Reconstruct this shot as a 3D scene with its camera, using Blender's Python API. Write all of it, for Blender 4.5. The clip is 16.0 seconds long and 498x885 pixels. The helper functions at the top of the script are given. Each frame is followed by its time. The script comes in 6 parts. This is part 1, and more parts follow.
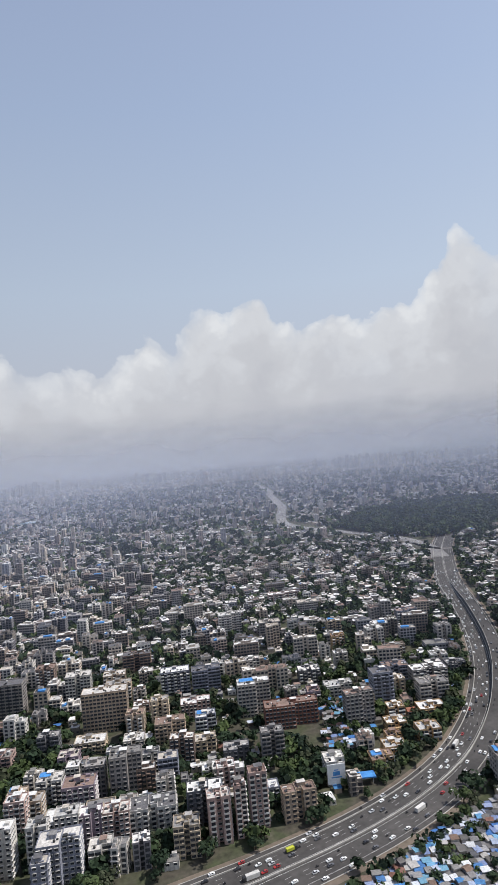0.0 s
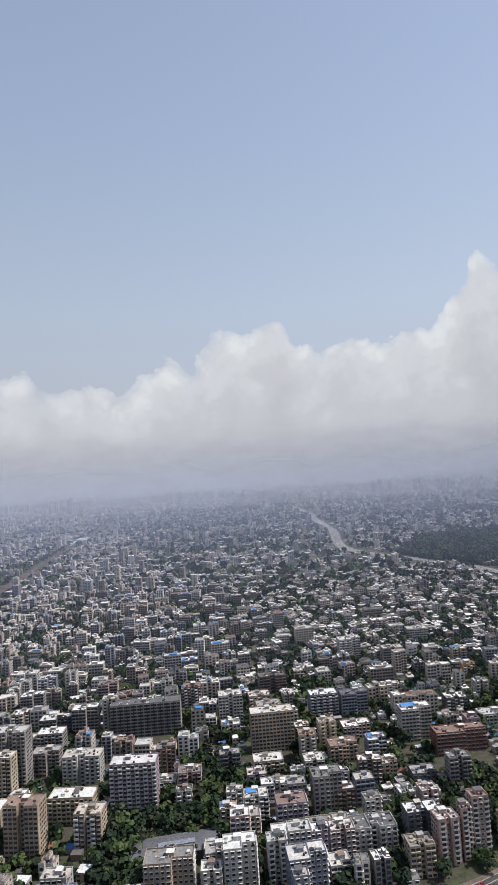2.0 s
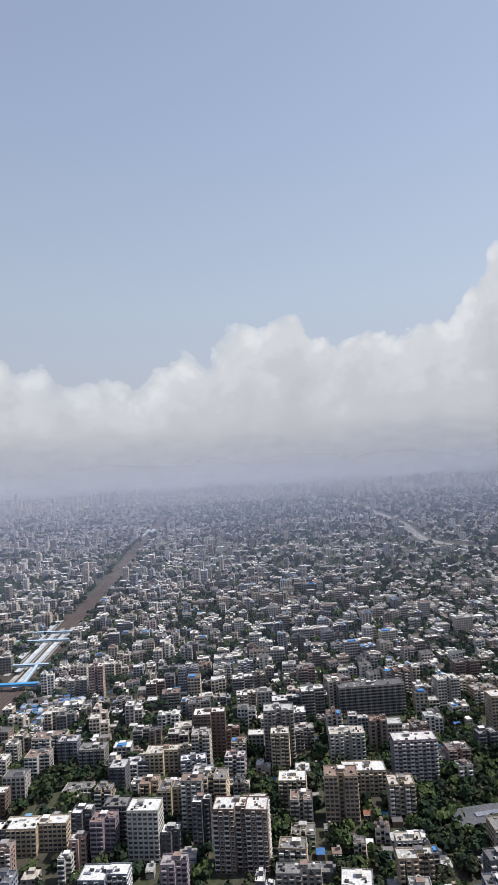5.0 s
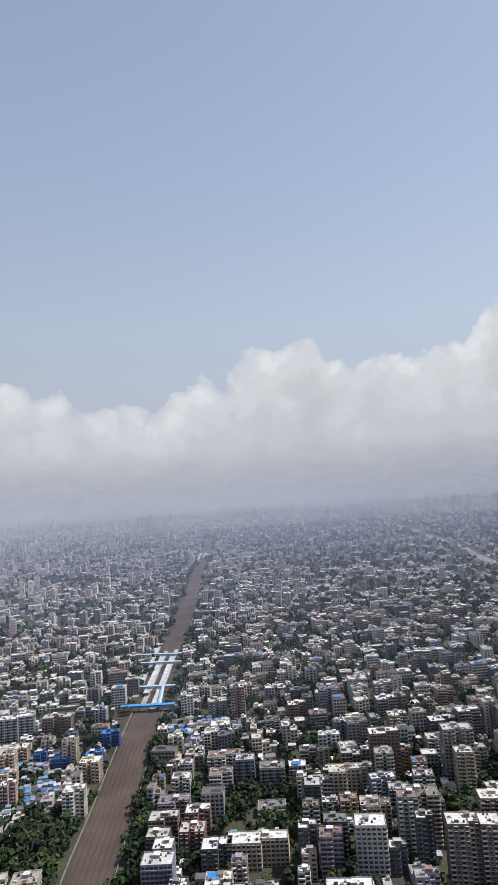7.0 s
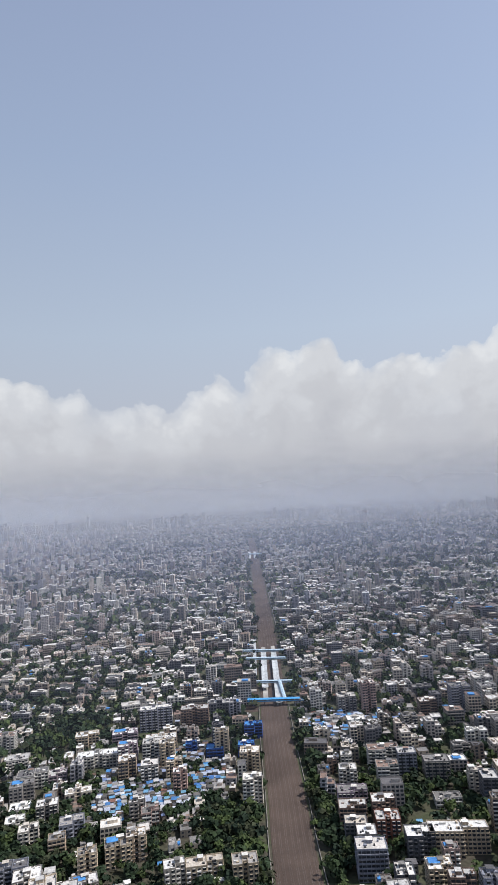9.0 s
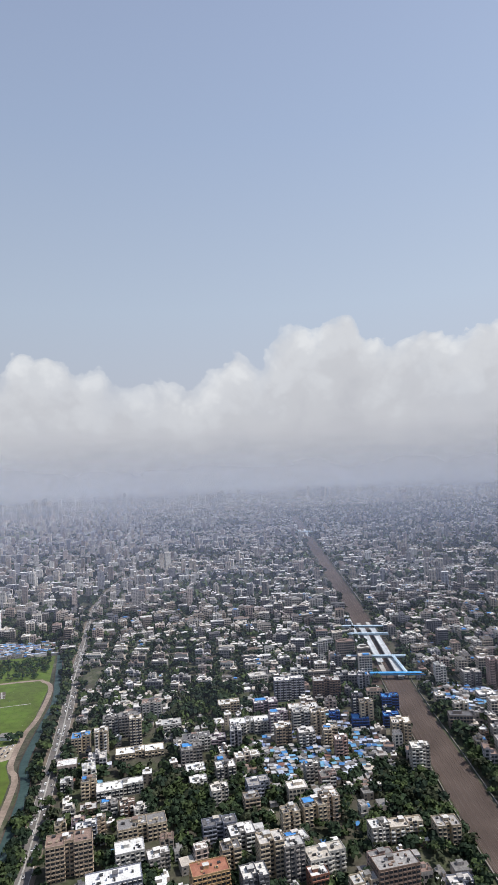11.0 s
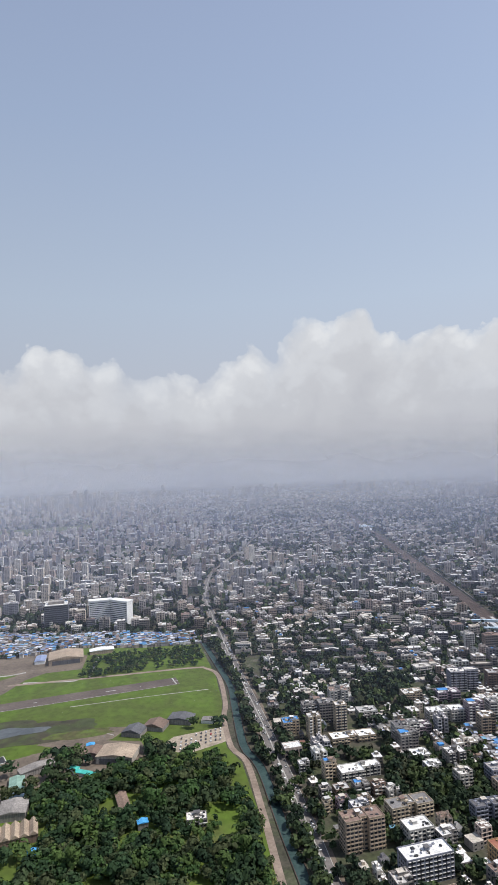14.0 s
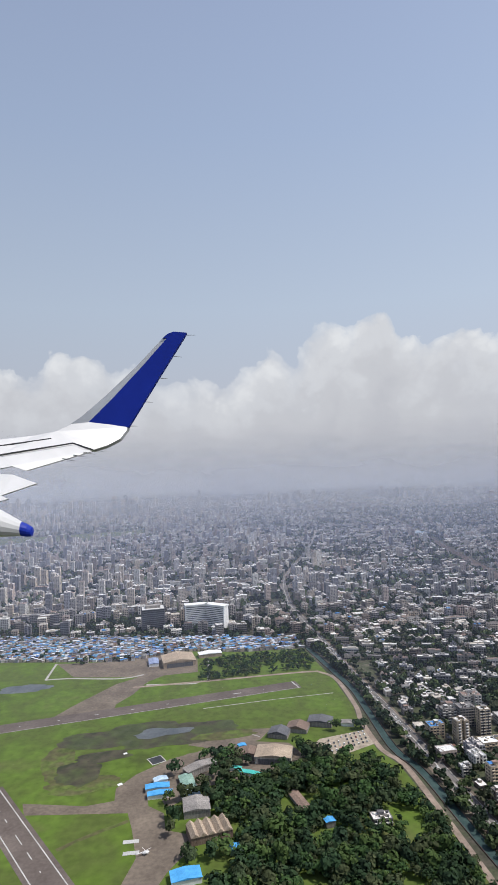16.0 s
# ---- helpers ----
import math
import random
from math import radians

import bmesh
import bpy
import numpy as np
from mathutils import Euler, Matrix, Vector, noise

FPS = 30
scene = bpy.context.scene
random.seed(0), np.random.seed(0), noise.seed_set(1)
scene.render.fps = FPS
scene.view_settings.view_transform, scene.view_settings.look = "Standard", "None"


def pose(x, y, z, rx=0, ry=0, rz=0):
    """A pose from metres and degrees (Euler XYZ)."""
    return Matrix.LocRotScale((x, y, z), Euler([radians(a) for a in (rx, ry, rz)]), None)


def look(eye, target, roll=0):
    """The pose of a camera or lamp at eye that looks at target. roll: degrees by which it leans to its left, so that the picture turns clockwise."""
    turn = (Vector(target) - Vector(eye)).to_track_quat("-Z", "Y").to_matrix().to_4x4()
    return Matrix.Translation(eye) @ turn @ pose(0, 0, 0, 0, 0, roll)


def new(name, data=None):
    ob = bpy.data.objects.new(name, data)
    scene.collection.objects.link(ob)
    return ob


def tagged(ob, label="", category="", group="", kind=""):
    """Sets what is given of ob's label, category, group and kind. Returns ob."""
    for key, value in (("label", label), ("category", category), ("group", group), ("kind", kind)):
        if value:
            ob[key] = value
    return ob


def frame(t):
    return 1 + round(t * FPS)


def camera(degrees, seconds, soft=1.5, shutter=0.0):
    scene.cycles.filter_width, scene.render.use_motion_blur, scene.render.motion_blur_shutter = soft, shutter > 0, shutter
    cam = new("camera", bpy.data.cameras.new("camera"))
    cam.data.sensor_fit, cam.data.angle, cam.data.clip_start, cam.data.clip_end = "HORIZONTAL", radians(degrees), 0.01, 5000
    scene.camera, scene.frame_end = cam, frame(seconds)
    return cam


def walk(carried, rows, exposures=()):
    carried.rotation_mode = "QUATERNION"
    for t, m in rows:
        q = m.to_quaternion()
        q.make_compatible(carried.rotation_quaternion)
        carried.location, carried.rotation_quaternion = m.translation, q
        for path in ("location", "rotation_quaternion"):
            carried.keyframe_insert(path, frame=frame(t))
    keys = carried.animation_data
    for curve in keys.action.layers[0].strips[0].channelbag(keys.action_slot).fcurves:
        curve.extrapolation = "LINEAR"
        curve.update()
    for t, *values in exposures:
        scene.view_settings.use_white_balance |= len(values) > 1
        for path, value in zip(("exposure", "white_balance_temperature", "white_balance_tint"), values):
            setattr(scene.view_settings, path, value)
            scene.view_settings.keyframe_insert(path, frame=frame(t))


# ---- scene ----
cam = camera(45.9, 16.0, soft=1.5)
UNIT = 0.5                              # the whole place is laid out at this scale, to suit the pace of the flight
METRES, EYE, TILT, LEAN, TURN = 1200.0 * UNIT, 250.0 * UNIT, 0.0, 0.0, -22.9
ROWS = [
    (0.0, 0.0, 0.0, 0.0, 0.04, 0.42, 4.83),
    (0.5, -0.0296, -0.0048, 0.0037, 0.58, 1.3, 4.69),
    (1.0, -0.0597, -0.0101, 0.0073, 0.82, 1.9, 4.08),
    (1.5, -0.0895, -0.0154, 0.0107, 1.24, 2.13, 3.64),
    (2.0, -0.12, -0.0212, 0.014, 1.63, 2.58, 3.41),
    (2.5, -0.1502, -0.0271, 0.0167, 1.88, 3.08, 3.33),
    (3.0, -0.1809, -0.0318, 0.0181, 2.24, 3.48, 3.36),
    (3.5, -0.2118, -0.0372, 0.0209, 2.01, 2.86, 2.94),
    (4.0, -0.2419, -0.0412, 0.0223, 2.39, 2.24, 2.95),
    (4.5, -0.2729, -0.0456, 0.0236, 2.78, 1.74, 3.06),
    (7.0, -0.4275, -0.0779, 0.0325, 4.84, 4.36, 3.78),
    (7.5, -0.4583, -0.084, 0.0348, 5.34, 3.62, 3.54),
    (8.0, -0.4882, -0.0911, 0.0364, 5.83, 4.21, 3.69),
    (8.5, -0.5189, -0.0984, 0.0381, 6.12, 4.63, 3.45),
    (11.0, -0.6717, -0.1333, 0.048, 8.21, 2.36, 2.53),
    (11.5, -0.7019, -0.1418, 0.0497, 8.78, 2.96, 2.46),
    (12.0, -0.7316, -0.1506, 0.0512, 9.05, 3.75, 2.69),
    (12.5, -0.762, -0.1597, 0.0529, 9.18, 4.08, 2.69),
    (13.0, -0.7924, -0.1665, 0.0545, 9.15, 3.3, 2.51),
    (13.5, -0.8228, -0.1744, 0.0567, 9.17, 2.34, 2.12),
    (14.0, -0.8533, -0.183, 0.0591, 9.43, 1.74, 1.88),
    (14.5, -0.8825, -0.1922, 0.061, 9.84, 1.76, 1.88),
    (15.0, -0.9126, -0.2006, 0.0624, 10.38, 1.69, 1.8),
    (15.5, -0.9416, -0.2092, 0.0634, 11.01, 1.87, 1.95),
    (16.0, -0.9717, -0.2201, 0.0658, 11.41, 2.31, 1.96),
]
walk(cam, [(t, pose(0, 0, EYE, TILT, LEAN, TURN) @ pose(METRES * x, METRES * y, METRES * z, 90 + pitch, roll, yaw)) for t, x, y, z, yaw, pitch, roll in ROWS])
# ---- world, sun ----
SUN_EL, SUN_AZ = 57.0, 108.0          # degrees; azimuth clockwise from +y
world = bpy.data.worlds.new("world")
scene.world = world
world.use_nodes = True
wn, wl = world.node_tree.nodes, world.node_tree.links
wn.clear()


def wnode(kind, **values):
    n = wn.new(kind)
    for k, v in values.items():
        n.inputs[k].default_value = v
    return n


def wmath(op, a, b=None, c=None):
    n = wn.new("ShaderNodeMath")
    n.operation = op
    for i, v in enumerate((a, b, c)):
        if v is None:
            continue
        if isinstance(v, (int, float)):
            n.inputs[i].default_value = v
        else:
            wl.new(v, n.inputs[i])
    return n.outputs[0]


def wramp(fac, stops, mode="EASE"):
    n = wn.new("ShaderNodeValToRGB")
    n.color_ramp.interpolation = mode
    while len(n.color_ramp.elements) < len(stops):
        n.color_ramp.elements.new(0.5)
    for e, (p, c) in zip(n.color_ramp.elements, stops):
        e.position = p
        e.color = (*c, 1) if isinstance(c, tuple) else (c, c, c, 1)
    wl.new(fac, n.inputs[0])
    return n.outputs[0]


def wmix(fac, a, b):
    n = wn.new("ShaderNodeMix")
    n.data_type = "RGBA"
    wl.new(fac, n.inputs[0])
    for i, v in ((6, a), (7, b)):
        if isinstance(v, tuple):
            n.inputs[i].default_value = (*v, 1)
        else:
            wl.new(v, n.inputs[i])
    return n.outputs[2]


sky = wn.new("ShaderNodeTexSky")
sky.sky_type, sky.sun_disc = "NISHITA", False
sky.sun_elevation, sky.sun_rotation = radians(SUN_EL), radians(SUN_AZ)
sky.altitude, sky.air_density, sky.dust_density, sky.ozone_density = 200, 1.0, 3.0, 1.0
skyscale = wn.new("ShaderNodeVectorMath")
skyscale.operation = "SCALE"
skyscale.inputs[3].default_value = 0.1
wl.new(sky.outputs[0], skyscale.inputs[0])
coord = wn.new("ShaderNodeTexCoord").outputs["Generated"]
sep = wn.new("ShaderNodeSeparateXYZ")
wl.new(coord, sep.inputs[0])
azimuth = wmath("MULTIPLY", wmath("ARCTAN2", sep.outputs[0], sep.outputs[1]), 57.2958)
elevation = wmath("MULTIPLY", wmath("ARCSINE", sep.outputs[2]), 57.2958)


def wnoise(scale, detail, rough=0.55):
    n = wn.new("ShaderNodeTexNoise")
    n.inputs["Scale"].default_value, n.inputs["Detail"].default_value, n.inputs["Roughness"].default_value = scale, detail, rough
    wl.new(coord, n.inputs["Vector"])
    return n.outputs["Fac"]


def top(az, el):
    return ((az + 20) / 80, el / 20)


# height of the cloud bank's tops along the horizon, degrees
tops = [top(-20, 9), top(-11, 9.4), top(-8.6, 8.8), top(-7.0, 10.8), top(-3, 10.4), top(-1, 9.0), top(1, 9.6), top(3.5, 7.8), top(6, 8.6), top(9, 8.0), top(12, 9.6), top(14.6, 10.8), top(16.2, 9.5),
        top(17.8, 12.2), top(20, 13.6), top(21.5, 12.5), top(23, 13.6), top(25, 13.9), top(26.6, 11.4), top(29, 10.9), top(32.3, 12.0), top(34.5, 10.9), top(37, 11.8), top(39.6, 11.8), top(41, 13.6),
        top(42.3, 15.2), top(43.6, 17.2), top(46, 15.8), top(49, 13.6), top(60, 11)]
topel = wmath("MULTIPLY", wramp(wmath("DIVIDE", wmath("ADD", azimuth, 20.0), 80.0), tops, "CARDINAL"), 20.0)
billow = wn.new("ShaderNodeTexVoronoi")
billow.feature = "SMOOTH_F1"
billow.inputs["Scale"].default_value, billow.inputs["Smoothness"].default_value, billow.inputs["Detail"].default_value = 20.0, 0.5, 2.0
warp = wn.new("ShaderNodeVectorMath")
warp.operation = "MULTIPLY_ADD"
ripple = wn.new("ShaderNodeTexNoise")
ripple.inputs["Scale"].default_value, ripple.inputs["Detail"].default_value = 9.0, 4.0
wl.new(coord, ripple.inputs["Vector"])
wl.new(ripple.outputs["Color"], warp.inputs[0])
warp.inputs[1].default_value = (0.10, 0.10, 0.10)
wl.new(coord, warp.inputs[2])
wl.new(warp.outputs[0], billow.inputs["Vector"])
bumps = wmath("SUBTRACT", 0.5, billow.outputs["Distance"])
puffs = wmath("ADD", wmath("MULTIPLY", bumps, 1.7), wmath("MULTIPLY", wmath("SUBTRACT", wnoise(34, 6, 0.62), 0.5), 1.7))
depth = wmath("SUBTRACT", wmath("ADD", wmath("ADD", topel, 0.9), puffs), elevation)
crisp = wramp(wnoise(6, 3), [(0.36, 0.3), (0.6, 0.95)])
cover = wramp(wmath("MULTIPLY", depth, crisp), [(0.0, 0.0), (0.22, 0.5), (0.6, 0.86), (1.0, 1.0)])
thin = wramp(wnoise(4.2, 3), [(0.30, 0.72), (0.52, 1.0)])
low = wramp(wmath("MULTIPLY", elevation, 0.1), [(0.0, 1.0), (0.35, 0.8), (1.0, 0.0)])
cover = wmath("MULTIPLY", cover, wmath("MAXIMUM", thin, low))
lit = wmath("ADD", wmath("ADD", wmath("MULTIPLY", depth, -0.058), 0.86), wmath("ADD", wmath("MULTIPLY", wmath("SUBTRACT", wnoise(13, 6, 0.6), 0.5), 0.75), wmath("MULTIPLY", bumps, 0.42)))
shade = wramp(lit, [(0.0, (0.53, 0.545, 0.59)), (0.3, (0.575, 0.59, 0.63)), (0.55, (0.64, 0.66, 0.70)), (0.8, (0.745, 0.765, 0.795)), (1.0, (0.82, 0.84, 0.86))])
mist = wramp(wmath("MULTIPLY", elevation, 0.1), [(0.0, 0.9), (0.2, 0.55), (0.45, 0.16), (1.0, 0.0)])
shade = wmix(mist, shade, (0.45, 0.46, 0.51))
air = wramp(wmath("MULTIPLY", elevation, 0.02), [(0.0, (0.46, 0.475, 0.53)), (0.1, (0.50, 0.53, 0.61)), (0.3, (0.49, 0.575, 0.705)), (0.6, (0.405, 0.505, 0.70)), (1.0, (0.35, 0.43, 0.645))], "LINEAR")
thick = wramp(wmath("MULTIPLY", elevation, 0.02), [(0.0, 1.0), (0.4, 0.88), (1.0, 0.72)], "LINEAR")
veil = wmix(thick, skyscale.outputs[0], air)
sunward = wn.new("ShaderNodeVectorMath")
sunward.operation = "SCALE"
wl.new(veil, sunward.inputs[0])
wl.new(wmath("MULTIPLY_ADD", wmath("COSINE", wmath("RADIANS", wmath("SUBTRACT", azimuth, SUN_AZ))), 0.15, 1.0), sunward.inputs[3])
both = wmix(cover, sunward.outputs[0], shade)
back = wnode("ShaderNodeBackground", Strength=1.0)
wl.new(both, back.inputs[0])
wl.new(back.outputs[0], wn.new("ShaderNodeOutputWorld").inputs[0])

sun = bpy.data.lights.new("sun", "SUN")
sun.energy, sun.angle, sun.color = 4.4, radians(0.6), (1.0, 0.962, 0.915)
e, a = radians(SUN_EL), radians(SUN_AZ)
sun_ob = new("sun", sun)
sun_ob.matrix_world = look((math.sin(a) * math.cos(e) * 900, math.cos(a) * math.cos(e) * 900, math.sin(e) * 900), (0, 0, 0))

# ---- materials ----


def material(name, colours, rough=0.85, grain=0.5, patch=0.04, pick="", bump=0.0, metal=0.0, streak=0.0, wear=0.25, spec=0.3, panes=False):
    """Paint or surface with two scales of wear. colours: one is picked by object or by loose piece (pick='object' or 'island', or by the tone of each building: 'wall', 'roof')."""
    m = bpy.data.materials.new(name)
    m.use_nodes = True
    n, l = m.node_tree.nodes, m.node_tree.links
    b = n["Principled BSDF"]
    b.inputs["Roughness"].default_value, b.inputs["Metallic"].default_value = rough, metal
    b.inputs["Specular IOR Level"].default_value = spec
    geo = n.new("ShaderNodeNewGeometry")
    size = n.new("ShaderNodeVectorMath")
    size.operation = "SCALE"
    size.inputs[3].default_value = 1 / UNIT
    l.new(geo.outputs["Position"], size.inputs[0])
    pos = size.outputs[0]
    r = n.new("ShaderNodeValToRGB")
    r.color_ramp.interpolation = "CONSTANT" if pick else "LINEAR"
    while len(r.color_ramp.elements) < len(colours):
        r.color_ramp.elements.new(0.5)
    while len(r.color_ramp.elements) > max(1, len(colours)):
        r.color_ramp.elements.remove(r.color_ramp.elements[-1])
    for i, c in enumerate(colours):
        r.color_ramp.elements[i].position = i / len(colours) if pick else i / max(1, len(colours) - 1)
        r.color_ramp.elements[i].color = (*c, 1)

    def noise_tex(scale, detail=4.0, stretch=None):
        t = n.new("ShaderNodeTexNoise")
        t.inputs["Scale"].default_value, t.inputs["Detail"].default_value = scale, detail
        if stretch:
            mp = n.new("ShaderNodeMapping")
            mp.inputs["Scale"].default_value = stretch
            l.new(pos, mp.inputs[0])
            l.new(mp.outputs[0], t.inputs["Vector"])
        else:
            l.new(pos, t.inputs["Vector"])
        return t.outputs["Fac"]

    big, fine = noise_tex(patch, 5), noise_tex(grain, 4)
    if pick == "object":
        l.new(n.new("ShaderNodeObjectInfo").outputs["Random"], r.inputs[0])
    elif pick in ("wall", "roof"):
        at = n.new("ShaderNodeAttribute")
        at.attribute_name = "tone"
        fr = n.new("ShaderNodeMath")
        fr.operation = "FRACT"
        ml = n.new("ShaderNodeMath")
        ml.operation = "MULTIPLY"
        ml.inputs[1].default_value = 1.0 if pick == "wall" else 17.31
        l.new(at.outputs["Fac"], ml.inputs[0])
        l.new(ml.outputs[0], fr.inputs[0])
        l.new(fr.outputs[0], r.inputs[0])
    elif pick == "island":
        l.new(geo.outputs["Random Per Island"], r.inputs[0])
    else:
        mr = n.new("ShaderNodeMapRange")
        mr.inputs[1].default_value, mr.inputs[2].default_value = 0.3, 0.7
        l.new(big, mr.inputs[0])
        l.new(mr.outputs[0], r.inputs[0])

    def mul(col, fac, lo, hi):
        mr = n.new("ShaderNodeMapRange")
        mr.inputs[1].default_value, mr.inputs[2].default_value, mr.inputs[3].default_value, mr.inputs[4].default_value = 0.3, 0.7, lo, hi
        l.new(fac, mr.inputs[0])
        v = n.new("ShaderNodeVectorMath")
        v.operation = "SCALE"
        l.new(col, v.inputs[0])
        l.new(mr.outputs[0], v.inputs[3])
        return v.outputs[0]

    col = mul(r.outputs[0], fine, 1 - wear, 1 + wear * 0.5)
    col = mul(col, big, 1 - wear * 0.6, 1 + wear * 0.4)
    if streak:
        col = mul(col, noise_tex(1.0, 3, (0.9, 0.9, 0.06)), 1 - streak, 1 + streak * 0.3)
    if panes:
        sx = n.new("ShaderNodeSeparateXYZ")
        l.new(pos, sx.inputs[0])
        nz = n.new("ShaderNodeSeparateXYZ")
        l.new(geo.outputs["Normal"], nz.inputs[0])

        def op(kind, u, v):
            k = n.new("ShaderNodeMath")
            k.operation = kind
            for i, w in enumerate((u, v)):
                if isinstance(w, (int, float)):
                    k.inputs[i].default_value = w
                else:
                    l.new(w, k.inputs[i])
            return k.outputs[0]

        row = op("GREATER_THAN", op("FRACT", op("DIVIDE", sx.outputs[2], 3.3), 0.0), 0.5)
        colm = op("GREATER_THAN", op("FRACT", op("DIVIDE", op("ADD", sx.outputs[0], sx.outputs[1]), 3.6), 0.0), 0.45)
        wall = op("LESS_THAN", op("ABSOLUTE", nz.outputs[2], 0.0), 0.5)
        mask = op("MULTIPLY", op("MULTIPLY", row, colm), op("MULTIPLY", wall, 0.85))
        mx = n.new("ShaderNodeMix")
        mx.data_type = "RGBA"
        l.new(mask, mx.inputs[0])
        l.new(col, mx.inputs[6])
        mx.inputs[7].default_value = (0.05, 0.055, 0.065, 1)
        col = mx.outputs[2]
    l.new(col, b.inputs["Base Color"])
    if bump:
        bp = n.new("ShaderNodeBump")
        bp.inputs["Strength"].default_value = bump
        l.new(fine, bp.inputs["Height"])
        l.new(bp.outputs[0], b.inputs["Normal"])
    return m


PAINTS = {"blue": (0.05, 0.11, 0.34), "cream": (0.52, 0.43, 0.32), "grey": (0.31, 0.285, 0.265), "off-white": (0.48, 0.44, 0.39), "brown": (0.24, 0.17, 0.135), "beige": (0.43, 0.34, 0.255), "white": (0.54, 0.515, 0.475),
          "blue-grey": (0.27, 0.28, 0.33), "dark grey": (0.14, 0.14, 0.15), "ochre": (0.52, 0.35, 0.19), "brick-red": (0.30, 0.14, 0.10), "mauve": (0.33, 0.265, 0.30), "pink": (0.46, 0.33, 0.29)}
PALE_WALLS = [(0.24, 0.21, 0.18), (0.36, 0.33, 0.31), (0.60, 0.52, 0.43), (0.45, 0.41, 0.38), (0.66, 0.61, 0.55), (0.30, 0.24, 0.20), (0.54, 0.45, 0.36), (0.70, 0.67, 0.62), (0.38, 0.37, 0.39), (0.22, 0.21, 0.22), (0.62, 0.54, 0.46), (0.56, 0.45, 0.39)]
ROOFS = [(0.2, 0.19, 0.18), (0.74, 0.725, 0.696), (0.58, 0.545, 0.505), (0.34, 0.32, 0.305), (0.74, 0.708, 0.655), (0.22, 0.21, 0.205), (0.522, 0.47, 0.406),
         (0.731, 0.719, 0.696), (0.135, 0.13, 0.135), (0.638, 0.615, 0.586), (0.25, 0.175, 0.145), (0.476, 0.464, 0.447), (0.673, 0.661, 0.638)]
SHEETS = [(0.40, 0.44, 0.54), (0.17, 0.22, 0.38), (0.55, 0.58, 0.65), (0.26, 0.31, 0.46), (0.09, 0.09, 0.10), (0.34, 0.39, 0.50), (0.06, 0.17, 0.38), (0.26, 0.25, 0.25), (0.11, 0.28, 0.48), (0.40, 0.38, 0.36), (0.14, 0.13, 0.125), (0.18, 0.12, 0.09), (0.62, 0.63, 0.64), (0.07, 0.22, 0.46), (0.52, 0.52, 0.53), (0.16, 0.34, 0.52), (0.12, 0.11, 0.10),
          (0.05, 0.15, 0.38), (0.22, 0.21, 0.20), (0.15, 0.32, 0.44), (0.30, 0.29, 0.29), (0.20, 0.10, 0.075), (0.20, 0.19, 0.19), (0.34, 0.33, 0.32), (0.10, 0.095, 0.09)]
GREENS = [(0.026, 0.042, 0.025), (0.042, 0.064, 0.031), (0.024, 0.037, 0.025), (0.064, 0.088, 0.037), (0.034, 0.053, 0.030), (0.056, 0.065, 0.038), (0.078, 0.108, 0.042), (0.037, 0.057, 0.032)]
M_PAINT_OF = {k: material("plaster_" + k.replace("-", "_").replace(" ", "_"), [tuple(0.88 * q for q in c), tuple(1.06 * q for q in c)], 0.9, 0.7, 0.05, streak=0.35) for k, c in PAINTS.items()}
M_WALLS = material("painted_plaster_pieces", PALE_WALLS, 0.9, 0.7, 0.05, "wall", streak=0.3)
M_FARWALL = material("far_plaster", PALE_WALLS, 0.9, 0.4, 0.03, "wall", panes=True)
M_ROOF = material("weathered_roof", ROOFS, 0.9, 0.6, 0.12, "object", wear=0.35)
M_ROOFS = material("weathered_roof_pieces", ROOFS, 0.9, 0.6, 0.12, "roof", wear=0.35)
M_SHEET = material("roof_sheet", SHEETS, 0.7, 1.2, 0.2, "object", wear=0.3)
M_SHEETS = material("roof_sheet_pieces", SHEETS, 0.7, 1.2, 0.2, "island", wear=0.3)
M_TARP = material("blue_tarpaulin", [(0.05, 0.20, 0.52), (0.08, 0.28, 0.58)], 0.6, 1.5, 0.3, wear=0.2)
M_TILE = material("clay_tile_roof", [(0.30, 0.12, 0.08), (0.36, 0.17, 0.11)], 0.9, 1.5, 0.2)
M_GLASS = material("dark_window_glass", [(0.03, 0.033, 0.04), (0.06, 0.065, 0.075)], 0.25, 1.0, 0.3, spec=0.5)
M_FRAME = material("window_surround", [(0.55, 0.53, 0.50), (0.62, 0.60, 0.57)], 0.8)
M_TANK = material("black_plastic_tank", [(0.03, 0.03, 0.035), (0.05, 0.05, 0.05)], 0.5)
M_LEAF = material("leaves", GREENS, 0.85, 0.9, 0.1, "object", wear=0.5, spec=0.1)
M_LEAVES = material("leaves_pieces", GREENS, 0.85, 0.5, 0.09, "wall", wear=0.5, spec=0.1)
WOOD_GREENS = [(0.024, 0.044, 0.023), (0.044, 0.064, 0.030), (0.029, 0.055, 0.025), (0.066, 0.106, 0.032), (0.033, 0.059, 0.026), (0.060, 0.074, 0.034), (0.045, 0.086, 0.028)]
M_WOOD = material("wood_leaves", WOOD_GREENS, 0.85, 0.6, 0.045, "wall", wear=0.5, spec=0.1)
M_BARK = material("bark", [(0.10, 0.08, 0.06), (0.14, 0.11, 0.08)], 0.95, 3)
M_GROUND = material("city_ground", [(0.040, 0.052, 0.024), (0.085, 0.075, 0.058), (0.055, 0.065, 0.032), (0.13, 0.112, 0.09)], 0.95, 0.25, 0.02, wear=0.4)
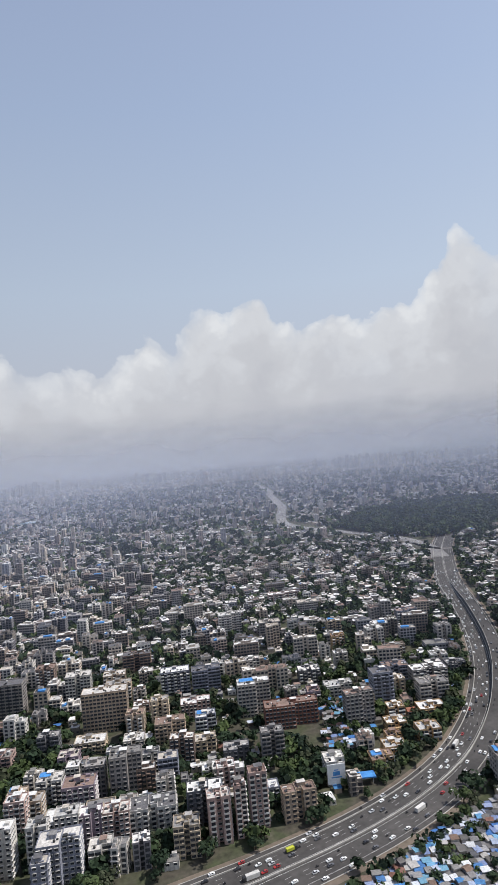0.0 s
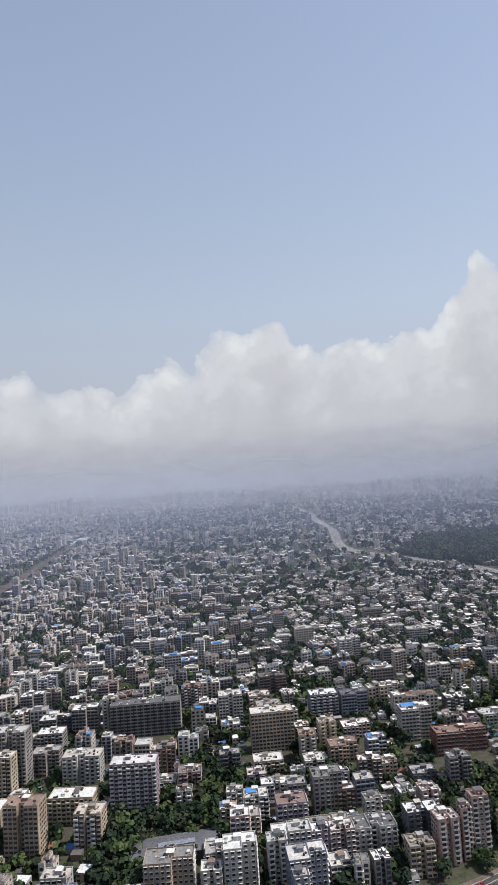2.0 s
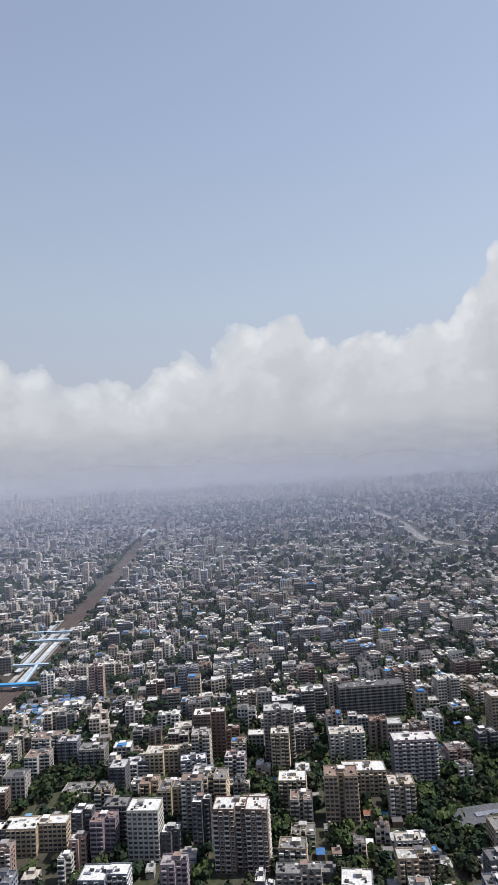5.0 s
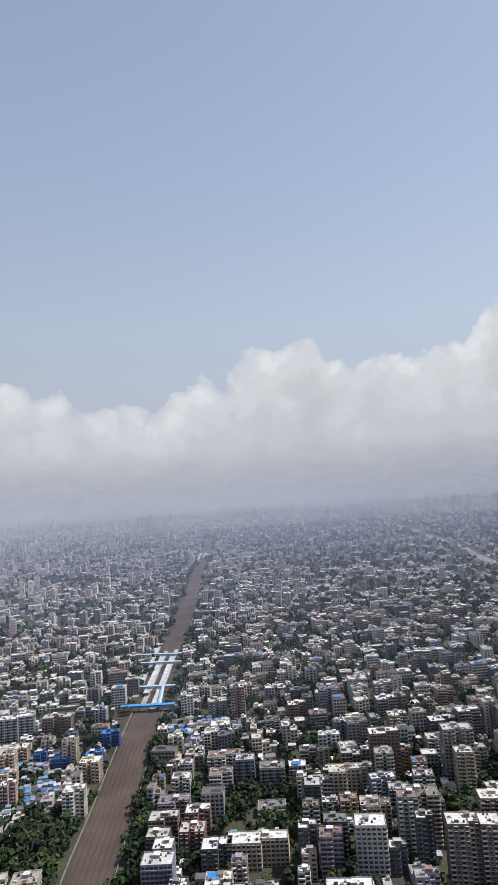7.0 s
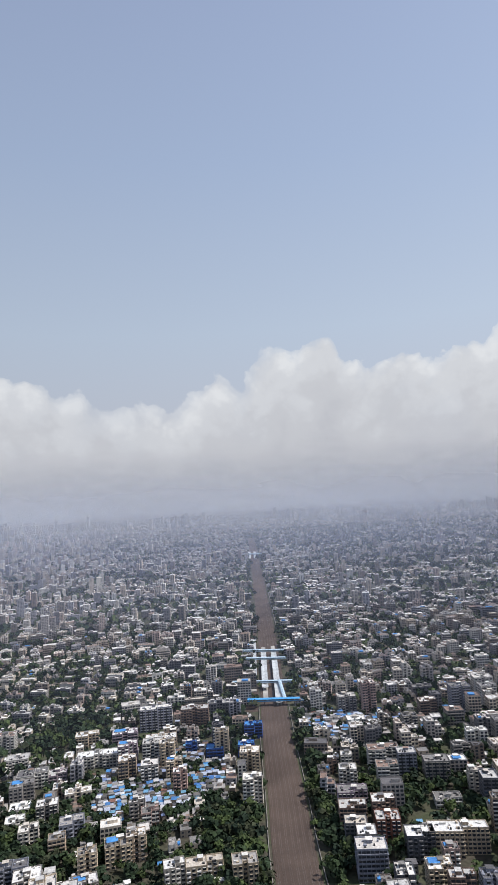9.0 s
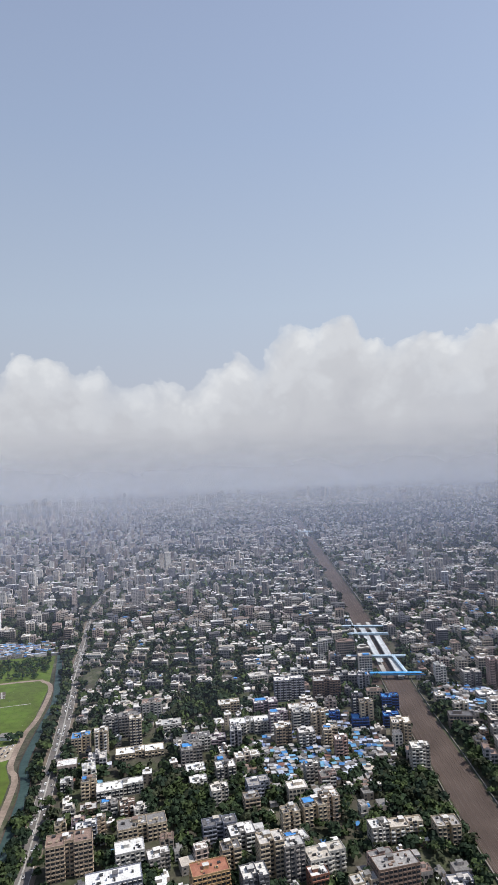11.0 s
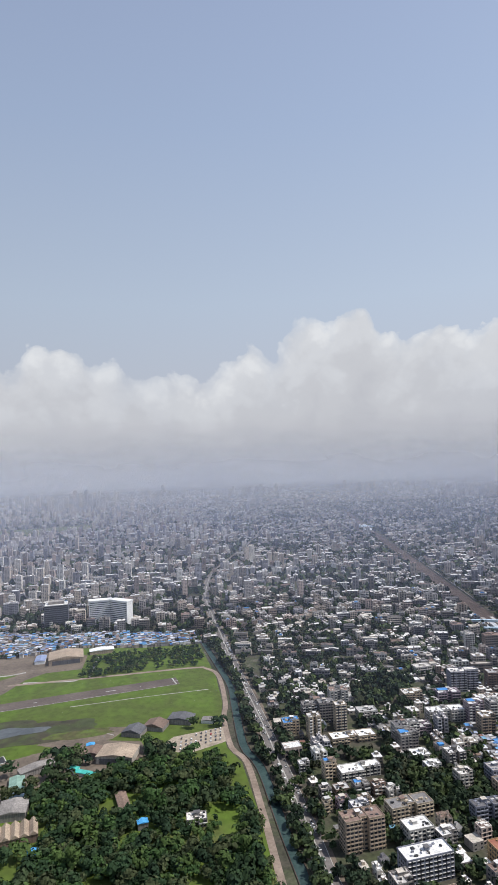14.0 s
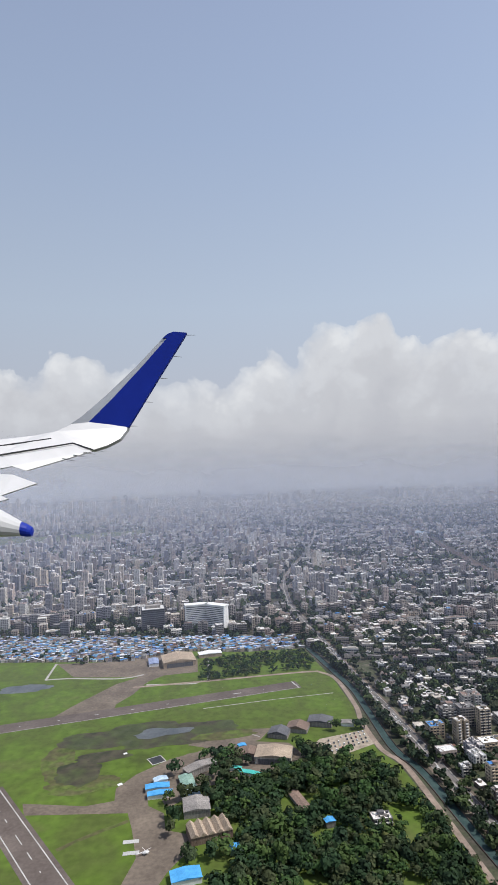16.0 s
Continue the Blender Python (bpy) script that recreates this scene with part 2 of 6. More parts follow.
M_ASPHALT = material("asphalt", [(0.056, 0.052, 0.050), (0.080, 0.074, 0.070)], 0.9, 0.3, 0.03, wear=0.2)
M_STREET = material("dusty_asphalt", [(0.135, 0.122, 0.114), (0.185, 0.168, 0.156)], 0.9, 0.3, 0.03, wear=0.25)
M_FARWAY = material("pale_concrete_road", [(0.20, 0.19, 0.185), (0.25, 0.24, 0.23)], 0.9, 0.3, 0.03, wear=0.2)
M_PAINT = material("road_paint", [(0.42, 0.41, 0.39), (0.52, 0.51, 0.49)], 0.8, 1.0)
M_KERB = material("kerb_concrete", [(0.34, 0.32, 0.29), (0.42, 0.40, 0.37)], 0.9, 1.0)
M_BALLAST = material("track_ballast", [(0.070, 0.049, 0.040), (0.098, 0.071, 0.058)], 0.95, 0.8, 0.02, wear=0.3)
M_SLEEPER = material("sleepers", [(0.095, 0.072, 0.060), (0.13, 0.098, 0.082)], 0.95, 0.8)
M_RAIL = material("rail_steel", [(0.17, 0.135, 0.118), (0.22, 0.18, 0.16)], 0.5, 2.0, metal=0.3)
M_GRASS = material("airfield_grass", [(0.062, 0.080, 0.018), (0.094, 0.150, 0.018), (0.078, 0.105, 0.021), (0.086, 0.138, 0.018), (0.086, 0.090, 0.032)], 0.95, 0.10, 0.009, wear=0.24)
M_DULL = material("rough_grass", [(0.085, 0.110, 0.026), (0.100, 0.092, 0.042), (0.090, 0.125, 0.026), (0.095, 0.080, 0.045)], 0.95, 0.15, 0.03, wear=0.35)
M_WET = material("wet_soil", [(0.044, 0.058, 0.020), (0.070, 0.060, 0.038), (0.055, 0.070, 0.022), (0.046, 0.046, 0.034)], 0.7, 0.08, 0.02, wear=0.4)
M_POOL = material("shallow_rain_water", [(0.075, 0.085, 0.092), (0.105, 0.112, 0.112)], 0.35, 0.2, 0.05, wear=0.3, spec=0.5)
M_SAND = material("sandy_gravel", [(0.30, 0.25, 0.19), (0.38, 0.32, 0.25), (0.27, 0.22, 0.17)], 0.95, 0.3, 0.05)
M_TRACK = material("sandy_track", [(0.24, 0.185, 0.145), (0.30, 0.235, 0.19)], 0.95, 0.3, 0.05, wear=0.25)
M_MUD = material("bare_earth", [(0.135, 0.108, 0.085), (0.18, 0.145, 0.112)], 0.95, 0.25, 0.03)
M_WATER = material("canal_water", [(0.034, 0.062, 0.060), (0.048, 0.078, 0.072)], 0.5, 0.3, spec=0.12)
M_GREEN = material("green_sheet", [(0.02, 0.20, 0.14), (0.03, 0.26, 0.19)], 0.6, 1.2, 0.2)
M_TARP2 = material("blue_sheet_roof", [(0.06, 0.30, 0.62), (0.09, 0.36, 0.68)], 0.6, 1.2, 0.2, wear=0.15)
M_PALE = material("pale_blue_sheet", [(0.40, 0.54, 0.66), (0.50, 0.62, 0.72)], 0.6, 1.2, 0.2)
M_SAGE = material("sage_sheet", [(0.20, 0.32, 0.26), (0.26, 0.38, 0.32)], 0.7, 1.2, 0.2)
M_TEAL = material("turquoise_sheet", [(0.05, 0.42, 0.36), (0.10, 0.52, 0.46)], 0.6, 1.2, 0.2)
M_YELLOW = material("yellow_load", [(0.42, 0.46, 0.04), (0.5, 0.5, 0.06)], 0.7, 2.0)
M_TARMAC = material("runway_asphalt", [(0.105, 0.084, 0.073), (0.140, 0.113, 0.098)], 0.9, 0.3, 0.03, wear=0.2)
M_HILL = material("wooded_hill", [(0.035, 0.05, 0.03), (0.055, 0.07, 0.035)], 0.95, 0.05, 0.006, wear=0.4)
M_WINGW = material("wing_white", [(0.47, 0.47, 0.475), (0.52, 0.52, 0.525)], 0.35, 3.0, 0.4, wear=0.06, spec=0.5)
M_WINGG = material("wing_grey", [(0.50, 0.50, 0.50), (0.58, 0.58, 0.58)], 0.35, 3.0, 0.4, wear=0.08, spec=0.5)
M_NAVY = material("navy_paint", [(0.006, 0.022, 0.26), (0.008, 0.027, 0.30)], 0.45, 3.0, 0.4, wear=0.06, spec=0.2)
M_PALEGREY = material("pale_grey_sheet", [(0.44, 0.46, 0.47), (0.54, 0.56, 0.57)], 0.6, 0.8, 0.1, wear=0.3)
M_WHITE = material("white_paint", [(0.72, 0.72, 0.71), (0.78, 0.78, 0.77)], 0.6, 0.8, wear=0.12)


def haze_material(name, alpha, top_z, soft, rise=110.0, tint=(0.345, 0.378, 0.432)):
    """Tinted see-through sheet imitating haze, lit by the sun from above and a little from behind, thinner towards its
    top.
    """
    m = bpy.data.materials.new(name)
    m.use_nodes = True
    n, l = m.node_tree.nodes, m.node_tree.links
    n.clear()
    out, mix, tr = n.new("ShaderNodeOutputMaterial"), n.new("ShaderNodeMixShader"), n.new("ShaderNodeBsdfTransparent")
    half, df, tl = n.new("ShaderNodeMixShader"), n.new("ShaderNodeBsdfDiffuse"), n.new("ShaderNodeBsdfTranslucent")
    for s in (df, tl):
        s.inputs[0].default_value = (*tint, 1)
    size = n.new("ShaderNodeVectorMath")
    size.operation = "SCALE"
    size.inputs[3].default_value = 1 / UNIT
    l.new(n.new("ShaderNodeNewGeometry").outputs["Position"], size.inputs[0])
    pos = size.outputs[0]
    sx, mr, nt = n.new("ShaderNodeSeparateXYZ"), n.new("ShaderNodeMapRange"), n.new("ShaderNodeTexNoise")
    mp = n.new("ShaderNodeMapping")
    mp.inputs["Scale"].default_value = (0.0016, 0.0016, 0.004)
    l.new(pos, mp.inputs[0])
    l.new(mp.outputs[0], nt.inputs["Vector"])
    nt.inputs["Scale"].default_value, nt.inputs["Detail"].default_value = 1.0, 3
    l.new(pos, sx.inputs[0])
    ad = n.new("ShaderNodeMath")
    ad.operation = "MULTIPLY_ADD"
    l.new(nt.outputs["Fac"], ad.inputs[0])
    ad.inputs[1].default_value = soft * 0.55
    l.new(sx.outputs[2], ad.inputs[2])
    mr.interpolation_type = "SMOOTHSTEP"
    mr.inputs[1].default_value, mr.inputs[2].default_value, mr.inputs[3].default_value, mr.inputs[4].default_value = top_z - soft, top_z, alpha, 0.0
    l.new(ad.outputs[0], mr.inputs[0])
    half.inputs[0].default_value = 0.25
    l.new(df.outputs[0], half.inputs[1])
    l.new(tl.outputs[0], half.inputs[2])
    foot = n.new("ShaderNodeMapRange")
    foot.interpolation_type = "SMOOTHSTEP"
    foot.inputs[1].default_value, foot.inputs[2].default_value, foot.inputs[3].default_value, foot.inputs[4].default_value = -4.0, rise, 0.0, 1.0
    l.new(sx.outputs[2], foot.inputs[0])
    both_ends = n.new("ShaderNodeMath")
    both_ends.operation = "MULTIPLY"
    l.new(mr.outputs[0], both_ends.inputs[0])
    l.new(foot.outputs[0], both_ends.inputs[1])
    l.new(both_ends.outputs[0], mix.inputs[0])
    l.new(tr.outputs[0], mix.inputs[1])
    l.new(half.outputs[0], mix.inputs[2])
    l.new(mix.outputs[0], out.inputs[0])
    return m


# haze put into sheet colour: bluer for near sheets, greyer for far ones
NEAR_HAZE_TINT, FAR_HAZE_TINT = (0.32, 0.365, 0.50), (0.358, 0.378, 0.418)

# ---- building tools ----


class Mesher:
    """Gathers faces with material numbers and links them as one object."""

    def __init__(self):
        self.v, self.f, self.m, self.t, self.tone = [], [], [], [], 0.5

    def dye(self, tone):
        """From here on faces take this tone, which picks their paint."""
        self.t += [self.tone] * (len(self.f) - len(self.t))
        self.tone = tone

    def quad(self, a, b, c, d, m=0):
        k = len(self.v)
        self.v += (a, b, c, d)
        self.f.append((k, k + 1, k + 2, k + 3))
        self.m.append(m)

    def box(self, cx, cy, z0, z1, w, d, rot=0.0, m=0, mtop=None, base=False):
        c, s = math.cos(rot), math.sin(rot)
        k = len(self.v)
        for z in (z0, z1):
            for x, y in ((-w / 2, -d / 2), (w / 2, -d / 2), (w / 2, d / 2), (-w / 2, d / 2)):
                self.v.append((cx + x * c - y * s, cy + x * s + y * c, z))
        for i in range(4):
            j = (i + 1) % 4
            self.f.append((k + i, k + j, k + 4 + j, k + 4 + i))
            self.m.append(m)
        self.f.append((k + 4, k + 5, k + 6, k + 7))
        self.m.append(m if mtop is None else mtop)
        if base:
            self.f.append((k + 3, k + 2, k + 1, k))
            self.m.append(m)

    def ring(self, cx, cy, z0, z1, w, d, t, m=0):
        """A low wall round a rectangle, t thick."""
        k = len(self.v)
        for z in (z0, z1):
            for e in (0.0, t):
                for x, y in ((-1, -1), (1, -1), (1, 1), (-1, 1)):
                    self.v.append((cx + x * (w / 2 - e), cy + y * (d / 2 - e), z))
        for i in range(4):
            j = (i + 1) % 4
            self.f += [(k + i, k + j, k + 8 + j, k + 8 + i), (k + 4 + j, k + 4 + i, k + 12 + i, k + 12 + j), (k + 8 + i, k + 8 + j, k + 12 + j, k + 12 + i)]
            self.m += [m, m, m]

    def stack(self, cx, cy, w, d, levels, m=0):
        """A closed shell through rectangles at the heights given, each wider by its second number."""
        k = len(self.v)
        for z, g in levels:
            for x, y in ((-1, -1), (1, -1), (1, 1), (-1, 1)):
                self.v.append((cx + x * (w + g) / 2, cy + y * (d + g) / 2, z))
        for q in range(len(levels) - 1):
            for i in range(4):
                j = (i + 1) % 4
                self.f.append((k + 4 * q + i, k + 4 * q + j, k + 4 * q + 4 + j, k + 4 * q + 4 + i))
                self.m.append(m)
        e = k + 4 * len(levels) - 4
        self.f.append((e, e + 1, e + 2, e + 3))
        self.m.append(m)

    def gable(self, cx, cy, z0, z1, w, d, rot=0.0, m=0):
        c, s = math.cos(rot), math.sin(rot)
        k = len(self.v)
        for x, y, z in ((-w / 2, -d / 2, z0), (w / 2, -d / 2, z0), (w / 2, d / 2, z0), (-w / 2, d / 2, z0), (-w / 2, 0, z1), (w / 2, 0, z1)):
            self.v.append((cx + x * c - y * s, cy + x * s + y * c, z))
        for f in ((0, 1, 5, 4), (2, 3, 4, 5), (1, 2, 5), (3, 0, 4), (3, 2, 1, 0)):
            self.f.append(tuple(k + i for i in f))
            self.m.append(m)

    def drum(self, cx, cy, z0, z1, r, m=0, n=10, r1=None):
        k = len(self.v)
        r1 = r if r1 is None else r1
        for z, q in ((z0, r), (z1, r1)):
            for i in range(n):
                t = 2 * math.pi * i / n
                self.v.append((cx + q * math.cos(t), cy + q * math.sin(t), z))
        for i in range(n):
            j = (i + 1) % n
            self.f.append((k + i, k + j, k + n + j, k + n + i))
            self.m.append(m)
        self.f.append(tuple(k + n + i for i in range(n)))
        self.m.append(m)

    def mesh(self, name, mats, smooth=False):
        me = bpy.data.meshes.new(name)
        me.from_pydata(self.v, [], self.f)
        for m in mats:
            me.materials.append(m)
        me.polygons.foreach_set("material_index", self.m)
        if self.t:
            spread = me.attributes.new("tone", "FLOAT", "FACE")
            spread.data.foreach_set("value", (self.t + [self.tone] * len(self.f))[:len(self.f)])
        if smooth:
            me.polygons.foreach_set("use_smooth", [True] * len(self.f))
        me.update()
        return me

    def link(self, name, mats, parent=None, smooth=False):
        ob = new(name, self.mesh(name, mats, smooth))
        if parent:
            ob.parent = parent
        return ob


def thing(name, x, y, rot, label, category, group="", z=0.0):
    ob = new(name)
    ob.matrix_world = Matrix.LocRotScale((x, y, z), Euler((0, 0, rot)), None)
    ob.empty_display_size = 0.5
    return tagged(ob, label, category, group)


def piece(name, data, parent, x, y, z, rot=0.0, scale=(1, 1, 1)):
    ob = new(name, data)
    ob.parent = parent
    ob.matrix_basis = Matrix.LocRotScale((x, y, z), Euler((0, 0, rot)), scale)
    return ob


def inside(x, y, poly):
    hit = False
    j = len(poly) - 1
    for i in range(len(poly)):
        (xi, yi), (xj, yj) = poly[i], poly[j]
        if (yi > y) != (yj > y) and x < (xj - xi) * (y - yi) / (yj - yi) + xi:
            hit = not hit
        j = i
    return hit


def near_line(x, y, line):
    best = 1e9
    for (ax, ay), (bx, by) in zip(line, line[1:]):
        dx, dy = bx - ax, by - ay
        t = max(0, min(1, ((x - ax) * dx + (y - ay) * dy) / (dx * dx + dy * dy)))
        best = min(best, math.hypot(x - ax - t * dx, y - ay - t * dy))
    return best


def smooth_line(line, step=12.0):
    """The line through the points, rounded, in even steps."""
    out = []
    p = [line[0]] + list(line) + [line[-1]]
    for i in range(1, len(p) - 2):
        a, b, c, d = (Vector(q) for q in p[i - 1:i + 3])
        n = max(1, int((c - b).length / step))
        for k in range(n):
            t = k / n
            q = 0.5 * (2 * b + (c - a) * t + (2 * a - 5 * b + 4 * c - d) * t * t + (3 * b - a - 3 * c + d) * t ** 3)
            out.append((q.x, q.y))
    out.append(tuple(line[-1]))
    return out


def offset(line, d):
    """The line moved d metres to its right."""
    out = []
    for i, (x, y) in enumerate(line):
        (ax, ay), (bx, by) = line[max(0, i - 1)], line[min(len(line) - 1, i + 1)]
        n = math.hypot(bx - ax, by - ay)
        out.append((x + (by - ay) / n * d, y - (bx - ax) / n * d))
    return out


def strip(mb, line, d0, d1, z, m=0, z1=None, drop=0.0):
    """A band between two offsets of a line; drop gives it sides."""
    a, b = offset(line, d0), offset(line, d1)
    z1 = z if z1 is None else z1
    for i in range(len(line) - 1):
        mb.quad((*b[i], z1), (*b[i + 1], z1), (*a[i + 1], z), (*a[i], z), m)
        if drop:
            mb.quad((*a[i], z), (*a[i + 1], z), (*a[i + 1], z - drop), (*a[i], z - drop), m)
            mb.quad((*b[i + 1], z1), (*b[i], z1), (*b[i], z1 - drop), (*b[i + 1], z1 - drop), m)


def dashes(mb, line, d, w, length, gap, z, m=0):
    a = offset(line, d)
    run = 0.0
    for (ax, ay), (bx, by) in zip(a, a[1:]):
        n = math.hypot(bx - ax, by - ay)
        ux, uy = (bx - ax) / n, (by - ay) / n
        s = -run % (length + gap)
        while s < n:
            e = min(s + length, n)
            px, py = uy * w / 2, -ux * w / 2
            mb.quad((ax + ux * s + px, ay + uy * s + py, z), (ax + ux * e + px, ay + uy * e + py, z), (ax + ux * e - px, ay + uy * e - py, z), (ax + ux * s - px, ay + uy * s - py, z), m)
            s += length + gap
        run += n


def sheet_of(poly, z, name, mat, label, category, kind="structure", fan=False):
    bm = bmesh.new()
    ring = [bm.verts.new((x, y, z)) for x, y in poly]
    if fan:
        hub = bm.verts.new((sum(p[0] for p in poly) / len(poly), sum(p[1] for p in poly) / len(poly), z))
        for k in range(len(ring)):
            bm.faces.new((hub, ring[k - 1], ring[k]))
    else:
        bm.faces.new(ring)
        bmesh.ops.triangulate(bm, faces=bm.faces[:])
    me = bpy.data.meshes.new(name)
    bm.normal_update()
    for f in bm.faces:
        if f.normal.z < 0:
            f.normal_flip()
    bm.to_mesh(me)
    bm.free()
    me.materials.append(mat)
    return tagged(new(name, me), label, category, kind=kind)


# ---- plan of the place ----
HIGHWAY = smooth_line([(-900, 322), (-300, 318), (71, 319), (129, 320), (192, 325), (247, 336), (297, 354), (340, 378), (392, 417), (453, 476), (510, 545), (578, 643),
                       (667, 780), (779, 922), (900, 1060), (1100, 1240), (1500, 1500)])
RAILWAY = smooth_line([(-585, 250), (-540, 430), (-499, 600), (-472, 695), (-420, 880), (-316, 1224), (-152, 1795), (100, 2680), (330, 3500)], 20)
ROAD = smooth_line([(-880, 380), (-874, 600), (-866.5, 700), (-859.5, 816), (-855, 878), (-850, 974), (-843.5, 1125), (-829, 1350), (-820, 1500), (-808, 1610), (-760, 1830), (-690, 2000), (-511, 2400), (-394, 2701), (-230, 3150)], 15)
CANAL = smooth_line([(-905, 400), (-893, 600), (-888, 697), (-882, 784), (-883, 817), (-888, 855), (-876, 956), (-867, 1028), (-868, 1098), (-872, 1240)])
PERIMETER = smooth_line([(-920, 500), (-908, 640), (-899, 732), (-893, 819), (-902, 854), (-896, 930), (-885, 976), (-876, 1076), (-889, 1113), (-914, 1123), (-1075, 1129), (-1180, 1135)])
FAR_ROAD = smooth_line([(790, 940), (850, 1060), (868, 1200), (850, 1310), (815, 1450), (795, 1600), (835, 1760), (1000, 2090), (1060, 2240), (1230, 2700), (1340, 2950), (1560, 3700)], 30)
EAST_ROAD = smooth_line([(779, 1120), (838, 1110), (840, 1020), (880, 990), (1050, 1000), (1400, 1080)], 15)
AIRFIELD = [(-2200, 300), (-1000, 300), (-915, 500), (-905, 690), (-898, 819), (-907, 856), (-900, 930), (-889, 976), (-880, 1076), (-880, 1238), (-990, 1252), (-1090, 1288),
            (-1190, 1260), (-1420, 1326), (-2200, 1428)]
COLONY = [(-822, 1290), (-638, 1215), (-560, 1115), (-602, 985), (-692, 1000), (-832, 1035)]
WOODS = [(-1125, 420), (-925, 420), (-912, 640), (-906, 760), (-912, 822), (-985, 845), (-1075, 862), (-1108, 800), (-1090, 735), (-1125, 690)]
TREE_STRIP = [(-1080, 1130), (-1060, 1228), (-885, 1228), (-884, 1150), (-905, 1135)]
SLUM = [(-2200, 1430), (-1420, 1328), (-1190, 1262), (-1090, 1290), (-990, 1255), (-880, 1240), (-862, 1306), (-1140, 1392), (-1441, 1491), (-2200, 1650)]
RAIL_SLUM = [(-665, 735), (-575, 690), (-510, 762), (-492, 850), (-560, 850), (-645, 825)]
SLUM_TRACK = [(-385, 880), (-360, 890), (-292, 850), (-300, 815), (-370, 800), (-400, 820)]
SLUM_EAST = [(222, 414), (233, 403), (268, 439), (292, 490), (273, 511), (246, 479)]
SLUM_SOUTH = [(80, 285), (196, 292), (238, 303), (296, 308), (420, 400), (520, 380), (300, 150), (80, 200)]
FOREST = [(863, 1250), (850, 1446), (1000, 1600), (1115, 1709), (1500, 1700), (1700, 1400), (1300, 1200), (1079, 1090), (940, 1120)]
FAR_FIELD = [(-1900, 2990), (-1128, 3150), (-1110, 3500), (-1900, 3400)]
SCHOOL_GREEN = [(-611, 1021), (-565, 1024), (-567, 1053), (-600, 1055)]
PARKS = [[(-85, 527), (-34, 525), (-6, 521), (-5, 454), (-56, 442), (-86, 426), (-118, 442)],
         [(228, 420), (248, 402), (251, 377), (282, 386), (312, 398), (305, 376), (243, 360), (225, 375), (219, 406)],
         [(191, 443), (224, 422), (196, 376), (177, 357), (156, 366), (165, 395)],
         [(-766, 765), (-717, 771), (-697, 731), (-665, 700), (-672, 666), (-733, 670), (-774, 700)],
         [(-279, 767), (-269, 762), (-301, 657), (-351, 534), (-364, 539)],
         [(-376, 707), (-335, 688), (-323, 653), (-339, 618), (-378, 645)],
         [(-422, 823), (-408, 816), (-431, 702), (-454, 565), (-482, 576)],
         [(-544, 730), (-490, 685), (-506, 637), (-541, 601), (-571, 665)],
         [(-188, 651), (-174, 656), (-185, 567), (-203, 482), (-214, 487)],
         [(-15, 573), (7, 570), (27, 515), (19, 483), (-11, 511)],
         [(-742, 874), (-696, 907), (-664, 913), (-600, 993), (-626, 1015), (-708, 969)],
         [(-840, 746), (-795, 742), (-818, 692), (-843, 683)],
         [(343, 434), (379, 453), (379, 431), (324, 391), (295, 378)],
         [(398, 703), (396, 632), (328, 530), (301, 531)]]
PARK_BOXES = [(min(p[0] for p in q), max(p[0] for p in q), min(p[1] for p in q), max(p[1] for p in q), q) for q in PARKS]

# ---- ground ----
ground = sheet_of([(-9500, -8500), (9500, -8500), (9500, 9500), (-9500, 9500)], 0.0, "ground", M_GROUND, "grey-brown city ground with patches of green", "ground")
sheet_of(AIRFIELD, 0.05, "airfield_grass", M_GRASS, "bright green grass of a small airfield", "grass")
sheet_of(FAR_FIELD, 0.1, "far_field", M_DULL, "hazy green open field in the distance", "field")
sheet_of(SCHOOL_GREEN, 0.06, "playing_field", M_GRASS, "small green playing field among houses", "field")

mb = Mesher()
strip(mb, HIGHWAY, -21, 21, 0.12, 0, drop=0.12)
tagged(mb.link("highway", [M_ASPHALT]), "wide grey asphalt city highway in a long curve", "road", kind="structure")
mb = Mesher()
for d in (-13.5, -10, -6.5, 6.5, 10, 13.5):
    dashes(mb, HIGHWAY, d, 0.18, 4, 8, 0.13)
for d in (-17.2, -2.0, 2.0, 17.0):
    strip(mb, HIGHWAY, d - 0.12, d + 0.12, 0.131)
tagged(mb.link("lane_markings", [M_PAINT]), "white dashed lane markings on the highway", "road marking", kind="structure")
mb = Mesher()
strip(mb, HIGHWAY, -21.5, -21, 0.3, drop=0.3)
strip(mb, HIGHWAY, 21, 21.5, 0.3, drop=0.3)
strip(mb, HIGHWAY, -17.0, -16.4, 0.9, drop=0.9)
strip(mb, HIGHWAY, -0.4, 0.4, 1.0, drop=1.0)
tagged(mb.link("highway_kerb", [M_KERB]), "concrete kerbs and median barrier of the highway", "kerb", kind="structure")
mb = Mesher()
strip(mb, HIGHWAY, -25, -21.5, 0.06)
strip(mb, HIGHWAY, 21.5, 26, 0.06)
tagged(mb.link("verge", [M_MUD]), "dusty brown verge along the highway", "verge", kind="structure")

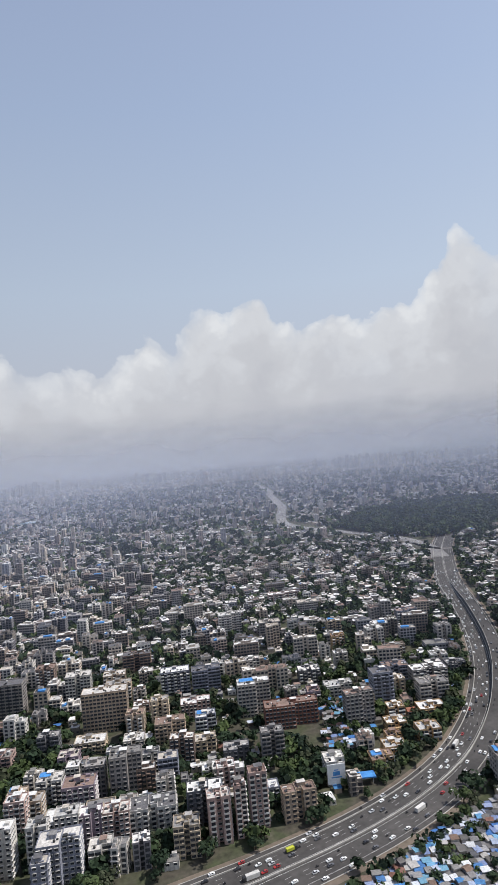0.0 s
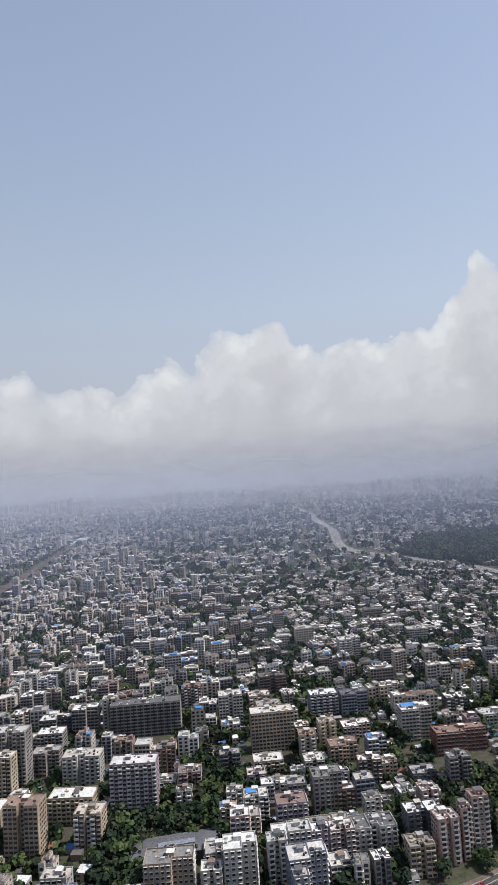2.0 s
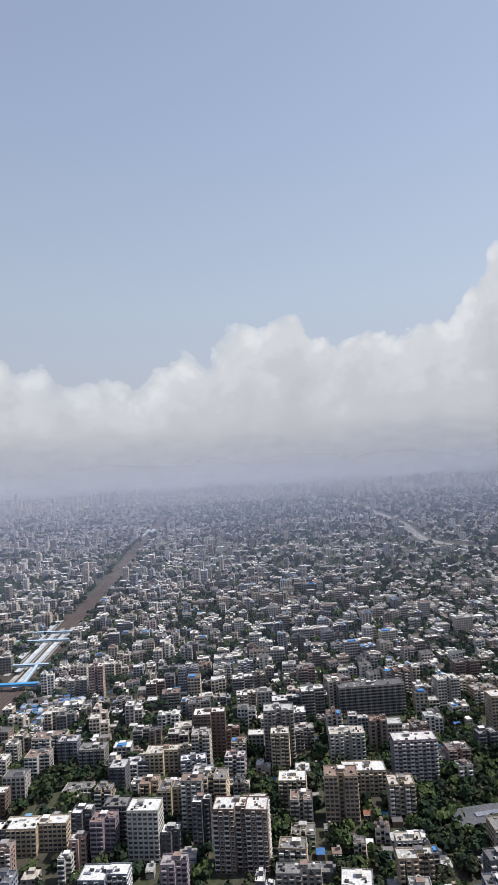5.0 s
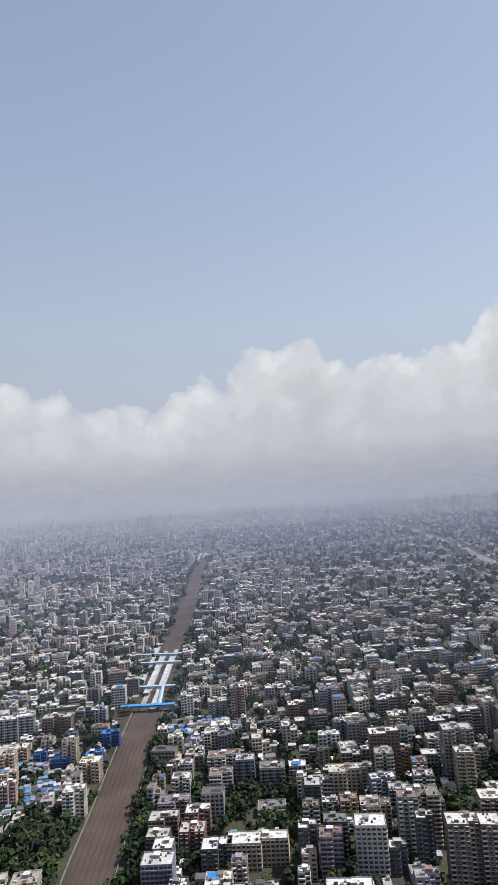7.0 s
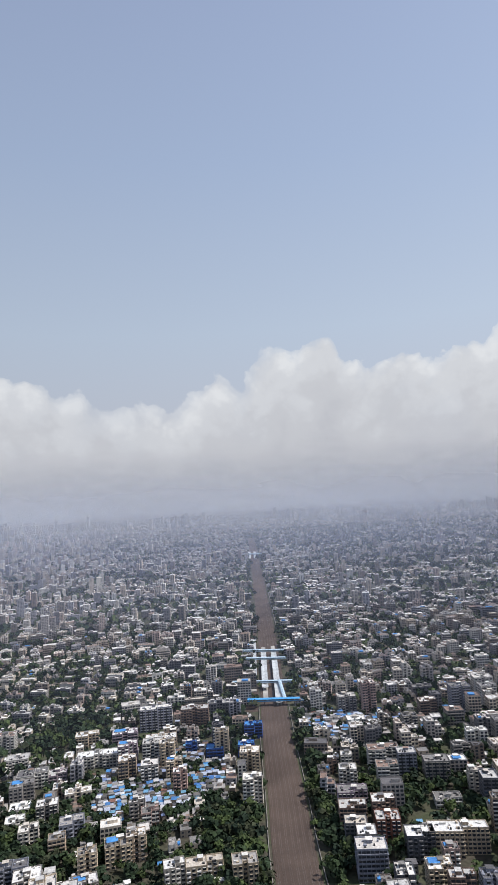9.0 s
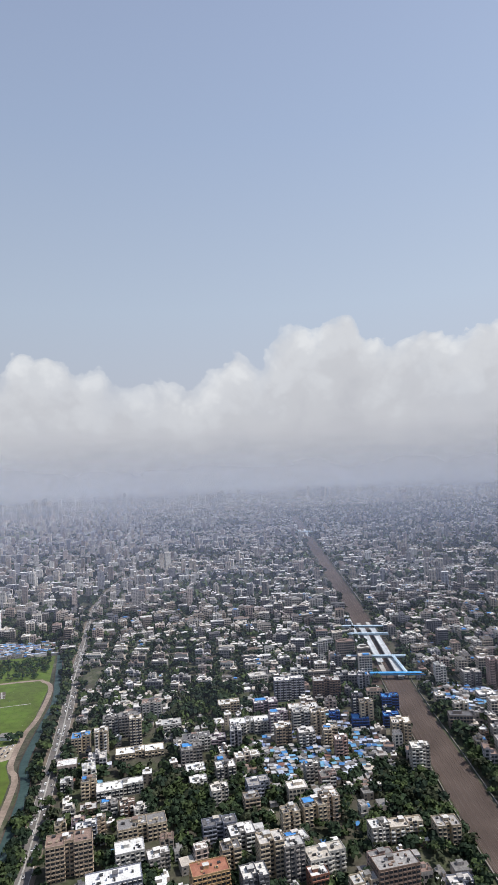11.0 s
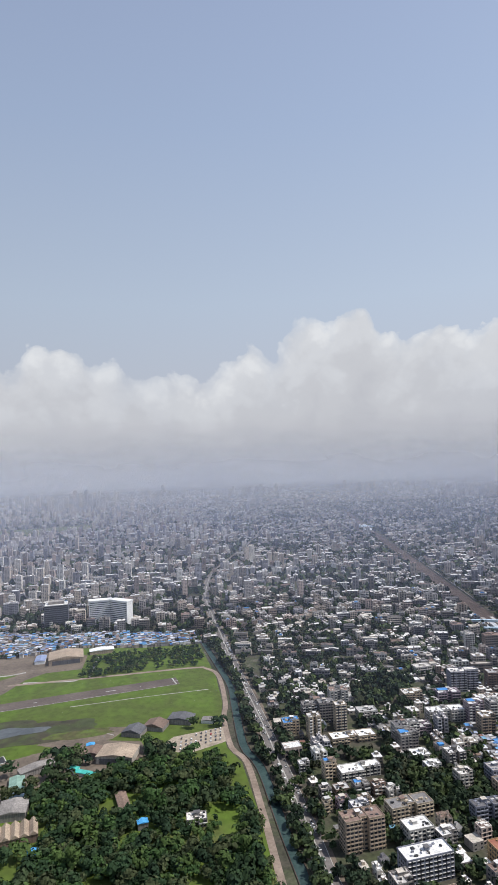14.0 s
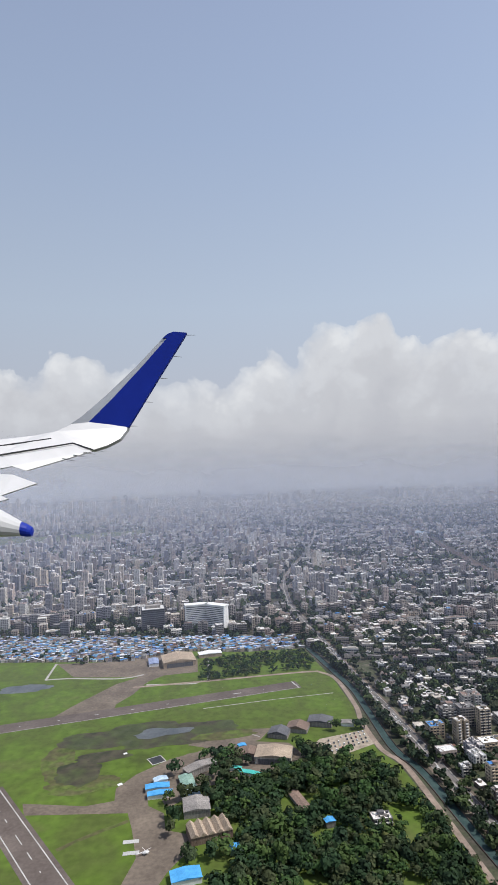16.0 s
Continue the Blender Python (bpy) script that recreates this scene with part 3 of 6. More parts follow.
mb = Mesher()
strip(mb, RAILWAY, -17.8, 17.8, 0.35, drop=0.35)
tagged(mb.link("track_bed", [M_BALLAST]), "brown stone ballast bed of a railway", "railway", kind="structure")
mb = Mesher()
strip(mb, ROAD, -7.0, 7.0, 0.1, drop=0.1)
strip(mb, EAST_ROAD, -8, 8, 0.3)
tagged(mb.link("road", [M_STREET]), "pale dusty asphalt streets between the houses", "road", kind="structure")
mb = Mesher()
strip(mb, FAR_ROAD, -17, 17, 0.3)
tagged(mb.link("far_highway", [M_FARWAY]), "pale concrete highway winding away through the city", "road", kind="structure")
mb = Mesher()
strip(mb, ROAD, -0.7, 0.7, 0.45, drop=0.45)
for d in (-7.6, 7.0):
    strip(mb, ROAD, d, d + 0.6, 0.3, drop=0.3)
tagged(mb.link("road_kerb", [M_KERB]), "concrete kerbs and median of the avenue", "kerb", kind="structure")
mb = Mesher()
strip(mb, ROAD, -11.5, -7.6, 0.12)
strip(mb, ROAD, 7.6, 11.5, 0.12)
tagged(mb.link("road_verge", [M_MUD]), "dusty footpaths beside the avenue", "verge", kind="structure")
mb = Mesher()
strip(mb, CANAL, -4.6, 4.6, 0.12)
tagged(mb.link("canal_water", [M_WATER]), "dark still water of a narrow canal", "water", kind="structure")
mb = Mesher()
strip(mb, CANAL, -5.3, -4.6, 0.9, drop=0.9)
strip(mb, CANAL, 4.6, 5.3, 0.9, drop=0.9)
tagged(mb.link("canal_wall", [M_BALLAST]), "dark damp stone canal side walls", "wall", kind="structure")
mb = Mesher()
strip(mb, PERIMETER, -3.2, 3.2, 0.16)
tagged(mb.link("perimeter_road", [M_TRACK]), "sandy perimeter track beside the canal", "road", kind="structure")

# ---- generic city ----
TAKEN = {}


def take(x, y, r):
    for i in range(int((x - r) // 20), int((x + r) // 20) + 1):
        for j in range(int((y - r) // 20), int((y + r) // 20) + 1):
            TAKEN.setdefault((i, j), []).append((x, y, r))


def free(x, y, r):
    for i in range(int((x - r) // 20), int((x + r) // 20) + 1):
        for j in range(int((y - r) // 20), int((y + r) // 20) + 1):
            for px, py, pr in TAKEN.get((i, j), ()):
                if abs(x - px) < r + pr and abs(y - py) < r + pr and math.hypot(x - px, y - py) < r + pr:
                    return False
    return True


def depth_of(x, y):
    """Distance from the line of flight."""
    return (y + 0.178 * x) / 1.0157


def zone(x, y):
    if near_line(x, y, HIGHWAY) < 33 or near_line(x, y, RAILWAY) < 32 or near_line(x, y, ROAD) < 17 or near_line(x, y, CANAL) < 12 or near_line(x, y, FAR_ROAD) < 34 or near_line(x, y, EAST_ROAD) < 16:
        return "way"
    if inside(x, y, WOODS) or inside(x, y, TREE_STRIP) or inside(x, y, FOREST):
        return "woods"
    if inside(x, y, SLUM) or inside(x, y, RAIL_SLUM) or inside(x, y, SLUM_TRACK) or inside(x, y, SLUM_EAST) or inside(x, y, SLUM_SOUTH):
        return "slum"
    if x < -868 and y < 1240:
        return "open"
    if any(a < x < b and c < y < d and inside(x, y, q) for a, b, c, d, q in PARK_BOXES):
        return "park"
    if inside(x, y, COLONY):
        return "colony"
    if inside(x, y, AIRFIELD) or inside(x, y, FAR_FIELD) or inside(x, y, SCHOOL_GREEN):
        return "open"
    return "city"


def turn_of(x, y):
    """The lie of the streets changes slowly over the city."""
    east = max(0.0, min(1.0, (x + 620) / 150))
    return 0.25 * noise.noise((x / 420, y / 420, 3.0)) - 0.06 - 0.24 * east


def in_view(x, y):
    return -40 < math.degrees(math.atan2(x + 1180, y - 150)) and math.degrees(math.atan2(x, y)) < 54


rng = random.Random(7)
far, mid, low, shacks = Mesher(), Mesher(), Mesher(), Mesher()
trees_mid, trees_far, near_blocks, near_houses, near_shacks = [], [], [], [], []


def simple_block(mb, x, y, w, d, h, rot):
    """A plain far block: walls, roof slab, stair head."""
    mb.dye(rng.random())
    mb.box(x, y, 0, h, w, d, rot, 0, 1)
    c, s = math.cos(rot), math.sin(rot)
    ox, oy = rng.uniform(-0.25, 0.25) * w, rng.uniform(-0.25, 0.25) * d
    mb.box(x + ox * c - oy * s, y + ox * s + oy * c, h, h + 3, 4.5, 4, rot, 0, 1)


def windowed_block(mb, x, y, w, d, h, rot):
    """A block with wings, parapet, tank, ledges and window openings. Materials: wall, roof, glass."""
    mb.dye(rng.random())
    c, s = math.cos(rot), math.sin(rot)

    def at(u, v):
        return x + u * c - v * s, y + u * s + v * c

    plan = rng.random()
    if plan < 0.4:
        bodies = [(0, 0, w, d, h)]
    elif plan < 0.7:
        k = rng.uniform(0.4, 0.6)
        bodies = [(-w * (1 - k) / 2, 0, w * k, d, h), (w * k / 2, d * 0.12, w * (1 - k), d * 0.75, h - 3.3 * rng.choice((0, 1, 2)))]
    else:
        bodies = [(-w * 0.31, -d * 0.06, w * 0.38, d, h), (w * 0.31, -d * 0.06, w * 0.38, d, h), (0, d * 0.1, w * 0.24, d * 0.7, h + rng.choice((0, 2.8)))]
    for u0, v0, bw, bd, bh in bodies:
        if bh < 3:
            continue
        mb.box(*at(u0, v0), 0, bh, bw, bd, rot, 0, 1)
        for u, v, pw, pd in ((0, -bd / 2 + 0.15, bw, 0.3), (0, bd / 2 - 0.15, bw, 0.3), (-bw / 2 + 0.15, 0, 0.3, bd - 0.6), (bw / 2 - 0.15, 0, 0.3, bd - 0.6)):
            mb.box(*at(u0 + u, v0 + v), bh, bh + 0.9, pw, pd, rot, 0, 1)
        if rng.random() < 0.75:
            mb.box(*at(u0 + rng.uniform(-0.2, 0.2) * bw, v0 + rng.uniform(-0.1, 0.25) * bd), bh, bh + rng.uniform(2.2, 3.6), bw * rng.uniform(0.25, 0.5), bd * rng.uniform(0.2, 0.4), rot, 0, 1)
        for k in range(rng.randint(1, 3)):
            mb.box(*at(u0 + rng.uniform(-0.38, 0.38) * bw, v0 + rng.uniform(-0.38, 0.38) * bd), bh, bh + rng.uniform(0.5, 1.8), rng.uniform(1.2, 3), rng.uniform(1.2, 3), rot, 0, 1)
        if rng.random() < 0.07:
            mb.box(*at(u0 + rng.uniform(-0.2, 0.2) * bw, v0 - 0.1 * bd), bh + 0.4, bh + 1.9, bw * 0.5, bd * 0.45, rot, 3, 3)
        floors = max(1, int(bh / 3.3))
        step = bh / floors
        proud = rng.random() < 0.5
        n = max(1, int(bw / 3.4))
        for k in range(floors):
            z = k * step + 1.0
            if k and proud:
                mb.box(*at(u0, v0), k * step - 0.12, k * step + 0.12, bw + 0.9, bd + 0.9, rot, 0, 0)
            for i in range(n):
                u = u0 + (i + 0.5) / n * bw - bw / 2
                f = v0 - bd / 2 - 0.05
                a, b = at(u - 1.35, f), at(u + 1.35, f)
                mb.quad((*a, z - 0.3), (*b, z - 0.3), (*b, z + 1.8), (*a, z + 1.8), 2)
            m = max(1, int(bd / 3.6))
            for i in range(m):
                v = v0 + (i + 0.5) / m * bd - bd / 2
                for side in (-1, 1):
                    e = u0 + side * (bw / 2 + 0.05)
                    a, b = at(e, v - side * 0.9), at(e, v + side * 0.9)
                    mb.quad((*a, z), (*b, z), (*b, z + 1.5), (*a, z + 1.5), 2)


def small_house(mb, x, y, w, d, h, rot):
    if depth_of(x, y) < 790 and len(near_houses) < 150:
        near_houses.append((x, y, w, d, h, rot))
        return
    mb.dye(rng.random())
    mb.box(x, y, 0, h, w, d, rot, 0, 1)
    c, s = math.cos(rot), math.sin(rot)
    k = rng.random()
    if k < 0.7:
        mb.box(x - d * 0.2 * s, y + d * 0.2 * c, h, h + 2.4, w * 0.4, d * 0.35, rot, 0, 1)
    for i in (-0.28, 0.28):
        for z in range(int(h / 3.2)):
            px, py = x + i * w * c + (d / 2 + 0.05) * s, y + i * w * s - (d / 2 + 0.05) * c
            mb.quad((px - c, py - s, z * 3.1 + 1), (px + c, py + s, z * 3.1 + 1), (px + c, py + s, z * 3.1 + 2.4), (px - c, py - s, z * 3.1 + 2.4), 2)


def shack(mb, x, y, w, d, h, rot):
    if depth_of(x, y) < 640 and len(near_shacks) < 150:
        near_shacks.append((x, y, w, d, h, rot))
        return
    mb.dye(rng.random())
    mb.box(x, y, 0, h, w, d, rot, 0, 0)
    if rng.random() < 0.5:
        mb.gable(x, y, h, h + 0.9, w + 0.7, d + 0.7, rot, 1)
    else:
        mb.box(x, y, h, h + 0.18, w + 0.6, d + 0.6, rot, 1, 1, base=True)


def tall(x, y):
    """How high the district is built, storeys."""
    n = noise.noise((x / 300, y / 300, 8.0)) + 0.5 * noise.noise((x / 120, y / 120, 2.0))
    base = 5.2
    if -480 < x < 460 and depth_of(x, y) < 1000:
        base = 6.6
    if x > 250 and depth_of(x, y) > 760 or -845 < x < -520 and 840 < y < 1300:
        base = 2.6
    if y > 1450 and x < -560:
        base = 6.5
    return max(1, base + 2.6 * n + rng.gauss(0, 1.1))


# blocks that stand out, one by one: centre, width, depth, storeys, paint
LANDMARKS = []


def landmark(x, y, w, d, storeys, paint, top=""):
    LANDMARKS.append((x, y, w, d, storeys, paint, top))
    take(x, y, max(w, d) * 0.55)


landmark(-8, 436, 13.6, 11.1, 8, "pink")
landmark(91, 422, 12.7, 10.4, 6, "off-white")
landmark(33, 508, 16.3, 13.3, 4, "mauve")
landmark(138, 473, 17.5, 14.3, 4, "cream")
landmark(150, 507, 17.8, 14.5, 5, "blue-grey")
landmark(119, 513, 25.9, 16, 5, "beige")
landmark(95, 628, 25.9, 16, 5, "beige")
landmark(106, 570, 15.0, 12.2, 4, "brown")
landmark(112, 366, 14.8, 12.1, 9, "pink")
landmark(126, 363, 7.5, 8, 10, "pink")
landmark(3, 362, 9.3, 8, 8, "blue-grey")
landmark(140, 366, 11.7, 9.6, 11, "pink")
landmark(334, 478, 15.3, 12.5, 5, "cream")
landmark(352, 448, 27.2, 16, 6, "off-white")
landmark(250, 385, 18.0, 14.7, 2, "ochre")
landmark(269, 395, 17.7, 14.5, 2, "ochre")
landmark(279, 408, 14.5, 11.9, 2, "ochre")
landmark(293, 426, 17.2, 14.0, 2, "ochre")
landmark(306, 443, 14.8, 12.1, 3, "ochre")
landmark(305, 398, 18.4, 15.0, 3, "ochre")
landmark(336, 431, 24.2, 16, 2, "ochre")
landmark(-257, 516, 12.9, 10.6, 11, "dark grey")
landmark(-195, 616, 13.7, 11.2, 7, "beige")
landmark(-123, 654, 24.8, 16, 7, "grey")
landmark(-35, 724, 30.3, 16, 6, "pink")
landmark(-53, 772, 21.8, 16, 6, "pink")
landmark(-195, 810, 24.8, 16, 10, "blue-grey")
landmark(-159, 798, 13.5, 11.0, 7, "off-white")
landmark(-178, 516, 16.7, 13.7, 6, "off-white")
landmark(-188, 492, 17.3, 14.2, 3, "cream")
landmark(-241, 635, 11.7, 9.6, 6, "cream")
landmark(2, 444, 14.9, 12.2, 6, "beige")
landmark(-7, 465, 12.8, 10.4, 5, "beige")
landmark(-40, 402, 13.0, 10.7, 6, "off-white")
landmark(151, 609, 29.8, 16, 7, "blue-grey")
landmark(180, 594, 29.6, 16, 7, "blue-grey")
landmark(129, 697, 31.8, 16, 6, "brown")
landmark(28, 685, 18.9, 15.5, 9, "brown")
landmark(-29, 510, 12.8, 10.4, 4, "off-white")
landmark(4, 400, 12.8, 10.4, 8, "white")
landmark(-505, 816, 15.6, 12.7, 8, "cream")
landmark(-486, 770, 20.8, 16, 6, "cream")
landmark(-504, 699, 18.2, 14.9, 8, "off-white")
landmark(-434, 631, 23.7, 16, 6, "brown")
landmark(-415, 605, 20.2, 16, 6, "brick-red")
landmark(-370, 684, 21.4, 16, 6, "white")
landmark(-301, 853, 17.1, 14.0, 12, "pink")
landmark(-393, 549, 11.5, 9.4, 6, "pink")
landmark(-568, 811, 16.2, 13.2, 8, "cream")
landmark(-564, 754, 13.7, 11.2, 6, "pink")
landmark(-410, 728, 9.5, 8, 4, "brown")
landmark(-394, 727, 12.0, 9.8, 5, "off-white")
landmark(-297, 526, 22.6, 16, 11, "white")
landmark(-339, 547, 14.0, 11.4, 10, "dark grey")
landmark(-325, 536, 17.1, 14.0, 9, "mauve")
landmark(-353, 524, 8.4, 8, 5, "white")
landmark(-329, 501, 32.0, 16, 4, "blue-grey")
landmark(-229, 621, 16.5, 13.5, 11, "off-white")
landmark(-164, 590, 16.2, 13.2, 11, "cream")
landmark(-63, 677, 15.0, 12.2, 11, "off-white")
landmark(-285, 642, 19.8, 16, 4, "blue-grey")
landmark(-306, 637, 9.8, 8, 7, "off-white")
landmark(-280, 518, 13.0, 10.7, 6, "dark grey")
landmark(-289, 611, 10.5, 8.6, 3, "white")
landmark(-829, 865, 20.2, 16, 5, "cream", top="blue")
landmark(-807, 847, 15.0, 12.2, 8, "cream")
landmark(-769, 860, 13.6, 11.1, 9, "cream")
landmark(-843, 710, 9.2, 8, 3, "cream")
landmark(-828, 710, 11.4, 9.3, 3, "mauve")
landmark(-811, 701, 11.3, 9.2, 4, "beige")
landmark(-830, 937, 13.3, 10.9, 2, "grey")
landmark(-820, 764, 13.7, 11.2, 5, "cream")
landmark(-716, 796, 22.5, 16, 5, "grey")
landmark(-640, 845, 45.8, 16, 4, "white", top="white")
landmark(-714, 620, 14.5, 11.9, 6, "cream")
landmark(-704, 709, 16.3, 13.3, 5, "off-white")
landmark(-600, 704, 15.8, 13.0, 4, "pink")
landmark(-590, 790, 18.2, 14.9, 5, "grey")
landmark(-612, 803, 18.4, 15.0, 6, "beige")
landmark(-716, 771, 19.2, 15.7, 2, "white", top="white")
landmark(-718, 741, 16.7, 13.7, 3, "white", top="white")
landmark(-680, 685, 13.7, 11.2, 5, "beige")
landmark(-658, 581, 13.8, 11.3, 4, "brick-red")
landmark(-684, 822, 21.1, 16, 3, "mauve")
landmark(-651, 905, 26.9, 16, 4, "cream")
landmark(-607, 893, 29.9, 16, 4, "mauve")
landmark(-727, 879, 23.9, 16, 3, "white")
landmark(-568, 861, 36.3, 16, 4, "beige")
landmark(-372, 569, 46.9, 16.0, 6, "cream")
landmark(-359, 712, 31.9, 16.0, 7, "white")
landmark(-342, 695, 18.5, 13.8, 7, "blue-grey")
landmark(-321, 675, 24.1, 16.0, 6, "grey")
landmark(-405, 630, 20.5, 15.4, 6, "brown")
landmark(-420, 660, 27.2, 16.0, 5, "mauve")
landmark(-449, 569, 23.1, 16.0, 7, "blue-grey")
landmark(-403, 575, 22.8, 16.0, 6, "dark grey")
landmark(-343, 537, 10.9, 9.0, 6, "pink")
landmark(-320, 584, 13.5, 10.1, 8, "beige")
landmark(-314, 551, 18.1, 13.6, 9, "dark grey")
landmark(-262, 639, 29.3, 16.0, 6, "cream")
landmark(-206, 716, 22.8, 16.0, 8, "grey")
landmark(-566, 919, 40.0, 16.0, 8, "blue-grey")
landmark(-518, 908, 35.0, 16.0, 7, "brown")
landmark(-503, 845, 13.4, 10.0, 7, "dark grey")
landmark(-609, 831, 20.9, 15.7, 7, "mauve")
landmark(-582, 827, 21.5, 16.0, 7, "white")
landmark(-566, 779, 16.3, 12.2, 6, "cream")
landmark(-610, 720, 14.4, 10.8, 5, "grey")
landmark(-617, 660, 16.1, 12.1, 6, "beige")
landmark(-541, 599, 19.6, 14.7, 5, "cream")
landmark(-632, 659, 20.6, 15.5, 5, "cream")
landmark(-656, 650, 14.8, 11.1, 6, "cream")
landmark(-338, 632, 24.5, 16.0, 2, "white")
landmark(-405, 701, 17.3, 13.0, 5, "off-white")
landmark(-157, 608, 27.8, 16.0, 15, "grey")
landmark(-214, 645, 29.6, 16.0, 13, "brown")
landmark(-194, 645, 17.3, 13.0, 7, "brown")
landmark(-148, 506, 25.4, 16.0, 11, "beige")
landmark(-113, 532, 35.4, 16.0, 6, "cream")
landmark(-100, 584, 32.6, 16.0, 8, "white")
landmark(-259, 535, 15.7, 11.8, 13, "grey")
landmark(-242, 540, 24.2, 16.0, 12, "cream")
landmark(-236, 487, 37.7, 16.0, 13, "brown")
landmark(-173, 544, 22.5, 16.0, 6, "cream")
landmark(-129, 621, 23.6, 16.0, 6, "grey")
landmark(-30, 656, 71.3, 16.0, 10, "grey")
landmark(-117, 687, 30.6, 16.0, 7, "dark grey")
landmark(-65, 528, 37.1, 16.0, 11, "mauve")
landmark(-18, 532, 19.3, 14.4, 5, "pink")
landmark(72, 564, 40.8, 16.0, 11, "beige")
landmark(53, 531, 26.2, 16.0, 3, "cream")
landmark(5, 484, 13.0, 9.7, 5, "off-white")
landmark(16, 466, 18.1, 13.6, 6, "white")
landmark(34, 441, 22.5, 16.0, 7, "mauve")
landmark(69, 451, 23.0, 16.0, 9, "grey")
landmark(83, 448, 13.9, 10.4, 5, "brown")
landmark(21, 418, 24.1, 16.0, 5, "white")
landmark(44, 415, 19.4, 14.6, 5, "cream")
landmark(-21, 401, 21.2, 15.9, 9, "white")
landmark(-30, 417, 17.7, 13.3, 6, "off-white")
landmark(-63, 418, 31.2, 16.0, 7, "beige")
landmark(15, 378, 24.6, 16.0, 8, "blue-grey")
landmark(57, 641, 25.1, 16.0, 9, "white")
landmark(153, 547, 28.2, 16.0, 4, "pink")
landmark(-687, 604, 18.8, 14.1, 9, "cream")
landmark(-671, 598, 16.1, 12.1, 8, "grey")
landmark(-646, 595, 29.9, 16.0, 5, "white")
landmark(-593, 613, 16.2, 12.2, 5, "off-white")
landmark(-690, 748, 19.4, 14.5, 5, "grey")
landmark(-833, 658, 34.5, 16.0, 8, "beige")
landmark(-776, 685, 40.4, 16.0, 4, "cream")
landmark(-788, 648, 22.5, 16.0, 5, "white")
landmark(-801, 612, 39.4, 16.0, 6, "blue-grey")
landmark(-733, 605, 27.6, 16.0, 5, "ochre", top="tile")
landmark(-700, 642, 20.7, 15.6, 5, "grey")
landmark(-837, 732, 10.5, 9.0, 3, "grey")
landmark(-820, 734, 14.9, 11.2, 2, "brown")
landmark(-802, 730, 14.9, 11.2, 3, "grey")
landmark(-786, 724, 13.7, 10.3, 3, "brown")
landmark(-774, 719, 13.7, 10.3, 2, "white")
landmark(-707, 817, 30.2, 16.0, 5, "white")
landmark(-668, 707, 20.9, 15.7, 5, "blue-grey")
landmark(-791, 757, 43.9, 16.0, 3, "white", top="white")
landmark(-767, 831, 51.3, 16.0, 2, "cream", top="white")
landmark(-796, 895, 17.5, 13.1, 6, "grey")
landmark(-776, 887, 21.2, 15.9, 7, "grey")
landmark(-745, 927, 23.9, 16.0, 6, "white")
landmark(-841, 782, 11.8, 9.0, 3, "white", top="white")
landmark(-37, 539, 16.8, 12.6, 3, "white")
landmark(48, 461, 15.0, 11.3, 7, "grey")
landmark(91, 468, 13.9, 10.4, 5, "white")
landmark(100, 448, 15.0, 11.2, 6, "blue-grey")
landmark(77, 401, 31.0, 16.0, 5, "white")
landmark(53, 402, 16.8, 12.6, 6, "pink")
landmark(36, 401, 14.4, 10.8, 7, "mauve")
landmark(22, 403, 15.3, 11.5, 8, "white")
landmark(221, 479, 47.8, 16.0, 6, "brick-red")
landmark(202, 518, 30.4, 16.0, 9, "off-white")
landmark(241, 616, 17.0, 12.8, 4, "white")
landmark(261, 666, 18.2, 13.6, 5, "white")
landmark(265, 745, 30.2, 16.0, 9, "white")
landmark(303, 701, 27.0, 16.0, 7, "grey")
landmark(371, 654, 16.9, 12.6, 7, "cream")
landmark(354, 617, 16.1, 12.0, 5, "ochre")
landmark(327, 568, 15.0, 11.2, 5, "off-white")
landmark(280, 555, 22.6, 16.0, 4, "dark grey")
landmark(289, 511, 27.7, 16.0, 3, "white")
landmark(353, 506, 25.8, 16.0, 5, "blue-grey")
landmark(370, 475, 34.9, 16.0, 6, "grey")
landmark(397, 566, 25.0, 16.0, 3, "beige")
landmark(481, 651, 28.7, 16.0, 5, "blue-grey")
landmark(398, 775, 30.5, 16.0, 5, "off-white")
landmark(396, 854, 46.8, 16.0, 4, "pink")
landmark(30, 708, 17.8, 13.3, 6, "blue-grey")
landmark(96, 657, 23.6, 16.0, 5, "beige")
landmark(112, 607, 12.7, 9.5, 4, "off-white")
landmark(-323, 874, 24.3, 16.0, 6, "grey")
landmark(-151, 811, 21.7, 16.0, 8, "white")
landmark(-234, 823, 22.5, 16.0, 5, "brown")
landmark(-223, 783, 21.0, 15.7, 5, "grey")
landmark(-276, 798, 17.6, 13.2, 4, "off-white")
landmark(-331, 831, 23.1, 16.0, 2, "white")
landmark(-138, 770, 24.3, 16.0, 7, "grey")
landmark(-270, 707, 17.5, 13.1, 4, "grey")
landmark(-142, 834, 24.5, 16.0, 9, "white")
landmark(-120, 810, 20.2, 15.1, 8, "blue-grey")
landmark(-88, 681, 25.4, 16.0, 9, "grey")
landmark(-146, 659, 20.4, 15.3, 6, "off-white")
landmark(-148, 729, 22.0, 16.0, 6, "beige")
# buildings wrapped in blue tarpaulin, built here as plain blue-coloured blocks
landmark(-481, 802, 17.7, 12.4, 4, "blue", top="blue")
landmark(-537, 837, 12.5, 8.7, 3, "blue", top="blue")
landmark(-514, 815, 19.3, 13.5, 3, "blue", top="blue")
landmark(-460, 843, 21.0, 14.0, 5, "blue", top="blue")

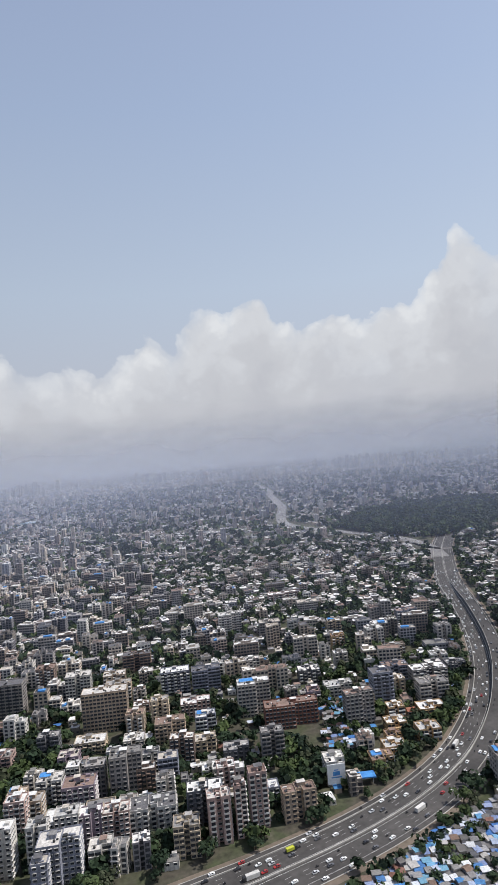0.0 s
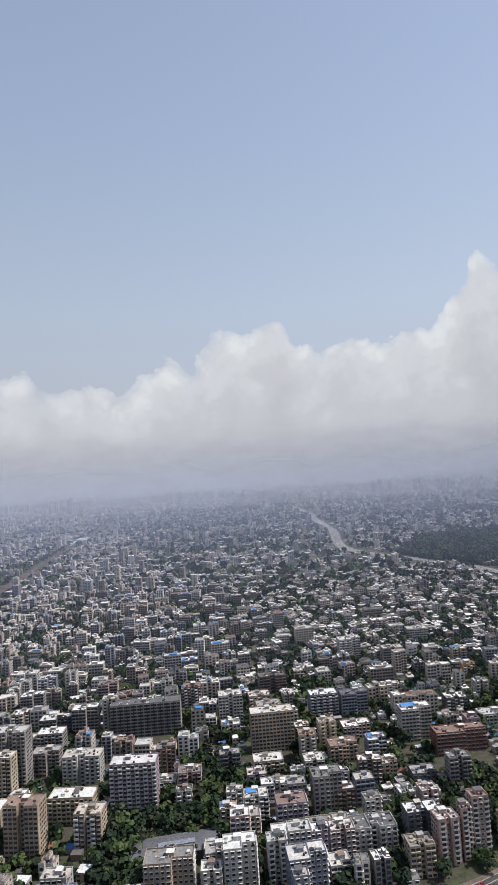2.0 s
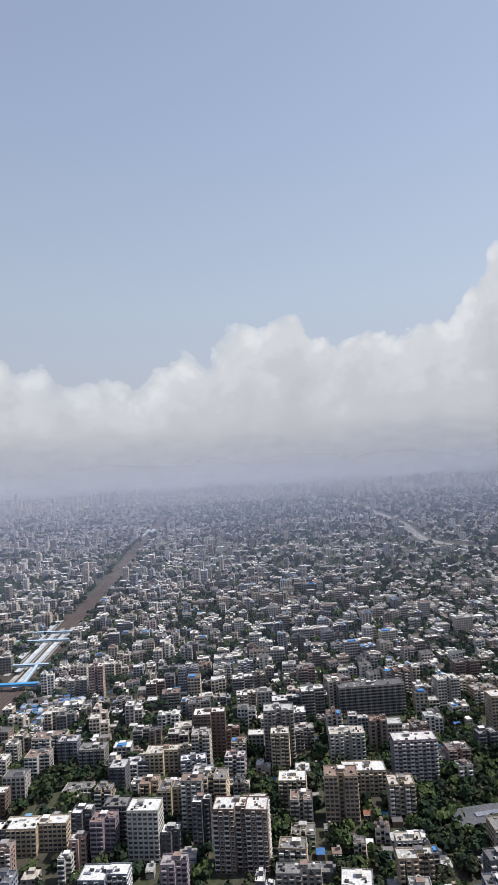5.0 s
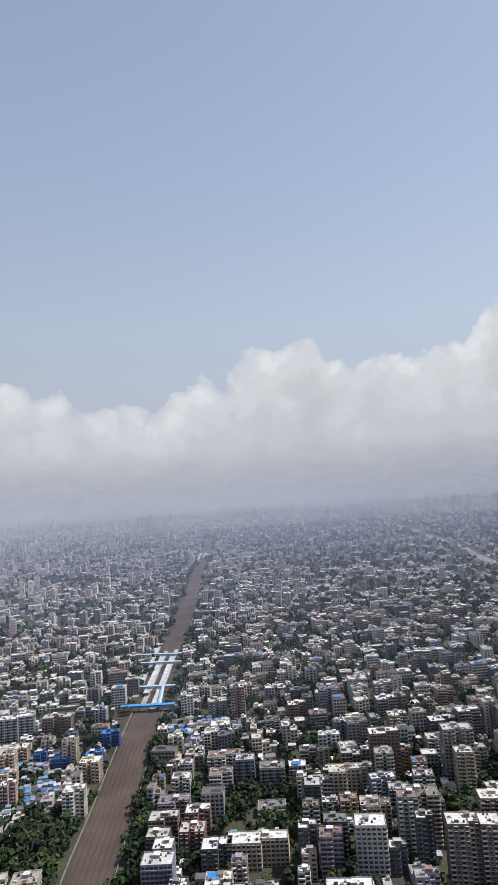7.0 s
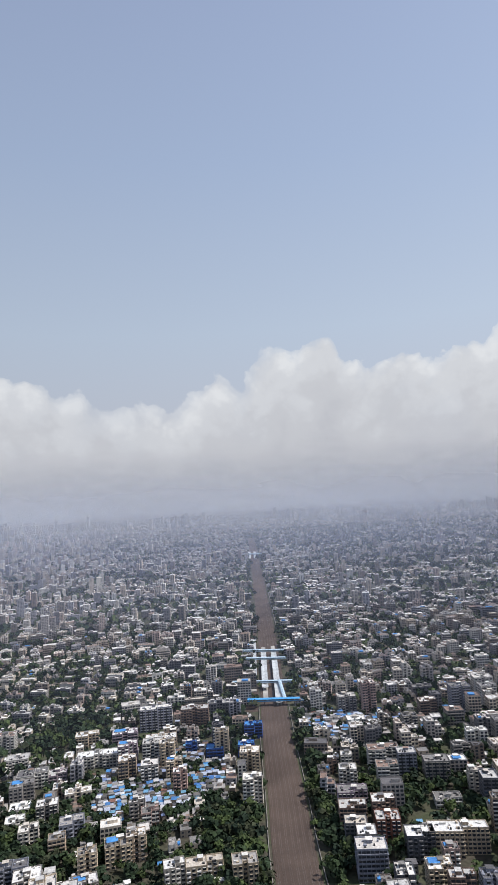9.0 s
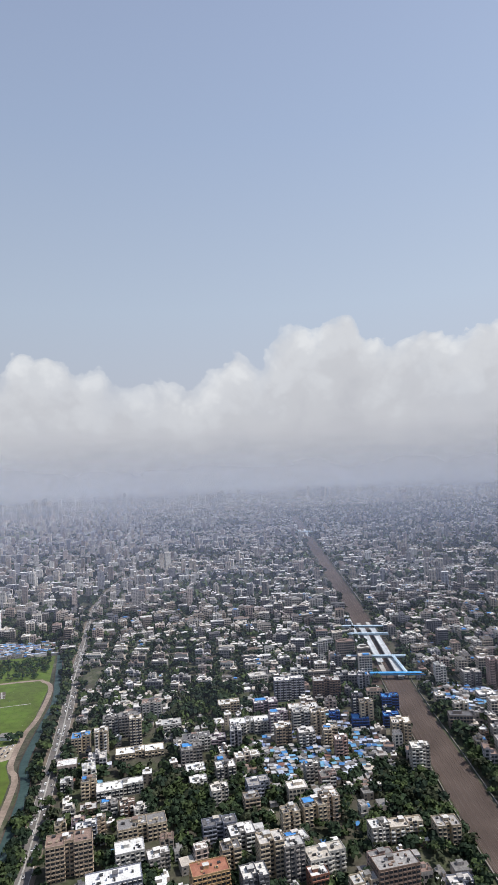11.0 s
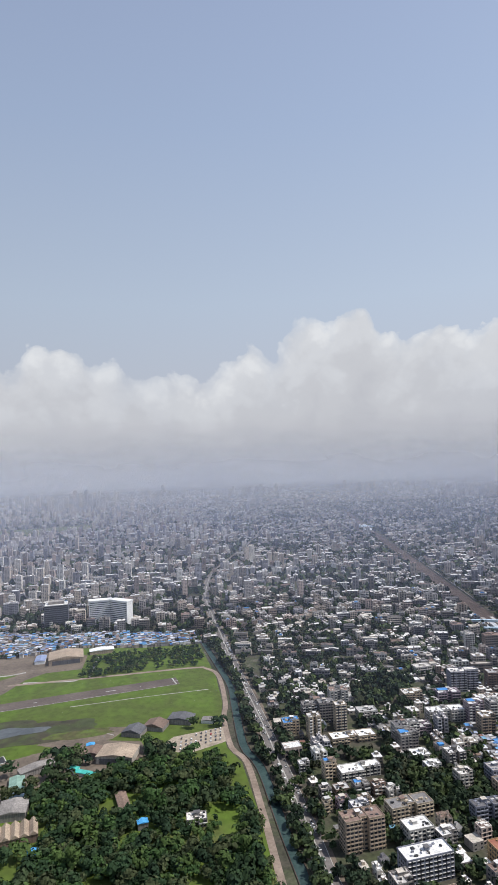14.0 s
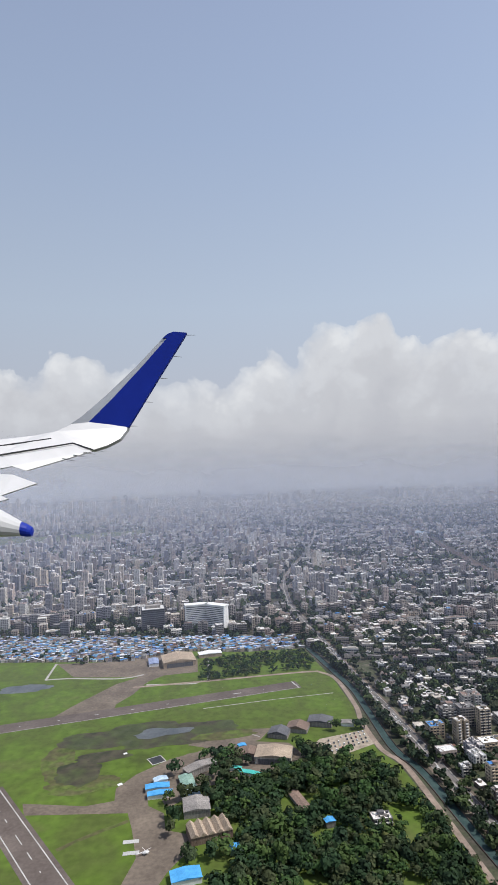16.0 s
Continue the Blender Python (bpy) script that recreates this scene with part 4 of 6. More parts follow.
PITCH = 25.0
for iy in range(int(230 / PITCH), int(1750 / PITCH)):
    for ix in range(int(-1900 / PITCH), int(1300 / PITCH)):
        x, y = (ix + rng.uniform(0.15, 0.85)) * PITCH, (iy + rng.uniform(0.15, 0.85)) * PITCH
        dep = depth_of(x, y)
        if dep < 300 or dep > 1350 or not in_view(x, y):
            continue
        kind = zone(x, y)
        if kind != "city":
            continue
        st = tall(x, y)
        rot = turn_of(x, y) + rng.gauss(0, 0.05)
        green = noise.noise((x / 90, y / 90, 5.0)) * 0.5 + rng.random() * 0.8
        if green > (0.58 if st < 3.6 else 0.62):
            for k in range(rng.randint(4, 6)):
                trees_mid.append((x + rng.uniform(-13, 13), y + rng.uniform(-13, 13), rng.uniform(3.6, 7.0)))
            continue
        for k in range(rng.randint(1, 3) if dep < 1000 and st >= 3.6 else 0):
            a = rng.uniform(0, 2 * math.pi)
            px, py = x + 15 * math.cos(a), y + 15 * math.sin(a)
            if free(px, py, 4) and zone(px, py) == "city":
                if rng.random() < 0.4:
                    shack(shacks, px, py, rng.uniform(4, 8), rng.uniform(4, 7), rng.uniform(2.6, 4.5), rot)
                else:
                    small_house(low, px, py, rng.uniform(5, 9), rng.uniform(5, 8), rng.uniform(3, 8), rot)
                take(px, py, 3)
        for k in range(rng.randint(9, 13) if dep < 620 else rng.randint(5, 8) if dep < 950 else rng.randint(4, 6)):
            a, q = rng.uniform(0, 2 * math.pi), rng.uniform(11.5, 15.5)
            if free(x + q * math.cos(a), y + q * math.sin(a), 3):
                trees_mid.append((x + q * math.cos(a), y + q * math.sin(a), rng.uniform(3.2, 6.6)))
        if st >= 3.6:
            w, d = rng.uniform(12, 20), rng.uniform(10, 16)
            if rng.random() < 0.25:
                w, d = w * rng.uniform(1.2, 1.7), d * rng.uniform(0.75, 1.0)
            if rng.random() < 0.3:
                st = max(2.2, st * 0.6)
            if free(x, y, 10):
                take(x, y, max(w, d) * 0.42)
                if dep < 560:
                    near_blocks.append((x, y, w, d, st, rot))
                else:
                    windowed_block(mid, x, y, w, d, st * 3.3, rot)
        else:
            for ox, oy in ((-6, -6), (6, -6), (-6, 6), (6, 6)):
                if rng.random() < 0.9 and free(x + ox, y + oy, 5):
                    small_house(low, x + ox + rng.uniform(-1, 1), y + oy + rng.uniform(-1, 1), rng.uniform(7, 11.5), rng.uniform(7, 11), max(1, round(st + rng.uniform(-1, 0.6))) * 3.1 + 0.6, rot)

# a housing colony: rows of long low blocks with pale roofs, trees between them
for i in range(-14, 15):
    for k in range(-14, 15):
        x, y = -715 + 36 * i * 0.933 + 17.5 * k * 0.17, 1120 - 36 * i * 0.36 + 17.5 * k
        if not inside(x, y, COLONY) or near_line(x, y, ROAD) < 24:
            continue
        if rng.random() < 0.12:
            trees_mid += [(x + rng.uniform(-14, 14), y + rng.uniform(-7, 7), rng.uniform(3.6, 6.4)) for q in range(6)]
            continue
        x, y, w = x + rng.uniform(-2.5, 2.5), y + rng.uniform(-2, 2), rng.uniform(19, 27)
        if free(x, y, 9):
            take(x, y, 8)
            if rng.random() < 0.3:
                for side in (-1, 1):
                    windowed_block(mid, x + side * w * 0.28, y - side * w * 0.1, w * 0.42, rng.uniform(8, 10), rng.choice((1, 2, 2, 3)) * 3.3, -0.36 + rng.gauss(0, 0.03))
            else:
                windowed_block(mid, x, y, w, rng.uniform(7.5, 9.5), rng.choice((2, 2, 3, 3, 4)) * 3.2, -0.36 + rng.gauss(0, 0.03))
        for q in range(4):
            trees_mid.append((x + rng.uniform(-16, 16), y - 9 + rng.uniform(-2.5, 2.5), rng.uniform(2.8, 5.0)))
        trees_mid.append((x + 17, y - 6 + rng.uniform(-6, 6), rng.uniform(3.4, 5.6)))

# smaller houses fill the gaps
for k in range(11000):
    x, y = rng.uniform(-860, 900), rng.uniform(330, 1420)
    dep = depth_of(x, y)
    if 350 < dep < 1350 and in_view(x, y) and free(x, y, 7.2) and zone(x, y) == "city" and noise.noise((x / 70, y / 70, 5.0)) < 0.12:
        w, d, st = rng.uniform(8, 13), rng.uniform(8, 12), rng.choice((1, 2, 2, 3, 3, 4, 5) if tall(x, y) > 3.6 else (1, 1, 2, 2))
        take(x, y, max(w, d) * 0.46)
        if st < 3:
            small_house(low, x, y, w, d, st * 3.2 + 0.5, turn_of(x, y) + rng.gauss(0, 0.06))
        else:
            windowed_block(mid, x, y, w, d, st * 3.3, turn_of(x, y) + rng.gauss(0, 0.06))

PITCH = 30.0
for iy in range(int(900 / PITCH), int(4500 / PITCH)):
    for ix in range(int(-3300 / PITCH), int(4200 / PITCH)):
        x, y = (ix + rng.uniform(0.2, 0.8)) * PITCH, (iy + rng.uniform(0.2, 0.8)) * PITCH
        dep = depth_of(x, y)
        if dep < 1350 or not in_view(x, y) or dep > 4100:
            continue
        if zone(x, y) != "city":
            continue
        high = y > 1450 and x < -560
        st = max(1.0, tall(x, y) * (0.95 if high else 0.66))
        if rng.random() < (0.22 if high else 0.07):
            st = rng.uniform(8, 16) if high else rng.uniform(7, 13)
        elif high:
            st *= rng.uniform(0.45, 1.1)
        green = noise.noise((x / 160, y / 160, 5.0)) * 0.6 + rng.random() * 0.8
        if green > (0.5 if high else 0.58):
            trees_far += [(x + rng.uniform(-15, 15), y + rng.uniform(-15, 15), rng.uniform(4.5, 8.5)) for k in range(2)]
            if green > 0.66:
                continue
        trees_far += [(x + rng.uniform(-15, 15), y - 14 + rng.uniform(-4, 4), rng.uniform(3.5, 6.5)) for k in range(1 if rng.random() < 0.7 else 0)]
        rot = turn_of(x, y) + rng.gauss(0, 0.06)
        if rng.random() < 0.38 and st < 7:
            simple_block(far, x, y, rng.uniform(20, 36), rng.uniform(8, 14), st * 3.2, rot)
        elif st >= 7:
            simple_block(far, x, y, rng.uniform(11, 17), rng.uniform(11, 16), st * 3.3, rot)
        else:
            for ox in (-7.5, 7.5):
                if rng.random() < 0.85:
                    simple_block(far, x + ox, y + rng.uniform(-8, 8), rng.uniform(8, 14), rng.uniform(8, 15), max(1, st + rng.gauss(0, 0.9)) * 3.2, rot)

PITCH = 52.0
for iy in range(int(2500 / PITCH), int(8400 / PITCH)):
    for ix in range(int(-4800 / PITCH), int(8500 / PITCH)):
        x, y = (ix + rng.uniform(0.1, 0.9)) * PITCH, (iy + rng.uniform(0.1, 0.9)) * PITCH
        dep = depth_of(x, y)
        if 4100 < dep < 7950 and in_view(x, y) and x * x + y * y < 7950 ** 2 and rng.random() < 0.8:
            st = tall(x, y) + (rng.random() < (0.35 if noise.noise((x / 900, y / 900, 7.0)) > 0.22 else 0.03)) * rng.uniform(8, 30)
            far.dye(rng.random())
            far.box(x, y, 0, st * 3.3, rng.uniform(14, 34), rng.uniform(12, 26), turn_of(x, y), 0, 1)

for poly, step in ((SLUM_EAST, 4.9), (SLUM_SOUTH, 4.4), (RAIL_SLUM, 5.6), (SLUM_TRACK, 6.2), (SLUM, 6.4)):
    xs, ys = [p[0] for p in poly], [p[1] for p in poly]
    x = max(-1800, min(xs))
    while x < max(xs):
        y = min(ys)
        while y < max(ys):
            px, py = x + rng.uniform(-1, 1), y + rng.uniform(-1, 1)
            if inside(px, py, poly) and near_line(px, py, HIGHWAY) > 29 and near_line(px, py, RAILWAY) > 26 and free(px, py, 4):
                if rng.random() < (0.05 if poly is SLUM else 0.14):
                    trees_mid.append((px, py, rng.uniform(2.8, 4.6)))
                else:
                    shack(shacks, px, py, rng.uniform(3.2, step * 1.15), rng.uniform(3.2, step * 1.15), rng.uniform(2.4, 5.8), turn_of(px, py) + rng.gauss(0, 0.14))
            y += step
        x += step

tagged(far.link("distant_buildings", [M_FARWALL, M_ROOFS]), "hazy pale apartment blocks spreading to the horizon", "buildings", kind="stuff")
tagged(mid.link("city_blocks", [M_WALLS, M_ROOFS, M_GLASS, M_TARP]), "dense cream and grey apartment blocks with flat roofs", "buildings", kind="stuff")
tagged(low.link("low_houses", [M_WALLS, M_ROOFS, M_GLASS]), "low white-roofed houses among trees", "houses", kind="stuff")
tagged(shacks.link("shanties", [M_WALLS, M_SHEETS]), "crowded shanties with blue tarpaulin and grey sheet roofs", "shanties", kind="stuff")

# ---- near blocks ----
def unit_window():
    mb = Mesher()
    mb.box(0, -0.05, -0.1, 1.8, 2.3, 0.2, 0, 0)
    mb.quad((-1.03, -0.16, 0.0), (1.03, -0.16, 0.0), (1.03, -0.16, 1.7), (-1.03, -0.16, 1.7), 1)
    mb.box(0, -0.4, 1.8, 1.92, 2.6, 0.9, 0, 0, base=True)
    return mb.mesh("window", [M_FRAME, M_GLASS])


def unit_balcony():
    mb = Mesher()
    mb.box(0, -0.7, -0.15, 0.0, 3.4, 1.4, 0, 0, base=True)
    mb.box(0, -1.35, 0.0, 1.0, 3.4, 0.12)
    mb.box(-1.64, -0.7, 0.0, 1.0, 0.12, 1.2)
    mb.box(1.64, -0.7, 0.0, 1.0, 0.12, 1.2)
    mb.quad((-1.3, -0.06, 0.0), (1.3, -0.06, 0.0), (1.3, -0.06, 2.2), (-1.3, -0.06, 2.2), 1)
    return mb.mesh("balcony", [M_FRAME, M_GLASS])


def unit_tank():
    mb = Mesher()
    mb.drum(0, 0, 0, 1.3, 0.75, 0, 12)
    mb.drum(0, 0, 1.3, 1.6, 0.75, 0, 12, 0.25)
    return mb.mesh("water_tank", [M_TANK])


WINDOW, BALCONY, TANK = unit_window(), unit_balcony(), unit_tank()
WORDS = {1: "one", 2: "two", 3: "three", 4: "four", 5: "five", 6: "six", 7: "seven", 8: "eight", 9: "nine", 10: "ten", 11: "eleven", 12: "twelve"}
TOPS = {"tile": (M_TILE, "red clay tile roof"), "blue": (M_TARP, "bright blue sheet roof"), "green": (M_GREEN, "green sheet roof"), "white": (M_WHITE, "white flat roof"), "": (M_ROOF, "weathered flat roof")}


def block(x, y, w, d, storeys, rot, paint, top="", single=False):
    """An apartment block: wall with wings and ledges, roof, parapet, stair head, tanks, windows and balconies."""
    h, step = storeys * 3.3, 3.3
    wall_mat, (top_mat, top_words) = M_PAINT_OF[paint], TOPS[top]
    b = thing("apartment_block", x, y, rot, "%s plaster apartment block of %s storeys with %s" % (paint, WORDS.get(storeys, "many"), top_words), "apartment block", "apartment blocks")
    plan = rng.choice((0, 1, 1, 2, 2)) if w > 12 else rng.choice((0, 2))
    if plan == 0:
        bodies = [(0.0, 0.0, w, d)]
    elif plan == 1:
        bodies = [(-w * 0.3, -0.9, w * 0.4, d), (w * 0.3, -0.9, w * 0.4, d), (0.0, 1.4, w * 0.2, d * 0.8)]
    else:
        bodies = [(-w * 0.22, -0.6, w * 0.56, d), (w * 0.28, d * 0.16, w * 0.44, d * 0.7)]
    roof, glass = Mesher(), Mesher()
    ledge, galleries, style = rng.random() < 0.55, rng.random() < 0.5, rng.choice(("bays", "bays", "bands", "shade_strips"))
    for u0, v0, bw, bd in bodies:
        wall = Mesher()
        levels = [(0, 0)]
        for k in range(1, storeys):
            if ledge:
                levels += [(k * step - 0.1, 0), (k * step - 0.1, 0.8), (k * step + 0.12, 0.8), (k * step + 0.12, 0)]
        wall.stack(u0, v0, bw, bd, levels + [(h, 0)])
        wall.link("wall", [wall_mat], b)
        roof.box(u0, v0, h, h + 0.15, bw - 0.5, bd - 0.5)
        rim = Mesher()
        rim.ring(u0, v0, h, h + 1.0, bw + 0.1, bd + 0.1, 0.3)
        rim.link("parapet", [wall_mat], b)
        n = max(1, int(bw / 3.3))
        # flat dark strips imitate the shade of recesses between bays; no glass there
        if style == "shade_strips" and not single:
            for i in range(1, n, 2):
                u, front = u0 + i / n * bw - bw / 2, v0 - bd / 2 - 0.03
                glass.quad((u - 0.55, front, 0.5), (u + 0.55, front, 0.5), (u + 0.55, front, h - 0.4), (u - 0.55, front, h - 0.4))
        for k in range(storeys):
            if style == "bands" and not single and k:
                front = v0 - bd / 2
                glass.quad((u0 - bw * 0.46, front - 0.05, k * step + 0.9), (u0 + bw * 0.46, front - 0.05, k * step + 0.9), (u0 + bw * 0.46, front - 0.05, k * step + 2.7), (u0 - bw * 0.46, front - 0.05, k * step + 2.7))
                glass.box(u0, front - 0.45, k * step - 0.12, k * step + 0.85, bw * 0.94, 0.9, 0, 1, 1, base=True)
                for q in range(1, n):
                    glass.box(u0 + q / n * bw - bw / 2, front - 0.25, k * step + 0.85, (k + 1) * step - 0.12, 0.35, 0.5, 0, 1, 1)
                continue
            for i in range(n):
                u = u0 + (i + 0.5) / n * bw - bw / 2
                front = v0 - bd / 2
                if galleries and i % 2 == 0 and k and bw / n > 3.0:
                    if single:
                        piece("balcony", BALCONY, b, u, front, k * step)
                    else:
                        glass.box(u, front - 0.7, k * step - 0.1, k * step + 0.95, min(3.2, bw / n), 1.4, 0, 1, 1, base=True)
                        glass.quad((u - 1.1, front - 0.04, k * step + 0.95), (u + 1.1, front - 0.04, k * step + 0.95), (u + 1.1, front - 0.04, k * step + 2.5), (u - 1.1, front - 0.04, k * step + 2.5))
                elif single:
                    piece("window", WINDOW, b, u, front, k * step + 1.0)
                else:
                    glass.quad((u - 1.3, front - 0.04, k * step + 0.6), (u + 1.3, front - 0.04, k * step + 0.6), (u + 1.3, front - 0.04, k * step + 2.6), (u - 1.3, front - 0.04, k * step + 2.6))
                    glass.box(u, front - 0.3, k * step + 2.6, k * step + 2.75, 2.3, 0.6, 0, 1, 1, base=True)
    m = max(2, int(d / 3.8))
    lo, hi = min(q[0] - q[2] / 2 for q in bodies), max(q[0] + q[2] / 2 for q in bodies)
    for k in range(storeys):
        for i in range(m):
            v = (i + 0.5) / m * d * 0.72 - d * 0.36
            for side, e in ((1, hi), (-1, lo)):
                if single and side > 0:
                    piece("window", WINDOW, b, e, v, k * step + 1.0, math.pi / 2)
                else:
                    a, c = v - side * 0.9, v + side * 0.9
                    glass.quad((e + side * 0.05, a, k * step + 1), (e + side * 0.05, c, k * step + 1), (e + side * 0.05, c, k * step + 2.5), (e + side * 0.05, a, k * step + 2.5))
    roof.link("roof", [top_mat], b)
    if glass.f:
        glass.link("glazing", [M_GLASS, wall_mat if rng.random() < 0.6 else M_FRAME], b)["kind"] = "stuff"
    u, v, sw, sd = rng.uniform(-0.15, 0.15) * w, rng.uniform(0.0, 0.2) * d, rng.uniform(3.5, 5.5), rng.uniform(3, 4.5)
    stair = Mesher()
    stair.box(u, v, h, h + 2.7, sw, sd)
    stair.box(u, v, h + 2.7, h + 2.9, sw + 0.7, sd + 0.7, 0, 1, 1, base=True)
    stair.link("stair_head", [wall_mat, M_ROOF], b)
    clutter = Mesher()
    for u0, v0, bw, bd in bodies:
        for k in range(2 + int(bw * bd / 60)):
            cw, cd = rng.uniform(0.8, 3.2), rng.uniform(0.8, 2.6)
            clutter.box(u0 + rng.uniform(-0.42, 0.42) * (bw - cw), v0 + rng.uniform(-0.42, 0.42) * (bd - cd), h + 0.1, h + rng.uniform(0.4, 1.7), cw, cd, 0, rng.choice((0, 0, 1, 2)))
    clutter.link("roof_clutter", [wall_mat, M_TANK, M_FRAME], b)["kind"] = "stuff"
    for k in range(rng.randint(1, 3)):
        piece("water_tank", TANK, b, rng.uniform(-0.4, 0.4) * w, rng.uniform(-0.35, -0.15) * d, h + 0.15)
    if top == "" and rng.random() < 0.06:
        tarp = Mesher()
        tarp.gable(-w * 0.2, d * 0.1, h + 1.5, h + 2.4, w * 0.45, d * 0.5)
        tarp.box(-w * 0.2, d * 0.1, h + 0.15, h + 1.5, w * 0.42, d * 0.46, 0, 1)
        tarp.link("tarpaulin_shelter", [M_TARP, M_FRAME], b)
    return b


singles = 0
for x, y, w, d, st, paint, top in LANDMARKS:
    single = depth_of(x, y) < 445 and singles < 42
    singles += single
    block(x, y, w, d, st, turn_of(x, y), paint, top, single)
for x, y, w, d, st, rot in near_blocks:
    block(x, y, w, d, max(3, round(st)), rot, rng.choice(("cream", "grey", "off-white", "beige", "white", "grey", "brown", "blue-grey", "mauve", "pink", "cream", "dark grey")))

# ---- trees ----
def crown_pieces(n, seed):
    """Leaf sprays of a unit crown: lobes of small tilted faces."""
    r = np.random.RandomState(seed)
    lobes = r.normal(0, 0.40, (7, 3)) * (1, 1, 0.55)
    size = r.uniform(0.46, 0.66, 7)
    out = []
    for i in range(n):
        k = i % 7
        v = r.normal(0, 1, 3)
        v /= np.linalg.norm(v)
        if v[2] < -0.3:
            v[2] = -v[2]
        p = lobes[k] + v * size[k] * r.uniform(0.86, 1.05) * (1, 1, 0.85)
        q = v + r.normal(0, 0.19, 3)
        q /= np.linalg.norm(q)
        a = np.cross(q, (0.3, 0.5, 0.8))
        a /= np.linalg.norm(a)
        b = np.cross(q, a)
        s = r.uniform(0.7, 1.3) * 2.2 / math.sqrt(n)
        t = r.uniform(0, 3.14)
        a, b = a * math.cos(t) + b * math.sin(t), b * math.cos(t) - a * math.sin(t)
        out.append([p + a * s, p + b * s, p - a * s * 0.9, p - b * s * 1.1])
    for z in (-0.15, 0.12):
        ring = [np.array((0.62 * math.cos(t), 0.62 * math.sin(t), z)) for t in (0.4, 1.97, 3.54, 5.11)]
        out.append(ring)
    return np.array(out)


def tree_stuff(name, places, n, label, leaf=None):
    """Many crowns in one mesh, with the same few crowns turned and stretched."""
    kinds = [crown_pieces(n, k) for k in range(7)]
    verts = []
    for i, (x, y, r) in enumerate(places):
        k = kinds[i % 7].reshape(-1, 3)
        t = i * 2.4
        c, s = math.cos(t), math.sin(t)
        lift = r * (0.85 + 0.6 * ((i * 37) % 11) / 11)
        u, w = 0.85 + 0.3 * ((i * 53) % 13) / 13, 0.85 + 0.3 * ((i * 29) % 17) / 17
        verts.append(np.stack([x + r * u * (k[:, 0] * c - k[:, 1] * s), y + r * w * (k[:, 0] * s + k[:, 1] * c), lift + r * 0.95 * k[:, 2]], 1))
    v = np.concatenate(verts)
    me = bpy.data.meshes.new(name)
    count = len(v) // 4
    me.vertices.add(len(v))
    me.vertices.foreach_set("co", v.astype(np.float32).ravel())
    me.loops.add(count * 4)
    me.loops.foreach_set("vertex_index", np.arange(count * 4, dtype=np.int32))
    me.polygons.add(count)
    me.polygons.foreach_set("loop_start", np.arange(0, count * 4, 4, dtype=np.int32))
    me.materials.append(leaf or M_LEAVES)
    me.update(calc_edges=True)
    each = count // len(places)
    me.attributes.new("tone", "FLOAT", "FACE").data.foreach_set("value", np.repeat((np.arange(len(places)) * 0.618034) % 1.0, each).astype(np.float32))
    return tagged(new(name, me), label, "trees", kind="stuff")


take(-65, 457, 13)
take(-50, 454, 13)
take(-34, 451, 13)
take(224, 371, 8)
woods = []
# places of the airfield's sheds, kept free of trees
for x, y, r in ((-1026, 864, 27), (-1052, 880, 15), (-1006, 920, 17), (-980, 926, 18), (-948, 934, 19), (-916, 924, 10), (-1157, 834, 16), (-1126, 836, 16), (-1110, 862, 18), (-1122, 786, 18),
                (-1115, 746, 24), (-1141, 694, 16), (-1060, 840, 15), (-1023, 772, 17), (-1007, 730, 8), (-1097, 716, 8), (-960, 724, 12), (-940, 878, 26), (-925, 888, 24), (-960, 876, 18), (-1104, 1224, 30), (-1047, 1245, 20)):
    take(x, y, r)
SHED_TREES = [(-1160, 680), (-1085, 680), (-1090, 735), (-1108, 800), (-1075, 862), (-1150, 868), (-1148, 760), (-1130, 740)]
AIR_TREES = [(-1135, 868), (-1085, 850), (-1010, 838), (-925, 848), (-903, 905), (-930, 935), (-975, 905), (-1010, 895), (-1060, 905)]
for poly, step in ((WOODS, 7.8), (TREE_STRIP, 8), (AIR_TREES, 11), (SHED_TREES, 13), (FOREST, 10)):
    xs, ys = [p[0] for p in poly], [p[1] for p in poly]
    x = min(xs)
    while x < max(xs):
        y = min(ys)
        while y < max(ys):
            px, py = x + rng.uniform(-3, 3), y + rng.uniform(-3, 3)
            clear = noise.noise((px / 38, py / 38, 4.0))
            if inside(px + 9 * noise.noise((px / 20, py / 20, 1.0)), py + 9 * noise.noise((px / 20, py / 20, 6.0)), poly) and clear < 0.33 and free(px, py, 2.5):
                woods.append((px, py, rng.uniform(2.6, 4.4) if poly is TREE_STRIP else rng.uniform(3.6, 6.0) + max(0, rng.gauss(0.9, 1.5)) if step < 10 else rng.uniform(6, 9)))
            y += step
        x += step
for line, d0, n in ((RAILWAY, 26, 400), (ROAD, 11.5, 460), ([p for p in HIGHWAY if -40 < p[0] < 900], 29, 260), (CANAL, 10, 130)):
    for k in range(n):
        i = rng.randrange(len(line) - 1)
        side = 1 if line is CANAL else rng.choice((-1, 1))
        x, y = offset(line[max(0, i - 1):i + 2], side * (d0 + rng.uniform(0, 5)))[1 if i else 0]
        trees_mid.append((x + rng.uniform(-6, 6) * 0.5, y + rng.uniform(-8, 8), rng.uniform(3.6, 6.2)))
